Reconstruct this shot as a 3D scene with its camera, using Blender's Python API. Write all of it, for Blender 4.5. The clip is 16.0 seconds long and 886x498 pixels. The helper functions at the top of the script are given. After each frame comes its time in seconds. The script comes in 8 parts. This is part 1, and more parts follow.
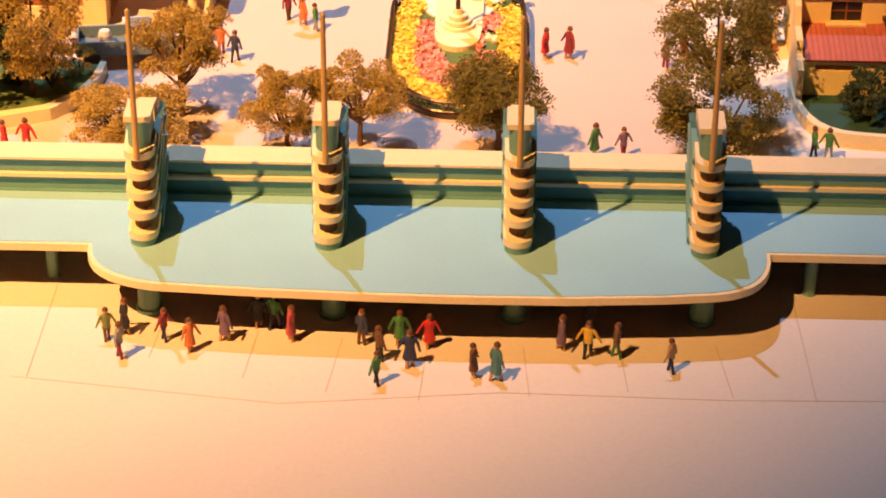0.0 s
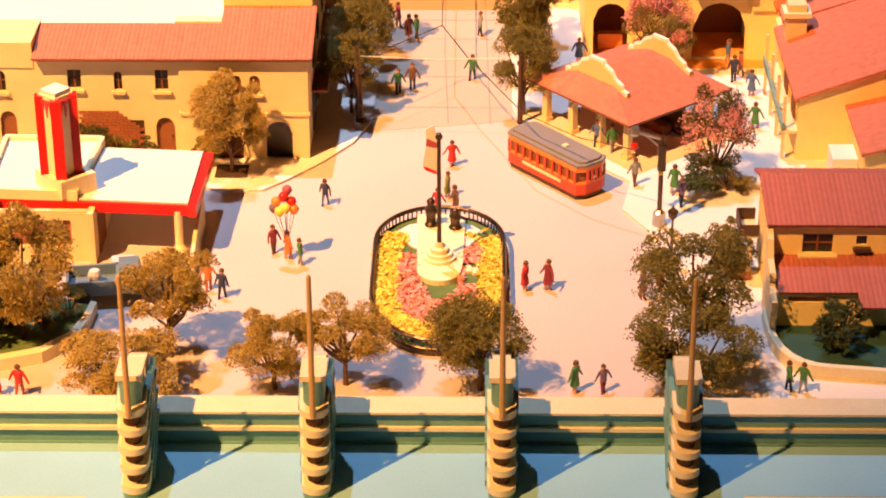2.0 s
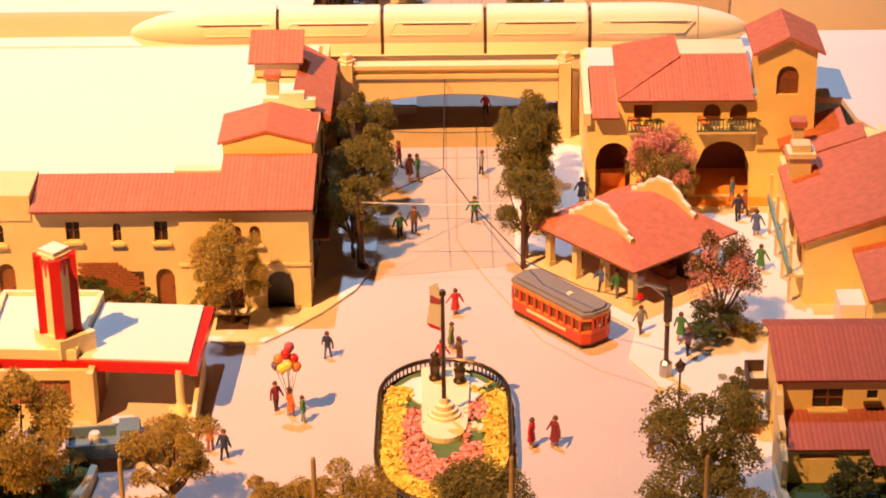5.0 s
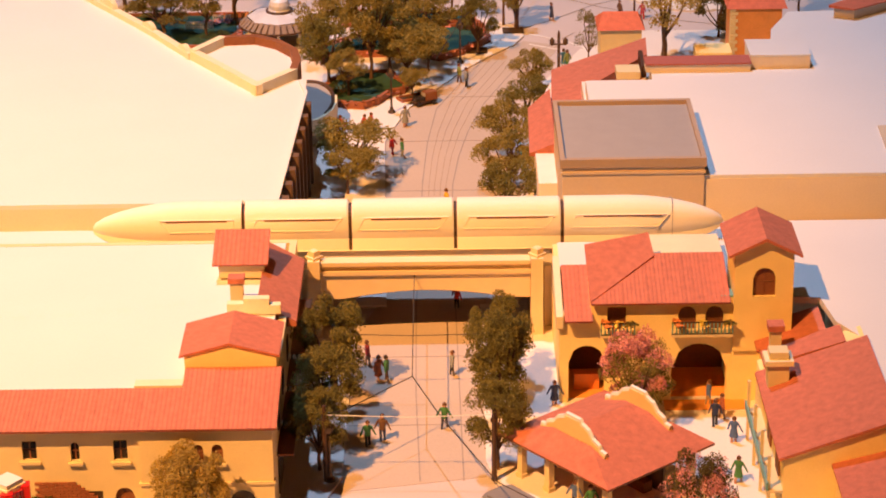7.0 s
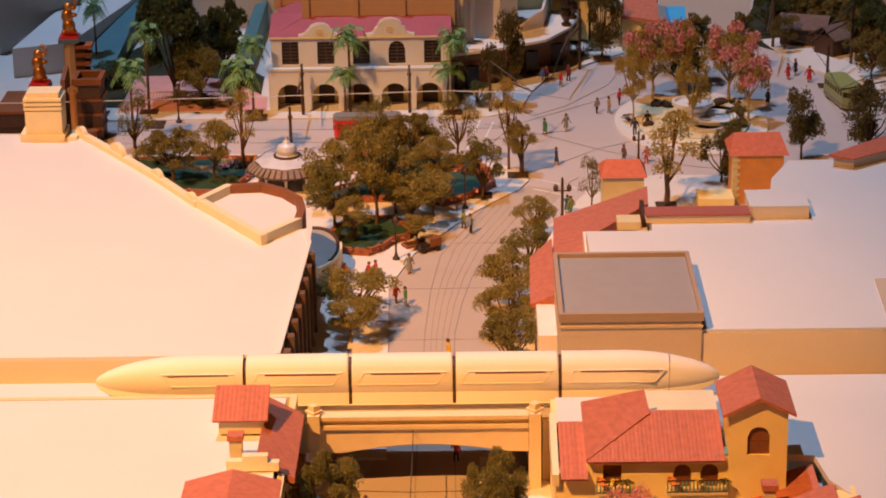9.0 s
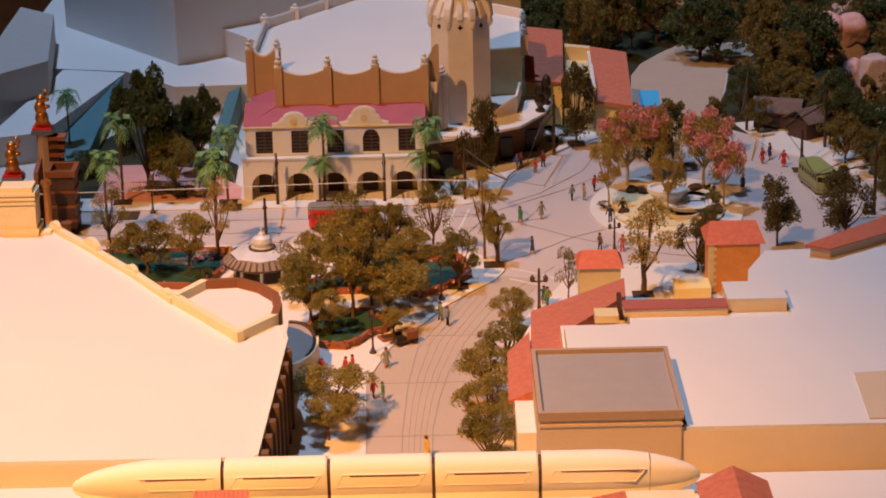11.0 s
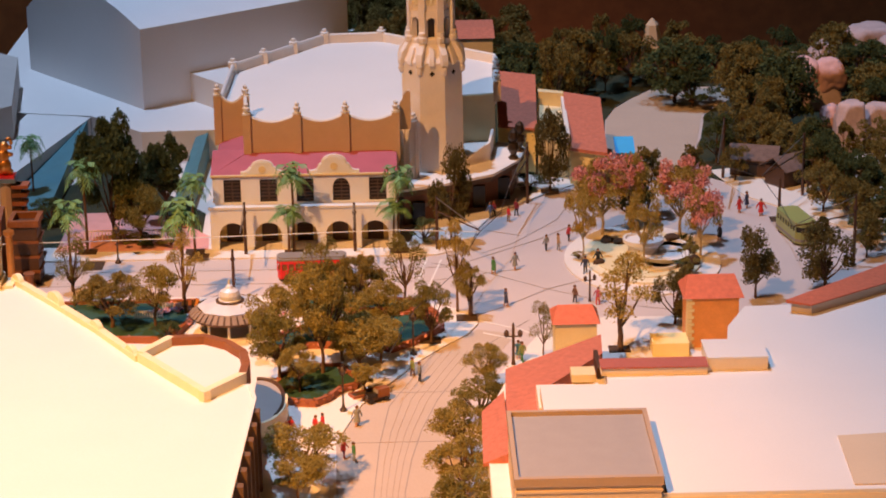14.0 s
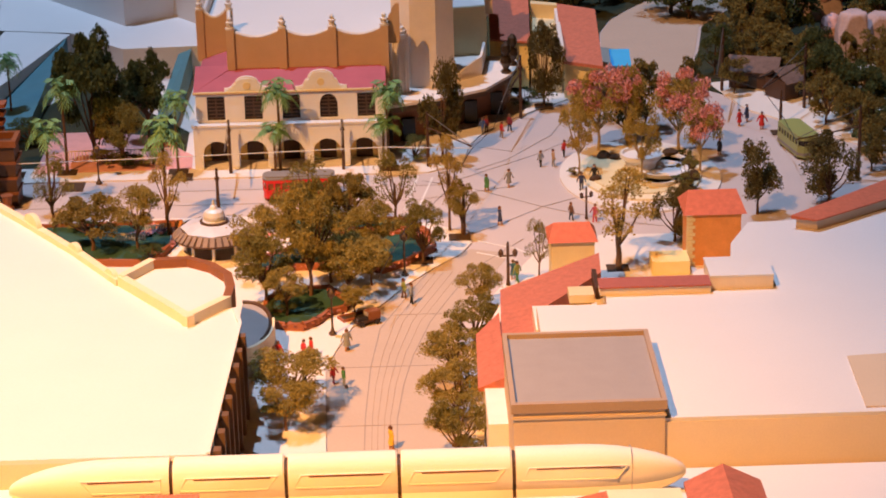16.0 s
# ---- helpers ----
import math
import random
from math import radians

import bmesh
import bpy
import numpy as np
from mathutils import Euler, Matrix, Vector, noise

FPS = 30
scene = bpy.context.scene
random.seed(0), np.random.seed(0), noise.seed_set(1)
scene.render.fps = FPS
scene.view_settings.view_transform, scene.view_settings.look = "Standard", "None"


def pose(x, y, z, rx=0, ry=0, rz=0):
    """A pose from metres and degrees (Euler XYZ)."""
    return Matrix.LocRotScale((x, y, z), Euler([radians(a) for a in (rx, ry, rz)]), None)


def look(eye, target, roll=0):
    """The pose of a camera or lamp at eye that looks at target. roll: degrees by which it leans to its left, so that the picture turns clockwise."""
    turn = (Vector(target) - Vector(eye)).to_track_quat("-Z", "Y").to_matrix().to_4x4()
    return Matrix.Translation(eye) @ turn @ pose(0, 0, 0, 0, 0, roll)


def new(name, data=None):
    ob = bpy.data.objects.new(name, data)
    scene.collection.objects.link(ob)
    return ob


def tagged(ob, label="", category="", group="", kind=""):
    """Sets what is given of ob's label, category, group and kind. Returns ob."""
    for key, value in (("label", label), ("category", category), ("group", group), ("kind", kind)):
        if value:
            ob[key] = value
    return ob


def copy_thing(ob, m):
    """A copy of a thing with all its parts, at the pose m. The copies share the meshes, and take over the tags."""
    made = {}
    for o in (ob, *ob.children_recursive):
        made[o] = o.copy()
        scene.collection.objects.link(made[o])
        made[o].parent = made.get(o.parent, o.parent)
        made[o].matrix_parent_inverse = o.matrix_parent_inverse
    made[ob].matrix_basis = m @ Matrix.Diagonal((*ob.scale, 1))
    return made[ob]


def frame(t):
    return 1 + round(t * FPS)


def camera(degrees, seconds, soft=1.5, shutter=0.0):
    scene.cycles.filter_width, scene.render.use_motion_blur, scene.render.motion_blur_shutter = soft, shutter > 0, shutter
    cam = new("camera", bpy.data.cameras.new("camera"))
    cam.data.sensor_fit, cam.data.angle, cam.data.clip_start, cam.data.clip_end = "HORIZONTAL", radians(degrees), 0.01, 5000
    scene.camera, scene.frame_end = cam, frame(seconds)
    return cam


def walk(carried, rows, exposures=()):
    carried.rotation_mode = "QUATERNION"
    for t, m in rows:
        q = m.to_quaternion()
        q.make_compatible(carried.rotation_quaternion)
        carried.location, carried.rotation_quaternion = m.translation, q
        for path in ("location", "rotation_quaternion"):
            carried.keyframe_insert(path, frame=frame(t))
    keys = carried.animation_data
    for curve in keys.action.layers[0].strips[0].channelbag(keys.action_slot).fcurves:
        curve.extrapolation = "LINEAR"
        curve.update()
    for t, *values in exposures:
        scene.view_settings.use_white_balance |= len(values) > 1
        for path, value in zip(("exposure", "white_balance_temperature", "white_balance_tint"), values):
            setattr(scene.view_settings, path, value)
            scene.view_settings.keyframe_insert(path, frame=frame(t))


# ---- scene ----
cam = camera(21.08, 16.0, soft=1.9)
PATH = [
    (0, (-0.0066, -0.1034, 0.6097), (-0.0460, 1.6144, -0.4139), 0.48),
    (0.5, (-0.0123, -0.0953, 0.6295), (-0.0442, 1.6412, -0.3623), 0.47),
    (1, (-0.0128, -0.1013, 0.6483), (-0.0362, 1.6520, -0.3136), 0.24),
    (1.5, (-0.0097, -0.1092, 0.6597), (-0.0289, 1.6565, -0.2794), -0.10),
    (2, (-0.0075, -0.1035, 0.6715), (-0.0331, 1.6715, -0.2499), -0.16),
    (2.5, (-0.0060, -0.0903, 0.6777), (-0.0364, 1.6933, -0.2268), -0.34),
    (3, (-0.0100, -0.0955, 0.6863), (-0.0459, 1.6946, -0.2049), -0.32),
    (3.5, (-0.0084, -0.0982, 0.6920), (-0.0463, 1.6985, -0.1857), -0.61),
    (6, (-0.0125, -0.0264, 0.7238), (-0.0274, 1.7858, -0.1221), -0.93),
    (6.5, (-0.0121, -0.0075, 0.7388), (-0.0240, 1.8151, -0.0846), -1.04),
    (7, (-0.0007, 0.0008, 0.7549), (-0.0098, 1.8390, -0.0332), -0.93),
    (7.5, (0.0026, 0.0087, 0.7686), (-0.0236, 1.8589, 0.0097), -0.78),
    (8, (0.0028, 0.0063, 0.7755), (-0.0331, 1.8649, 0.0376), -0.75),
    (8.5, (0.0100, -0.0018, 0.7837), (-0.0234, 1.8645, 0.0656), -1.11),
    (9, (0.0169, -0.0048, 0.7926), (-0.0095, 1.8679, 0.0909), -0.99),
    (11.5, (0.0124, 0.0274, 0.8161), (0.0174, 1.9198, 0.1689), -1.16),
    (12, (0.0143, 0.0638, 0.8086), (0.0393, 1.9569, 0.1640), -0.18),
    (12.5, (0.0102, 0.0641, 0.8086), (0.0457, 1.9603, 0.1735), -0.03),
    (13, (0.0063, 0.0619, 0.8110), (0.0377, 1.9577, 0.1745), -0.33),
    (13.5, (0.0067, 0.0643, 0.8157), (0.0328, 1.9612, 0.1823), -0.69),
    (14, (0.0091, 0.0685, 0.8199), (0.0349, 1.9672, 0.1920), -0.94),
    (14.5, (0.0059, 0.0746, 0.8259), (0.0368, 1.9742, 0.2007), -1.12),
    (15, (0.0059, 0.0768, 0.8266), (0.0366, 1.9801, 0.2131), -1.08),
    (15.5, (0.0071, 0.0893, 0.8108), (0.0326, 1.9852, 0.1743), -1.58),
    (16, (0.0099, 0.1428, 0.7922), (0.0411, 2.0192, 0.1009), -1.41),
]
walk(cam, [(t, look(eye, target, roll)) for t, eye, target, roll in PATH],
     exposures=[(0, 0.34), (1, 0.34), (2, 0.32), (3.5, 0.06), (6.5, -0.1), (8, -0.42), (9, -0.52), (10.3, -0.51), (11.5, -0.42), (12.5, -0.19), (13, -0.06), (14, -0.04), (15, -0.06), (16, -0.03)])
U = 0.025          # one unit of the plan below is 25 mm of the model


# ---- lights of the gallery ----
world = bpy.data.worlds.new("gallery")
scene.world = world
world.use_nodes = True
world.node_tree.nodes["Background"].inputs[0].default_value = (1.0, 0.62, 0.38, 1)
world.node_tree.nodes["Background"].inputs[1].default_value = 0.0015


def spot(name, eye, target, watts, colour, cone, blend, radius):
    data = bpy.data.lights.new(name, "SPOT")
    data.energy, data.color, data.spot_size, data.spot_blend = watts, colour, radians(cone), blend
    data.shadow_soft_size = radius
    ob = new(name, data)
    ob.matrix_world = look([v * U for v in eye], [v * U for v in target])
    return ob


spot("warm_gallery_spot", (-123, -83, 250), (-21.4, 58.0, 0), 6650, (1.0, 0.447, 0.128), 16.26, 0.95, 0.035)
spot("warm_gallery_spot", (-123, -82, 251), (8.5, 111.0, 0), 2250, (1.0, 0.49, 0.175), 9.1, 0.95, 0.035)
spot("cool_gallery_spot", (-46, 122, 250), (-14.0, 109.5, 0), 1340, (0.48, 0.66, 1.0), 42.5, 0.8, 0.035)

spot("wall_uplight", (8, 150.5, -16), (8, 158, -5), 0.7, (1.0, 0.36, 0.07), 150, 0.9, 0.02)


# ---- materials ----
def mat(name, colour, rough=0.7, vary=0.12, scale=60.0, fine=900.0, bump=0.15, metal=0.0, second=None, island=0.0, rand=0.0, spec=0.4, thin=0.0):
    m = bpy.data.materials.new(name)
    m.use_nodes = True
    nt = m.node_tree
    b = nt.nodes["Principled BSDF"]
    geo = nt.nodes.new("ShaderNodeNewGeometry")
    big, small = nt.nodes.new("ShaderNodeTexNoise"), nt.nodes.new("ShaderNodeTexNoise")
    big.inputs["Scale"].default_value, small.inputs["Scale"].default_value = scale, fine
    big.inputs["Detail"].default_value = 4
    for n in (big, small):
        nt.links.new(geo.outputs["Position"], n.inputs["Vector"])
    add = nt.nodes.new("ShaderNodeMath")
    add.operation = "ADD"
    nt.links.new(big.outputs["Fac"], add.inputs[0])
    nt.links.new(small.outputs["Fac"], add.inputs[1])
    last = add.outputs[0]
    if island or rand:
        if rand:
            info = nt.nodes.new("ShaderNodeObjectInfo")
            src, amount = info.outputs["Random"], rand
        else:
            src, amount = geo.outputs["Random Per Island"], island
        mul = nt.nodes.new("ShaderNodeMath")
        mul.operation = "MULTIPLY_ADD"
        mul.inputs[1].default_value = amount
        nt.links.new(src, mul.inputs[0])
        nt.links.new(last, mul.inputs[2])
        last = mul.outputs[0]
    ramp = nt.nodes.new("ShaderNodeMapRange")
    ramp.inputs["From Min"].default_value = 0.6
    ramp.inputs["From Max"].default_value = 1.4 + island + rand
    nt.links.new(last, ramp.inputs["Value"])
    mix = nt.nodes.new("ShaderNodeMix")
    mix.data_type = "RGBA"
    lo = [c * (1 - vary) for c in colour]
    hi = list(second) if second else [min(1, c * (1 + vary)) for c in colour]
    mix.inputs[6].default_value, mix.inputs[7].default_value = (*lo, 1), (*hi, 1)
    nt.links.new(ramp.outputs["Result"], mix.inputs[0])
    nt.links.new(mix.outputs[2], b.inputs["Base Color"])
    b.inputs["Roughness"].default_value, b.inputs["Metallic"].default_value = rough, metal
    b.inputs["Specular IOR Level"].default_value = spec
    if bump:
        bp = nt.nodes.new("ShaderNodeBump")
        bp.inputs["Strength"].default_value, bp.inputs["Distance"].default_value = bump, 0.0006
        nt.links.new(small.outputs["Fac"], bp.inputs["Height"])
        nt.links.new(bp.outputs["Normal"], b.inputs["Normal"])
    if thin:
        leafy, blend = nt.nodes.new("ShaderNodeBsdfTranslucent"), nt.nodes.new("ShaderNodeMixShader")
        nt.links.new(mix.outputs[2], leafy.inputs["Color"])
        blend.inputs[0].default_value = thin
        nt.links.new(b.outputs[0], blend.inputs[1])
        nt.links.new(leafy.outputs[0], blend.inputs[2])
        nt.links.new(blend.outputs[0], nt.nodes["Material Output"].inputs["Surface"])
    return m


PLAZA = mat("plaza_board", (0.53, 0.455, 0.43), 0.6, 0.06, 14, 500, 0.05)
GROOVE = mat("street_groove", (0.33, 0.24, 0.18), 0.8, 0.1)
DEEPTEAL = mat("deep_teal_card", (0.075, 0.20, 0.235), 0.6, 0.12, 60, 900, 0.1)
WALK = mat("pale_paving", (0.72, 0.66, 0.60), 0.6, 0.06, 20, 500, 0.05)
STREET = mat("street_board", (0.47, 0.375, 0.30), 0.6, 0.08, 16, 500, 0.05)
JOINT = mat("joint_line", (0.31, 0.26, 0.23), 0.8, 0.1)
FAINT = mat("faint_joint", (0.60, 0.52, 0.44), 0.8, 0.1)
FORE = mat("forecourt_board", (0.74, 0.68, 0.61), 0.55, 0.05, 10, 400, 0.04)
BLUE = mat("pale_blue_paint", (0.30, 0.57, 0.70), 0.45, 0.07, 25, 700, 0.05)
TEAL = mat("teal_paint", (0.15, 0.32, 0.30), 0.45, 0.12, 60, 900, 0.1)
CREAM = mat("cream_paint", (0.78, 0.68, 0.46), 0.55, 0.08, 60, 900, 0.1)
WHITE = mat("white_card", (0.71, 0.68, 0.65), 0.75, 0.03, 12, 700, 0.04)
BUFF = mat("buff_card", (0.62, 0.48, 0.33), 0.75, 0.05, 30, 700, 0.05)
OCHRE = mat("ochre_stucco", (0.88, 0.69, 0.30), 0.85, 0.08, 60, 1500, 0.3)
SAND = mat("sand_stucco", (0.70, 0.575, 0.33), 0.85, 0.08, 60, 1500, 0.3)
FACADE = mat("white_stucco", (0.745, 0.75, 0.79), 0.85, 0.06, 60, 1500, 0.3)
PEACH = mat("peach_stucco", (0.57, 0.40, 0.26), 0.85, 0.08, 60, 1500, 0.3)
IVORY = mat("ivory_stucco", (0.80, 0.71, 0.63), 0.85, 0.08, 60, 1500, 0.3)
TILE = mat("red_roof_tile", (0.50, 0.16, 0.10), 0.8, 0.28, 200, 1800, 0.5, rand=0.3)
TILEB = mat("red_roof_bed", (0.50, 0.155, 0.095), 0.8, 0.26, 200, 1800, 0.5)
FARTILE = mat("bright_red_tile", (0.60, 0.15, 0.075), 0.75, 0.2, 200, 1800, 0.5)
OLDTILE = mat("brown_red_tile", (0.40, 0.115, 0.085), 0.75, 0.2, 260, 1800, 0.4, rand=0.4)
PINKTILE = mat("rose_roof_card", (0.40, 0.098, 0.128), 0.7, 0.12, 60, 1600, 0.3)
TRAMRED = mat("tram_red_enamel", (0.66, 0.065, 0.022), 0.35, 0.1)
RED = mat("red_enamel", (0.60, 0.02, 0.02), 0.3, 0.1, 60, 900, 0.05)
ORANGE = mat("orange_enamel", (0.78, 0.24, 0.05), 0.35, 0.1)
GREYROOF = mat("grey_roof_paint", (0.22, 0.20, 0.19), 0.6, 0.1)
WALLBUFF = mat("pale_buff_card", (0.78, 0.65, 0.48), 0.75, 0.05, 30, 700, 0.05)
RIMBROWN = mat("brown_card_rim", (0.40, 0.29, 0.21), 0.75, 0.08, 30, 700, 0.05)
STONE = mat("bridge_stucco", (0.77, 0.60, 0.37), 0.85, 0.08, 60, 1500, 0.3)
ORANGEPAVE = mat("orange_paving", (0.78, 0.33, 0.07), 0.7, 0.12, 60, 1500, 0.2)
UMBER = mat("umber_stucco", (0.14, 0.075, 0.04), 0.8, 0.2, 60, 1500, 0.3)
WEATHERED = mat("weathered_slat", (0.24, 0.18, 0.15), 0.85, 0.3, 120, 1500, 0.3, rand=0.4)
GREYCARD = mat("grey_card", (0.48, 0.43, 0.39), 0.7, 0.05)
DARK = mat("dark_glass", (0.025, 0.02, 0.018), 0.25, 0.3)
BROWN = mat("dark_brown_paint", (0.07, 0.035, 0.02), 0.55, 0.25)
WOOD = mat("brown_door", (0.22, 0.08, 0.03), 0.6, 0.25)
BRICK = mat("brick_red", (0.30, 0.10, 0.05), 0.8, 0.2, rand=0.4)
METAL = mat("bronze_metal", (0.10, 0.07, 0.05), 0.35, 0.2, metal=0.8)
STEEL = mat("steel_metal", (0.45, 0.44, 0.43), 0.35, 0.15, metal=0.9)
BRICKORANGE = mat("orange_brick", (0.66, 0.27, 0.075), 0.85, 0.2, 90, 1500, 0.3)
HALLCARD = mat("pale_grey_card", (0.78, 0.74, 0.72), 0.75, 0.04, 12, 700, 0.04)
SLATE = mat("slate_card", (0.34, 0.305, 0.285), 0.7, 0.06)
SHINGLE = mat("brown_shingle", (0.15, 0.10, 0.085), 0.9, 0.4, 150, 1500, 0.5)
SILVER = mat("silver_paint", (0.60, 0.60, 0.65), 0.4, 0.15, metal=0.1)
TAN = mat("tan_pole", (0.52, 0.34, 0.14), 0.5, 0.12)
LEAF = mat("olive_foliage", (0.15, 0.135, 0.04), 0.95, 0.45, 70, 1500, 0.0, second=(0.42, 0.35, 0.105), island=0.35, spec=0.1, thin=0.42)
LEAFD = mat("dark_foliage", (0.05, 0.072, 0.03), 0.95, 0.5, 70, 1500, 0.0, second=(0.16, 0.195, 0.08), island=0.5, spec=0.1, thin=0.42)
LEAFB = mat("brown_foliage", (0.19, 0.145, 0.043), 0.95, 0.4, 70, 1500, 0.0, second=(0.41, 0.31, 0.095), island=0.4, spec=0.1, thin=0.42)
LEAFW = mat("umber_foliage", (0.10, 0.085, 0.034), 0.95, 0.45, 70, 1500, 0.0, second=(0.28, 0.22, 0.08), island=0.5, spec=0.1, thin=0.42)
LEAFY = mat("golden_foliage", (0.36, 0.255, 0.062), 0.95, 0.4, 70, 1500, 0.0, second=(0.74, 0.54, 0.15), island=0.35, spec=0.1, thin=0.42)
PALM = mat("palm_frond", (0.06, 0.20, 0.08), 0.6, 0.4, 120, 1500, 0.0, second=(0.24, 0.44, 0.17), island=0.6)
PINK = mat("pink_blossom", (0.70, 0.20, 0.19), 0.9, 0.3, 120, 1500, 0.0, second=(0.95, 0.48, 0.42), island=0.7)
ORANGEBLOOM = mat("orange_blossom", (0.75, 0.22, 0.05), 0.9, 0.3, 120, 1500, 0.0, second=(0.90, 0.36, 0.10), island=0.7)
YELLOW = mat("yellow_blossom", (0.80, 0.56, 0.05), 0.9, 0.25, 120, 1500, 0.0, second=(0.95, 0.78, 0.18), island=0.7)
GRASS = mat("green_flock", (0.10, 0.16, 0.05), 0.95, 0.3, 90, 2500, 0.4)
TURF = mat("teal_turf", (0.024, 0.075, 0.055), 0.95, 0.25, 90, 2500, 0.4)
BARK = mat("twig_bark", (0.12, 0.065, 0.035), 0.9, 0.3, 200, 2500, 0.4)
PALEBARK = mat("pale_twig_bark", (0.40, 0.30, 0.16), 0.9, 0.3, 200, 2500, 0.4)
SOIL = mat("dark_soil", (0.06, 0.035, 0.02), 0.95, 0.4, 150, 2500, 0.5)
ROSEROCK = mat("rose_rock", (0.66, 0.38, 0.35), 0.9, 0.15, 120, 1500, 0.4)
TRAINCARD = mat("pale_cream_card", (0.84, 0.76, 0.64), 0.6, 0.04, 30, 900, 0.04)
LEAFP = mat("amber_foliage", (0.24, 0.19, 0.05), 0.95, 0.45, 70, 1500, 0.0, second=(0.56, 0.44, 0.13), island=0.4, spec=0.1, thin=0.42)
WOODLEAF = mat("wood_foliage", (0.12, 0.10, 0.034), 0.95, 0.5, 70, 1500, 0.0, second=(0.40, 0.31, 0.10), island=0.5, spec=0.1, thin=0.42)
GOLD = mat("gilded_copper", (0.62, 0.27, 0.07), 0.35, 0.2, 120, 900, 0.2, metal=0.7)
SHADEMOSS = mat("dark_moss", (0.028, 0.032, 0.014), 0.95, 0.5, 60, 1500, 0.5)
CABLE = mat("pale_cable", (0.60, 0.60, 0.60), 0.7, 0.1)
ROCK = mat("pink_grey_rock", (0.50, 0.36, 0.34), 0.9, 0.2, 70, 700, 0.6)
GREEN = mat("bus_green", (0.29, 0.32, 0.11), 0.4, 0.1)
TRUCK = mat("slate_blue_enamel", (0.12, 0.19, 0.26), 0.4, 0.15)
SKYBLUE = mat("bright_blue_card", (0.05, 0.40, 0.78), 0.5, 0.08)
PINKGROUND = mat("rose_paving", (0.68, 0.33, 0.29), 0.7, 0.12)
ROOM = mat("dark_gallery_paint", (0.05, 0.03, 0.02), 0.9, 0.2, 2, 40, 0)
RUST = mat("rust_gallery_paint", (0.40, 0.12, 0.03), 0.9, 0.3, 2, 40, 0)
WIRE = mat("dark_wire", (0.05, 0.04, 0.035), 0.6, 0.1)


HUE = {"olive": (0.20, 0.24, 0.07), "brown": (0.14, 0.07, 0.04), "black": (0.02, 0.02, 0.025), "grey": (0.26, 0.27, 0.28), "maroon": (0.22, 0.03, 0.05), "navy": (0.03, 0.04, 0.10), "orange": (0.60, 0.17, 0.05), "violet": (0.16, 0.10, 0.18),
       "green": (0.06, 0.20, 0.07), "rose": (0.42, 0.08, 0.12), "red": (0.52, 0.03, 0.03), "teal": (0.07, 0.20, 0.25), "gold": (0.65, 0.42, 0.05), "tan": (0.40, 0.27, 0.15), "rust": (0.36, 0.10, 0.04), "blue": (0.08, 0.14, 0.34)}
CLOTH = {k: mat("painted_" + k, c, 0.6, 0.2, 300, 2500, 0.1) for k, c in HUE.items()}
SKIN = mat("painted_flesh", (0.50, 0.26, 0.16), 0.6, 0.1)
HAIR = mat("painted_hair", (0.12, 0.05, 0.025), 0.7, 0.2)


# ---- mesh helpers (plan units) ----
def P(x, y, z=0.0, rz=0.0, s=1.0):
    m = pose(x * U, y * U, z * U, 0, 0, rz)
    return m if s == 1.0 else m @ Matrix.Scale(s, 4)


def link(name, bm, material, bevel=0.0, smooth=False):
    if bevel:
        bmesh.ops.bevel(bm, geom=[e for e in bm.edges if e.calc_face_angle(0) > 0.5], offset=bevel, segments=1, affect="EDGES")
    bmesh.ops.recalc_face_normals(bm, faces=bm.faces)
    bm.transform(Matrix.Scale(U, 4))
    me = bpy.data.meshes.new(name)
    bm.to_mesh(me)
    bm.free()
    for mt in material if isinstance(material, (list, tuple)) else [material]:
        me.materials.append(mt)
    if smooth:
        me.shade_smooth()
    return me


def part(name, bm, material, parent, label="", bevel=0.0, smooth=False):
    ob = new(name, link(name, bm, material, bevel, smooth))
    ob.parent = parent
    if label:
        ob["label"] = label
    return ob


def again(ob, m, parent=None):
    """A further piece on the same mesh."""
    o = new(ob.name.split(".")[0], ob.data)
    o.parent = parent or ob.parent
    o.matrix_basis = m
    return o


def thing(name, m, label, category, group="", kind=""):
    ob = new(name)
    ob.empty_display_size = 0.01
    ob.matrix_basis = m
    return tagged(ob, label, category, group, kind)


def single(name, bm, material, m, label, category, group="", kind="", bevel=0.0, smooth=False):
    ob = new(name, link(name, bm, material, bevel, smooth))
    ob.matrix_basis = m
    return tagged(ob, label, category, group, kind)


def B():
    return bmesh.new()


def poly(bm, pts, z0, z1, mi=0):
    """A prism over a plan outline; z1 may be a list of heights."""
    n = len(pts)
    tops = z1 if isinstance(z1, (list, tuple)) else [z1] * n
    lo = [bm.verts.new((p[0], p[1], z0)) for p in pts]
    hi = [bm.verts.new((p[0], p[1], tops[i])) for i, p in enumerate(pts)]
    fs = [bm.faces.new(lo[::-1]), bm.faces.new(hi)]
    for i in range(n):
        j = (i + 1) % n
        fs.append(bm.faces.new((lo[i], lo[j], hi[j], hi[i])))
    for f in fs:
        f.material_index = mi
    return bm


def box(bm, x0, x1, y0, y1, z0, z1, mi=0):
    return poly(bm, [(x0, y0), (x1, y0), (x1, y1), (x0, y1)], z0, z1, mi)


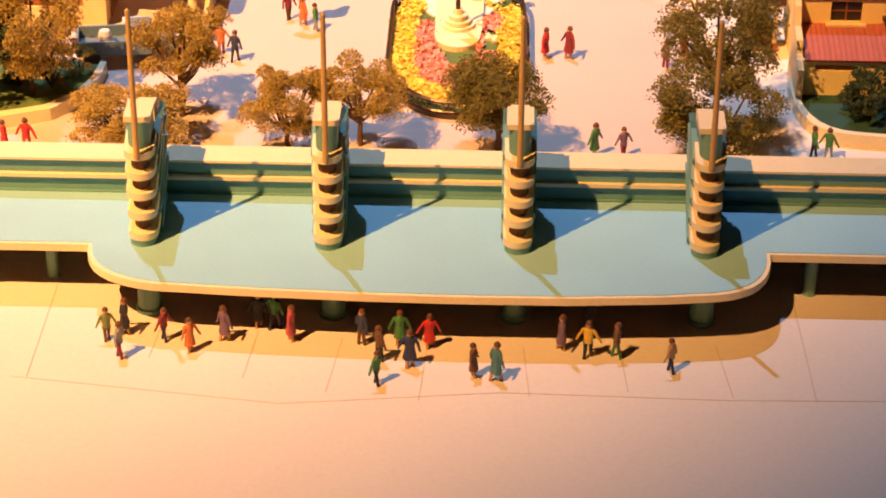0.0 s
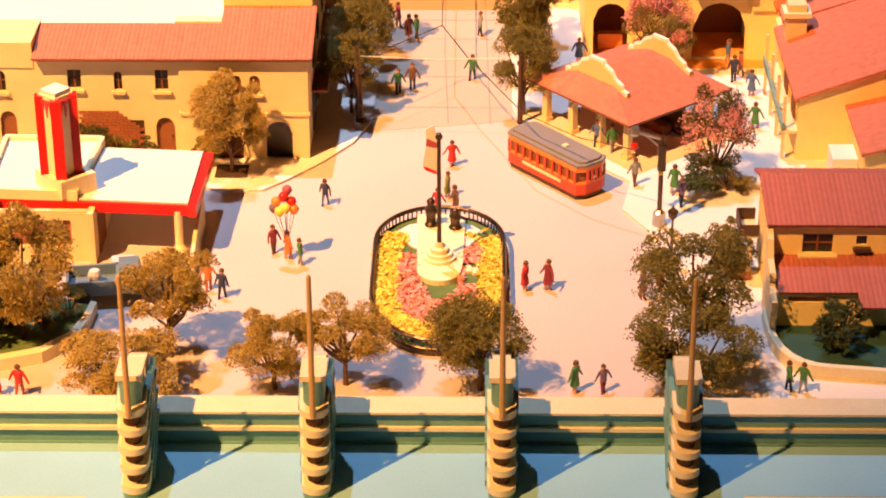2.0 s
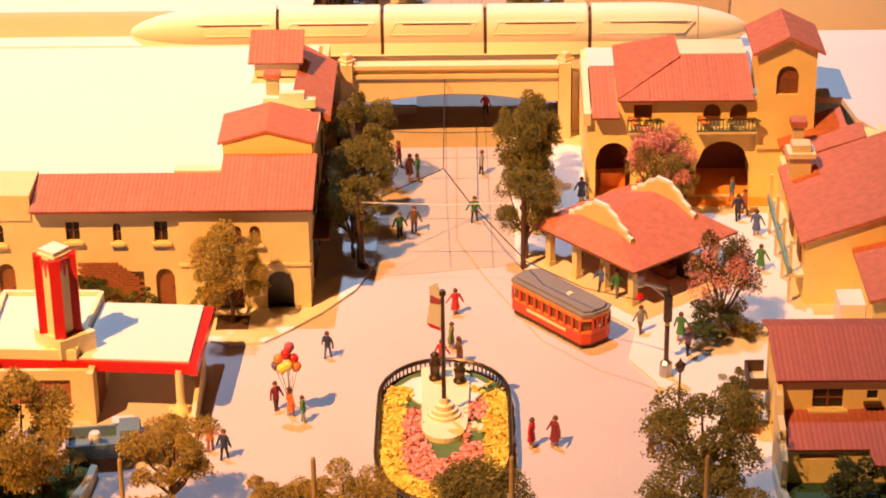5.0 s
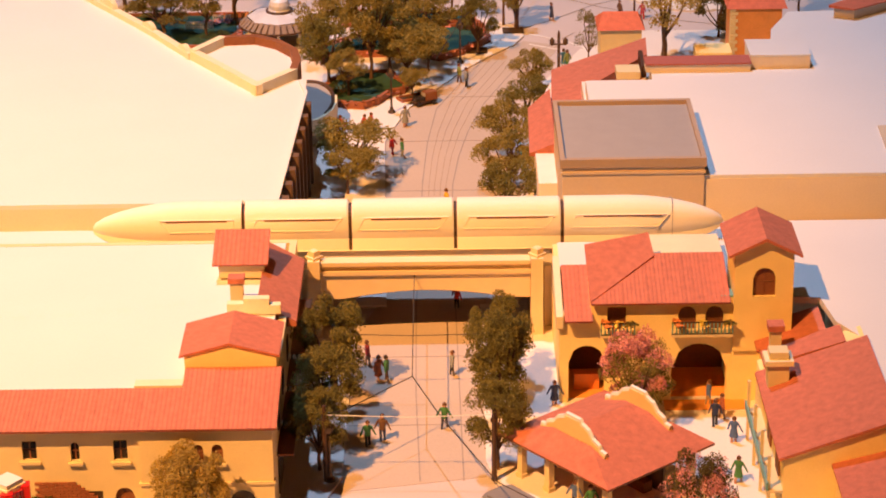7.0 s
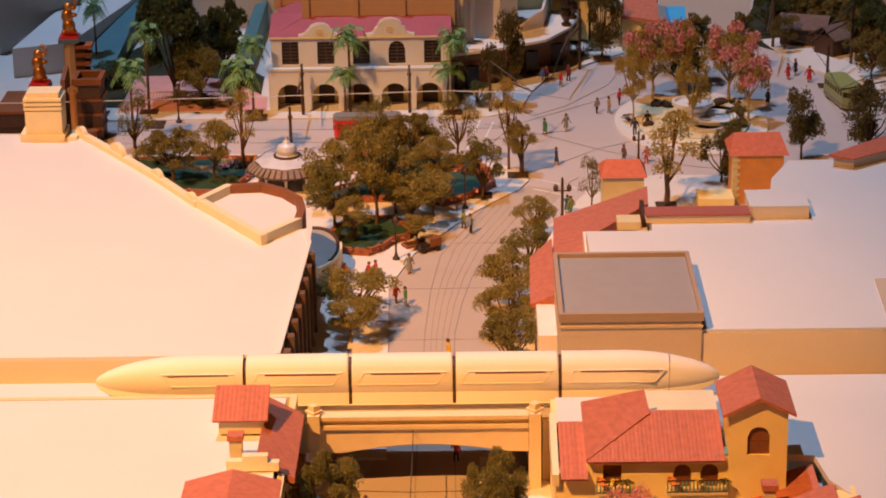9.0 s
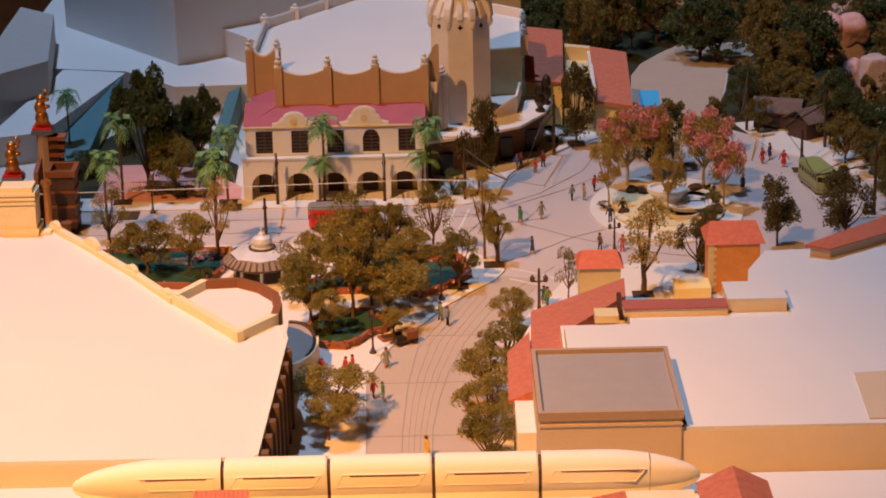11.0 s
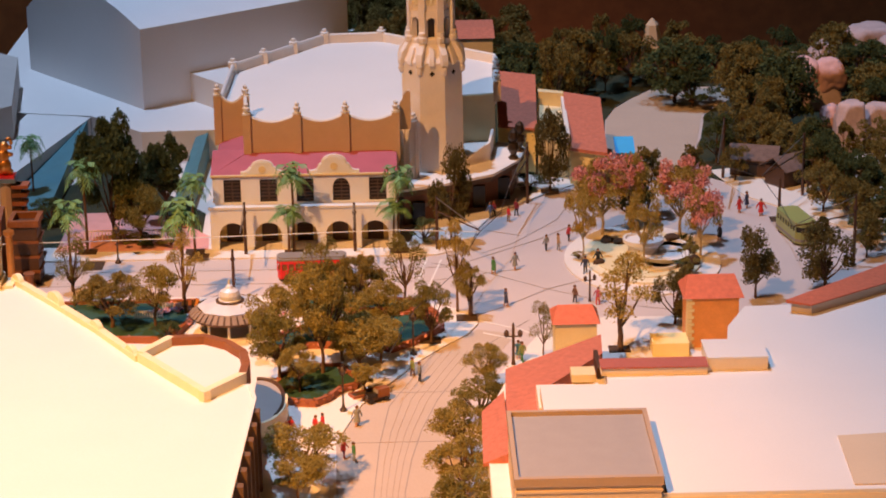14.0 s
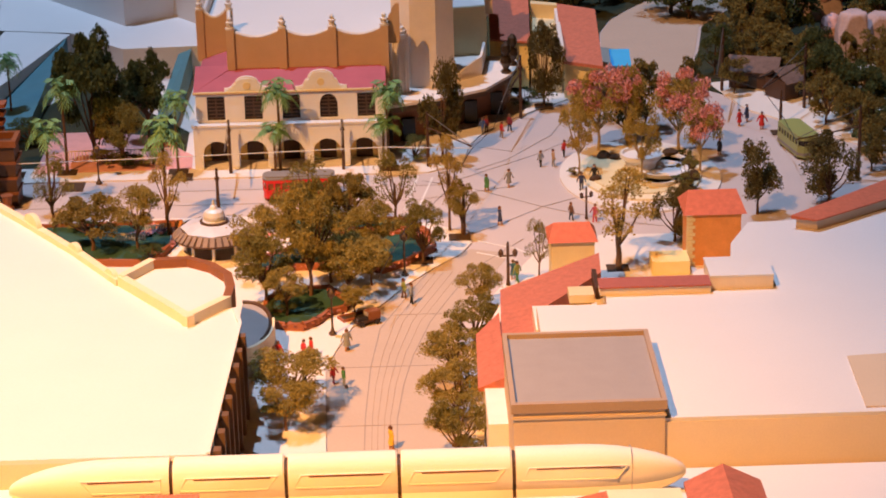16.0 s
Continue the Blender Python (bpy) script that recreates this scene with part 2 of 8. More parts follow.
def side(bm, pts, x0, x1):
    """A prism along x over an outline in y and z."""
    a = [bm.verts.new((x0, p[0], p[1])) for p in pts]
    b = [bm.verts.new((x1, p[0], p[1])) for p in pts]
    bm.faces.new(a), bm.faces.new(b[::-1])
    for i in range(len(pts)):
        j = (i + 1) % len(pts)
        bm.faces.new((a[i], b[i], b[j], a[j]))
    return bm


def front(bm, pts, y0, y1):
    """A prism along y over an outline in x and z."""
    a = [bm.verts.new((p[0], y0, p[1])) for p in pts]
    b = [bm.verts.new((p[0], y1, p[1])) for p in pts]
    bm.faces.new(a), bm.faces.new(b[::-1])
    for i in range(len(pts)):
        j = (i + 1) % len(pts)
        bm.faces.new((a[i], a[j], b[j], b[i]))
    return bm


def lathe(bm, profile, seg=16, x=0.0, y=0.0, turn=0.0):
    """A turned body from (radius, z) pairs."""
    rings = []
    for r, z in profile:
        rings.append([bm.verts.new((x + max(r, 1e-4) * math.cos(turn + 6.2832 * k / seg), y + max(r, 1e-4) * math.sin(turn + 6.2832 * k / seg), z)) for k in range(seg)])
    for a, b in zip(rings, rings[1:]):
        for k in range(seg):
            bm.faces.new((a[k], a[(k + 1) % seg], b[(k + 1) % seg], b[k]))
    bm.faces.new(rings[0][::-1]), bm.faces.new(rings[-1])
    return bm


def tube(bm, pts, r, seg=6, r1=None):
    """A round bar along points, tapering from r to r1."""
    pts = [Vector(p) for p in pts]
    r1 = r if r1 is None else r1
    rings = []
    for i, p in enumerate(pts):
        d = (pts[min(i + 1, len(pts) - 1)] - pts[max(i - 1, 0)]).normalized()
        u = d.cross(Vector((0.31, 0.9, 0.2))).normalized()
        v = d.cross(u)
        q = r + (r1 - r) * i / max(1, len(pts) - 1)
        rings.append([bm.verts.new(p + q * (math.cos(6.2832 * k / seg) * u + math.sin(6.2832 * k / seg) * v)) for k in range(seg)])
    for a, b in zip(rings, rings[1:]):
        for k in range(seg):
            bm.faces.new((a[k], a[(k + 1) % seg], b[(k + 1) % seg], b[k]))
    bm.faces.new(rings[0][::-1]), bm.faces.new(rings[-1])
    return bm


def wall(bm, length, height, thick, openings, turn=None):
    """A wall along +x from 0, its face at y = 0, with openings (x0, x1, z0, z1, arched) that go through it."""
    t = Matrix.Identity(4) if turn is None else turn
    before = set(bm.verts)
    cuts = sorted({0.0, length, *[o[0] for o in openings], *[o[1] for o in openings]})
    for a, b in zip(cuts, cuts[1:]):
        here = sorted([o for o in openings if o[0] <= a + 1e-6 and o[1] >= b - 1e-6], key=lambda o: o[2])
        z = 0.0
        for o in here:
            if o[2] > z + 1e-4:
                box(bm, a, b, 0, thick, z, o[2])
            z = o[3]
            if o[4]:
                r = (o[1] - o[0]) / 2
                top, c = o[3] + 0.001, (o[0] + o[1]) / 2
                rise = min(r, 0.75 * (o[3] - o[2]))
                n = 8
                for k in range(n):
                    u0, u1 = -r + 2 * r * k / n, -r + 2 * r * (k + 1) / n
                    h0 = o[3] - rise + rise * math.sqrt(max(0, 1 - (u0 / r) ** 2))
                    h1 = o[3] - rise + rise * math.sqrt(max(0, 1 - (u1 / r) ** 2))
                    front(bm, [(c + u0, h0), (c + u1, h1), (c + u1, top), (c + u0, top)], 0, thick)
        if height > z + 1e-4:
            box(bm, a, b, 0, thick, z, height)
    vs = [v for v in bm.verts if v not in before]
    bmesh.ops.remove_doubles(bm, verts=vs, dist=1e-4)
    vs = [v for v in bm.verts if v not in before]
    bmesh.ops.transform(bm, matrix=t, verts=vs)
    return bm


def face_front(x, y, z=0.0, rz=0.0):
    return Matrix.Translation((x, y, z)) @ Matrix.Rotation(radians(rz), 4, "Z")


def tiled(parent, x0, x1, y0, z0, y1, z1, m=None, pitch=0.115, name="roof_slope", bed=None, label="", tile=None):
    """A sloping roof over x0..x1 from its eave (y0, z0) to its ridge (y1, z1): a bed and its rows of half-round tiles."""
    bm = B()
    ln = math.hypot(y1 - y0, z1 - z0)
    n = ((z0 - z1) / ln, (y1 - y0) / ln)
    th = 0.07
    side(bm, [(y0, z0), (y1, z1), (y1 + n[0] * -th, z1 - n[1] * th), (y0 - n[0] * th, z0 - n[1] * th)], x0, x1)
    turn = Matrix.Identity(4) if m is None else m
    bmesh.ops.transform(bm, matrix=turn, verts=bm.verts)
    slope = part(name, bm, tile or TILEB, parent, label)
    count = max(2, int((x1 - x0) / pitch))
    w = (x1 - x0) / count
    bm = B()
    ring = []
    for yy, zz in ((y0 - 0.02 * (y1 - y0) / ln, z0 - 0.02 * (z1 - z0) / ln), (y1, z1)):
        ring.append([bm.verts.new((x0 + (0.5 + dx) * w, yy + n[0] * dz, zz + n[1] * dz)) for dx, dz in ((-0.38, -0.004), (-0.2, 0.010), (0.2, 0.010), (0.38, -0.004))])
    for a in range(3):
        bm.faces.new((ring[0][a], ring[0][a + 1], ring[1][a + 1], ring[1][a]))
    bm.faces.new(ring[0][::-1]), bm.faces.new(ring[1])
    bmesh.ops.transform(bm, matrix=turn, verts=bm.verts)
    row = part("roof_tile", bm, tile or TILE, slope)
    step = turn.to_3x3() @ Vector((w, 0, 0))
    for k in range(1, count):
        again(row, P(step.x * k, step.y * k, step.z * k))
    return slope


def slab(name, pts, z0, z1, material, label, category):
    return single(name, poly(B(), pts, z0, z1), material, P(0, 0), label, category, kind="structure")


def arc(cx, cy, r, a0, a1, n=12, ry=None):
    ry = r if ry is None else ry
    return [(cx + r * math.cos(radians(a0 + (a1 - a0) * k / n)), cy + ry * math.sin(radians(a0 + (a1 - a0) * k / n))) for k in range(n + 1)]


# ---- the room, the table and the ground ----
single("gallery_floor", box(B(), -320, 320, -300, 158, -38, -36), ROOM, P(0, 0), "dark gallery floor under the model table", "floor", kind="structure")
single("ceiling", box(B(), -320, 320, -300, 158, 290, 294), ROOM, P(0, 0), "dark painted gallery ceiling", "ceiling", kind="structure")
single("wall_north", box(B(), -320, 320, 158, 162, -36, 290), RUST, P(0, 0), "rust-brown gallery wall behind the model", "wall", kind="structure")
single("wall_south", box(B(), -320, 320, -304, -300, -36, 290), ROOM, P(0, 0), "dark gallery wall", "wall", kind="structure")
single("wall_east", box(B(), 320, 324, -300, 158, -36, 290), ROOM, P(0, 0), "dark gallery wall", "wall", kind="structure")
single("wall_west", box(B(), -324, -320, -300, 158, -36, 290), ROOM, P(0, 0), "dark gallery wall", "wall", kind="structure")
slab("ground", [(-22.5, 10), (60, 10), (60, 130), (24, 131.5), (8, 134), (-1, 147), (-22.5, 147)], -1.2, 0.0, PLAZA, "pinkish grey painted base board of the model", "ground")
slab("forecourt", [(-22.5, 11), (25, 11), (25, 37.3), (-22.5, 37.3)], 0.0, 0.02, FORE, "pale cream forecourt board before the gate", "pavement")
slab("street", [(-3.0, 54.5), (0.75, 55.2), (0.85, 66), (1.7, 70), (1.9, 80), (2.6, 86), (4.4, 91), (2.9, 91.6), (1.2, 89.4), (-0.5, 87.4), (-2.0, 84), (-2.5, 80), (-2.45, 78), (-2.1, 67), (-3.0, 64)], 0.0, 0.012, STREET, "tan painted street board running under the bridge", "road")

SIDE = {}
SIDE["pavement_1"] = ([(-25, 50.9), (-7.4, 51.0), (-6.6, 50.6), (-5.7, 50.75), (-5.1, 51.4), (-4.3, 52.4), (-3.5, 53.7), (-3.05, 55.2), (-3.0, 64.5), (-5, 64.5), (-5, 52.9), (-25, 53.2)], "cream raised pavement along the stucco shops")
SIDE["pavement_2"] = ([(0.75, 66), (0.75, 56.0), (1.0, 54.6), (3.75, 51.3), (3.45, 49.7), (4.05, 48.5), (4.2, 47.5), (4.2, 37.4), (25, 37.4), (25, 66)], "pale raised pavement beside the tram stop")
SIDE["pavement_3"] = ([(-5.2, 66), (-2.1, 66), (-2.4, 78), (-2.45, 80.2), (-2.1, 81.8), (-1.6, 83.8), (-0.45, 86.1), (0.4, 87.9), (1.4, 89.5), (2.5, 91.0), (2.95, 92.2), (2.5, 93.6), (0.6, 95.2), (-6, 96.0), (-24, 96.2), (-24, 90), (-15, 89), (-7.5, 85), (-5.2, 78)], "pale raised pavement round the park")
SIDE["pavement_4"] = ([(1.6, 66), (25, 66), (25, 92), (12, 92.5), (8.0, 92.6), (5.4, 91.0), (3.3, 86), (2.3, 80), (2.2, 72)], "pale raised pavement beside the hillside shops")
SIDE["pavement_5"] = ([(-24, 101.2), (1.4, 101.0), (2.9, 102.0), (3.3, 104.5), (4.2, 107.0), (6.6, 109.6), (9.0, 112), (9.4, 116), (-24, 116)], "pale raised pavement before the theatre")
SIDE["pavement_6"] = ([(14.8, 113), (16.0, 108.6), (18.5, 105.4), (20.6, 102.2), (21.0, 98), (40, 96), (40, 120)], "pale raised pavement under the far trees")
for name, (pts, text) in SIDE.items():
    slab(name, pts, 0.0, 0.07, WALK, text, "pavement")


def line(bm, pts, w, z):
    for a, b in zip(pts, pts[1:]):
        a, b = Vector((*a, 0)), Vector((*b, 0))
        n = (b - a).normalized().cross(Vector((0, 0, 1))) * w / 2
        poly(bm, [(a - n)[:2], (b - n)[:2], (b + n)[:2], (a + n)[:2]], z, z + 0.006)


bm = B()
for x0, y0, x1, y1 in ((-8.66, 35.1, -8.7, 31.9), (-6.4, 34.2, -6.55, 32.6), (-4.6, 33.6, -4.75, 32.0), (-3.0, 33.4, -3.2, 31.6), (-1.4, 33.2, -1.5, 31.4), (0.4, 33.2, 0.5, 31.6), (2.2, 33.2, 2.3, 31.8), (4.0, 33.4, 4.2, 31.7), (5.6, 35.2, 5.7, 31.6)):
    line(bm, [(x0, y0), (x1, y1)], 0.025, 0.022)
line(bm, [(-9, 31.9), (-4, 31.2), (0, 31.7), (4, 31.6), (8, 31.7)], 0.02, 0.022)
single("forecourt_joints", bm, FAINT, P(0, 0), "fine ruled paving joints on the forecourt", "joint", kind="structure")
bm = B()
for pts in ([(-1.0, 55), (-1.15, 60), (-1.2, 66), (-1.1, 72), (-1.08, 76), (-0.92, 80.2), (-0.6, 83.7), (0.9, 88.4), (3.04, 93.36), (4.08, 94.24), (5.96, 96.28), (7.76, 97.5)],
            [(0.15, 55), (0.0, 66), (-0.08, 72), (-0.04, 76), (0.2, 78.8), (0.56, 81.3), (1.2, 84.3), (2.8, 89.2), (5.0, 92.6)],
            [(-3, 58.2), (0.7, 58.2)], [(-3, 62.5), (0.7, 62.5)], [(-2.2, 71), (1.7, 71)], [(-2.3, 75.5), (1.8, 75.5)], [(-2.2, 80.3), (2.0, 80.3)],
            [(-24, 98.0), (1.0, 97.6), (5, 99)], [(-24, 99.8), (2.0, 99.4), (6, 103), (9, 106.5)], [(-1.5, 85), (3.0, 85)], [(1.2, 100.0), (3.4, 98.64), (5.96, 96.28), (8.6, 94.32), (11.5, 93.2)], [(3.64, 104.44), (5.16, 103.56)], [(3.4, 101.2), (4.84, 102.52), (6.96, 105.8), (7.6, 108)]):
    line(bm, pts, 0.035, 0.014)
single("track_grooves", bm, JOINT, P(0, 0), "dark tram track grooves in the street", "track", kind="structure")
bm = B()
for e in (0.22, 0.4, 0.6, 0.78):
    line(bm, [(p + (q - p) * e, y) for p, q, y in ((-1.1, -0.08, 72), (-1.08, -0.04, 76), (-1.0, 0.2, 78.8), (-0.82, 0.56, 81.3), (-0.45, 1.2, 84.3), (1.1, 2.8, 89.2))], 0.016, 0.014)
single("street_joints", bm, GROOVE, P(0, 0), "fine ruled lines between the tram tracks", "joint", kind="structure")
bm = B()
for pts in ([(3.1, 91.2), (4.6, 90.2)], [(3.0, 92.6), (4.6, 91.5), (5.6, 90.2)], [(0.4, 96.4), (1.0, 100.6)], [(0.9, 96.2), (1.6, 100.4)]):
    line(bm, pts, 0.09, 0.014)
single("crosswalk_lines", bm, WHITE, P(0, 0), "white painted crossing lines on the road", "road marking", kind="structure")


# ---- the entrance gate ----
def bez(a, b, c, d, n=8):
    out = []
    for k in range(n + 1):
        t = k / n
        out.append(tuple(a[i] * (1 - t) ** 3 + 3 * b[i] * t * (1 - t) ** 2 + 3 * c[i] * t * t * (1 - t) + d[i] * t ** 3 for i in (0, 1)))
    return out


def canopy_outline(e):
    left = bez((-7.92 + e, 34.70 + e), (-7.9 + e, 33.95 + e), (-7.45 + e, 33.5 + e), (-6.5 + e, 33.33 + e))
    mid = [(-4.6, 33.2 + e), (-2.6, 33.11 + e), (-0.9, 33.08 + e), (1.2, 33.1 + e), (3.0, 33.22 + e)]
    right = bez((3.9 - e, 33.33 + e), (4.7 - e, 33.45 + e), (5.06 - e, 33.95 + e), (5.06 - e, 34.83 + e))
    return [(-25, 34.70 + e)] + left + mid + right + [(25, 34.83 + e), (25, 36.74), (-25, 36.74)]


gate = thing("entrance_gate", P(0, 0), "streamlined pale blue entrance gate canopy with cream edging", "gate")
part("canopy_rim", poly(B(), canopy_outline(0.0), 1.03, 1.185), CREAM, gate, "cream canopy edge")
# Unseen underside, coloured dark brown so the shade below the canopy stays deep.
part("canopy_soffit", poly(B(), canopy_outline(0.12), 1.0, 1.03), BROWN, gate, "canopy underside coloured dark to deepen the shade below")
part("canopy_deck", poly(B(), canopy_outline(0.07), 1.1, 1.2), BLUE, gate, "pale blue canopy top")
part("parapet", box(B(), -25, 25, 36.75, 37.2, 0.02, 1.95), TEAL, gate, "teal parapet wall")
part("parapet_ledge", box(B(), -25, 25, 36.66, 36.76, 1.54, 1.62), CREAM, gate, "cream parapet ledge")
part("parapet_foot", box(B(), -25, 25, 36.70, 36.76, 1.2, 1.24), TEAL, gate)
part("parapet_coping", box(B(), -25, 25, 36.66, 37.3, 1.93, 1.98), CREAM, gate, "cream coping", bevel=0.01)
col = part("column", lathe(B(), [(0.27, 0.02), (0.27, 0.1), (0.23, 0.14), (0.23, 1.06)], 20, -6.74, 34.31), TEAL, gate, smooth=False)
for dx in (3.51, 6.97, 10.52):
    again(col, P(dx, -0.05))
thin = part("column", lathe(B(), [(0.14, 0.02), (0.12, 0.06), (0.12, 1.06)], 14, -8.8, 35.45), TEAL, gate)
for dx in (14.75, -6, 20.6, -12, 26.5):
    again(thin, P(dx, -0.1))


def shelf_outline(w, y0, y1):
    r = w / 2
    return [(w / 2, y1), (-w / 2, y1)] + [(r * math.cos(a), y0 + r + r * math.sin(a)) for a in [math.pi + math.pi * k / 12 for k in range(13)]]


pylon = thing("gate_pylon", P(-6.87, 34.62, 1.2), "teal streamlined gate pylon with cream shelves and a tan mast", "pylon", "gate pylons")
core = B()
poly(core, [(0.17, 2.2), (-0.17, 2.2)] + [(0.17 * math.cos(a), 0.36 + 0.17 * math.sin(a)) for a in [math.pi + math.pi * k / 8 for k in range(9)]], 0, 1.75)
# Core colour carries the shade seen in the gaps between the shelves.
part("core", core, UMBER, pylon, "recessed core coloured dark for the shade between shelves")
part("base", poly(B(), shelf_outline(0.5, 0.0, 1.9), 0, 0.16), TEAL, pylon)
for k, z in enumerate((0.16, 0.60, 1.02, 1.44, 1.86)):
    bm = B()
    y0 = -0.02 + 0.015 * k
    o = shelf_outline(0.56, y0, 0.75)
    lift = [z + 0.12 + (0.14 if p[1] > y0 + 0.5 else 0.0) for p in o]
    poly(bm, o, z - 0.02, lift)
    part("shelf", bm, CREAM, pylon, "cream rounded shelf", bevel=0.012)
    for s in (-1, 1):
        rib = B()
        pts = [(0.55, z), (0.9, z + 0.22), (1.25, z + 0.55 + 0.05 * k), (1.6, z + 0.80), (1.9, z + 0.9), (1.9, z + 0.75), (1.6, z + 0.62), (1.25, z + 0.34), (0.9, z + 0.04), (0.55, z - 0.12)]
        pts = [(y, min(zz, 2.14)) for y, zz in pts]
        side(rib, pts, s * 0.265 - 0.055, s * 0.265 + 0.055)
        part("rib", rib, TEAL, pylon)
part("body", side(B(), [(0.5, 0), (0.5, 1.7), (1.0, 1.95), (1.75, 2.05), (2.1, 1.2), (2.1, 0)], -0.19, 0.19), TEAL, pylon)
part("head", poly(B(), [(0.21, 0.95), (-0.21, 0.95)] + [(0.21 * math.cos(a), 0.44 + 0.21 * math.sin(a)) for a in [math.pi + math.pi * k / 12 for k in range(13)]], 1.7, 2.54), TEAL, pylon)
part("cap", poly(B(), [(-0.25, 0.26), (0.25, 0.26), (0.25, 1.0), (-0.25, 1.0)], 2.54, 2.65), CREAM, pylon, "cream cap", bevel=0.02)
part("rear_fin", side(B(), [(1.3, 0.8), (1.3, 2.3), (1.6, 2.36), (1.95, 2.2), (2.1, 0.8)], -0.18, 0.18), CREAM, pylon, "cream rear fin")
part("mast", lathe(B(), [(0.06, 1.9), (0.055, 3.4), (0.045, 4.93), (0.02, 4.97)], 10, 0.0, 0.03), TAN, pylon, "tan round mast")
for x, y, z in ((-3.35, 34.62, 1.2), (0.26, 34.6, 1.2), (3.81, 34.58, 1.2)):
    copy_thing(pylon, P(x, y, z))


# ---- the flower bed with its flagpole ----
def oval(e, n=40):
    """Flat sides, round back and front."""
    cx, hw = -1.12, 1.60 - e
    top = [(cx + hw * math.cos(radians(a)), 47.3 + (1.85 - e) * math.sin(radians(a))) for a in range(0, 181, 9)]
    low = [(cx + hw * math.cos(radians(a)), 44.7 + (2.35 - e) * math.sin(radians(a))) for a in range(180, 361, 9)]
    return top + low


bed = thing("flower_bed", P(0, 0), "oval flower bed with a dark bronze railing", "planter")
part("kerb", poly(B(), oval(0.0), 0, 0.12), METAL, bed, "dark bronze kerb")
part("lawn", poly(B(), oval(0.1), 0.05, 0.17), GRASS, bed)
rail = B()
o = oval(0.04)
tube(rail, [(*p, 0.40) for p in o] + [(*o[0], 0.40)], 0.055, 6)
tube(rail, [(*p, 0.16) for p in o] + [(*o[0], 0.16)], 0.03, 5)
part("handrail", rail, METAL, bed, "bronze handrail")
post = B()
box(post, -0.018, 0.018, -0.018, 0.018, 0.12, 0.40)
post = part("baluster", post, METAL, bed)
post.matrix_basis = P(*o[0])
ring = [Vector(p) for p in o] + [Vector(o[0])]
for a, b in zip(ring, ring[1:]):
    n = max(1, int((b - a).length / 0.11))
    for k in range(n):
        q = a + (b - a) * k / n
        if (q - ring[0]).length > 0.02:
            again(post, P(q.x, q.y))


def blobs(pts, size, seed, n=8):
    """A cushion of small blossom flakes round each point."""
    rng = np.random.default_rng(seed)
    vs, fs = [], []
    for x, y, z in pts:
        for _ in range(n):
            c = np.array([x, y, z]) + rng.normal(0, size * 0.75, 3) * (1, 1, 0.45)
            a, b = rng.normal(0, 1, 3) * (1, 1, 0.4), rng.normal(0, 1, 3) * (1, 1, 0.4)
            a /= np.linalg.norm(a)
            b -= a * (a @ b)
            b /= np.linalg.norm(b)
            s = size * rng.uniform(0.45, 0.9)
            i = len(vs)
            vs += [c - a * s - b * s * 0.6, c + a * s * 0.7 - b * s, c + a * s + b * s * 0.7, c - a * s * 0.6 + b * s]
            fs.append((i, i + 1, i + 2, i + 3))
    return vs, fs


def flakes(name, vs, fs, material, parent=None, label=""):
    me = bpy.data.meshes.new(name)
    me.from_pydata([tuple(v * U for v in p) for p in vs], [], fs)
    me.materials.append(material)
    ob = new(name, me)
    ob.parent = parent
    ob["kind"] = "stuff"
    if label:
        ob["label"] = label
    return ob


rng = np.random.default_rng(3)
yel, pin = [], []
for _ in range(5200):
    x, y = rng.uniform(-2.7, 0.5), rng.uniform(42.3, 49.1)
    u = (x + 1.12) / 1.5
    v = (y - 44.9) / 2.35 if y < 44.9 else (y - 47.0) / 2.0 if y > 47 else 0.0
    d = math.hypot(u, v)
    if d > 0.97:
        continue
    inner = math.hypot((x + 1.12) / 0.95, (y - 45.6) / 2.1)
    if d > 0.66 and y < 47.9:
        yel.append((x, y, 0.24))
    elif 0.52 < inner < 1.1 and y < 46.9 and not (x > -0.6 and y > 45.3):
        pin.append((x, y, 0.22))
    elif math.hypot(x + 0.2, y - 46.9) < 0.42:
        pin.append((x, y, 0.24))
    elif x > 0.02 and y > 46.6 and d > 0.6:
        yel.append((x, y, 0.24))
flakes("yellow_flower_mass", *blobs(yel, 0.075, 5, 7), YELLOW, bed, "dense yellow flowers")
flakes("pink_flower_mass", *blobs(pin, 0.075, 6, 7), PINK, bed, "dense pink flowers")
stone = B()
poly(stone, [(-1.7, 48.9), (-1.65, 46.4)] + [(-1.12 + 0.53 * math.cos(radians(a)), 46.0 + 0.62 * math.sin(radians(a))) for a in range(180, 361, 15)] + [(-0.55, 46.4), (-0.5, 48.9)], 0.1, 0.30)
part("plinth", stone, CREAM, bed, "cream stone plinth", bevel=0.015)
part("rear_paving", poly(B(), [(-2.3, 48.0), (-1.9, 48.5), (-1.12, 48.8), (-0.35, 48.5), (0.05, 48.0), (-0.5, 47.25), (-1.72, 47.25)], 0.1, 0.21), WALK, bed, "pale paving behind the plinth")
step = part("stepping_stone", box(B(), -0.09, 0.09, -0.15, 0.15, 0.1, 0.24), CREAM, bed, bevel=0.01)
step.matrix_basis = P(-0.42, 46.15, 0, 15)
for k in range(1, 6):
    again(step, P(-0.42 + 0.17 * k, 46.15 - 0.1 * k, 0, 15))
pole = thing("flagpole", P(-1.12, 46.55, 0.28), "dark bronze flagpole with two hanging flags on a round cream base", "flagpole")
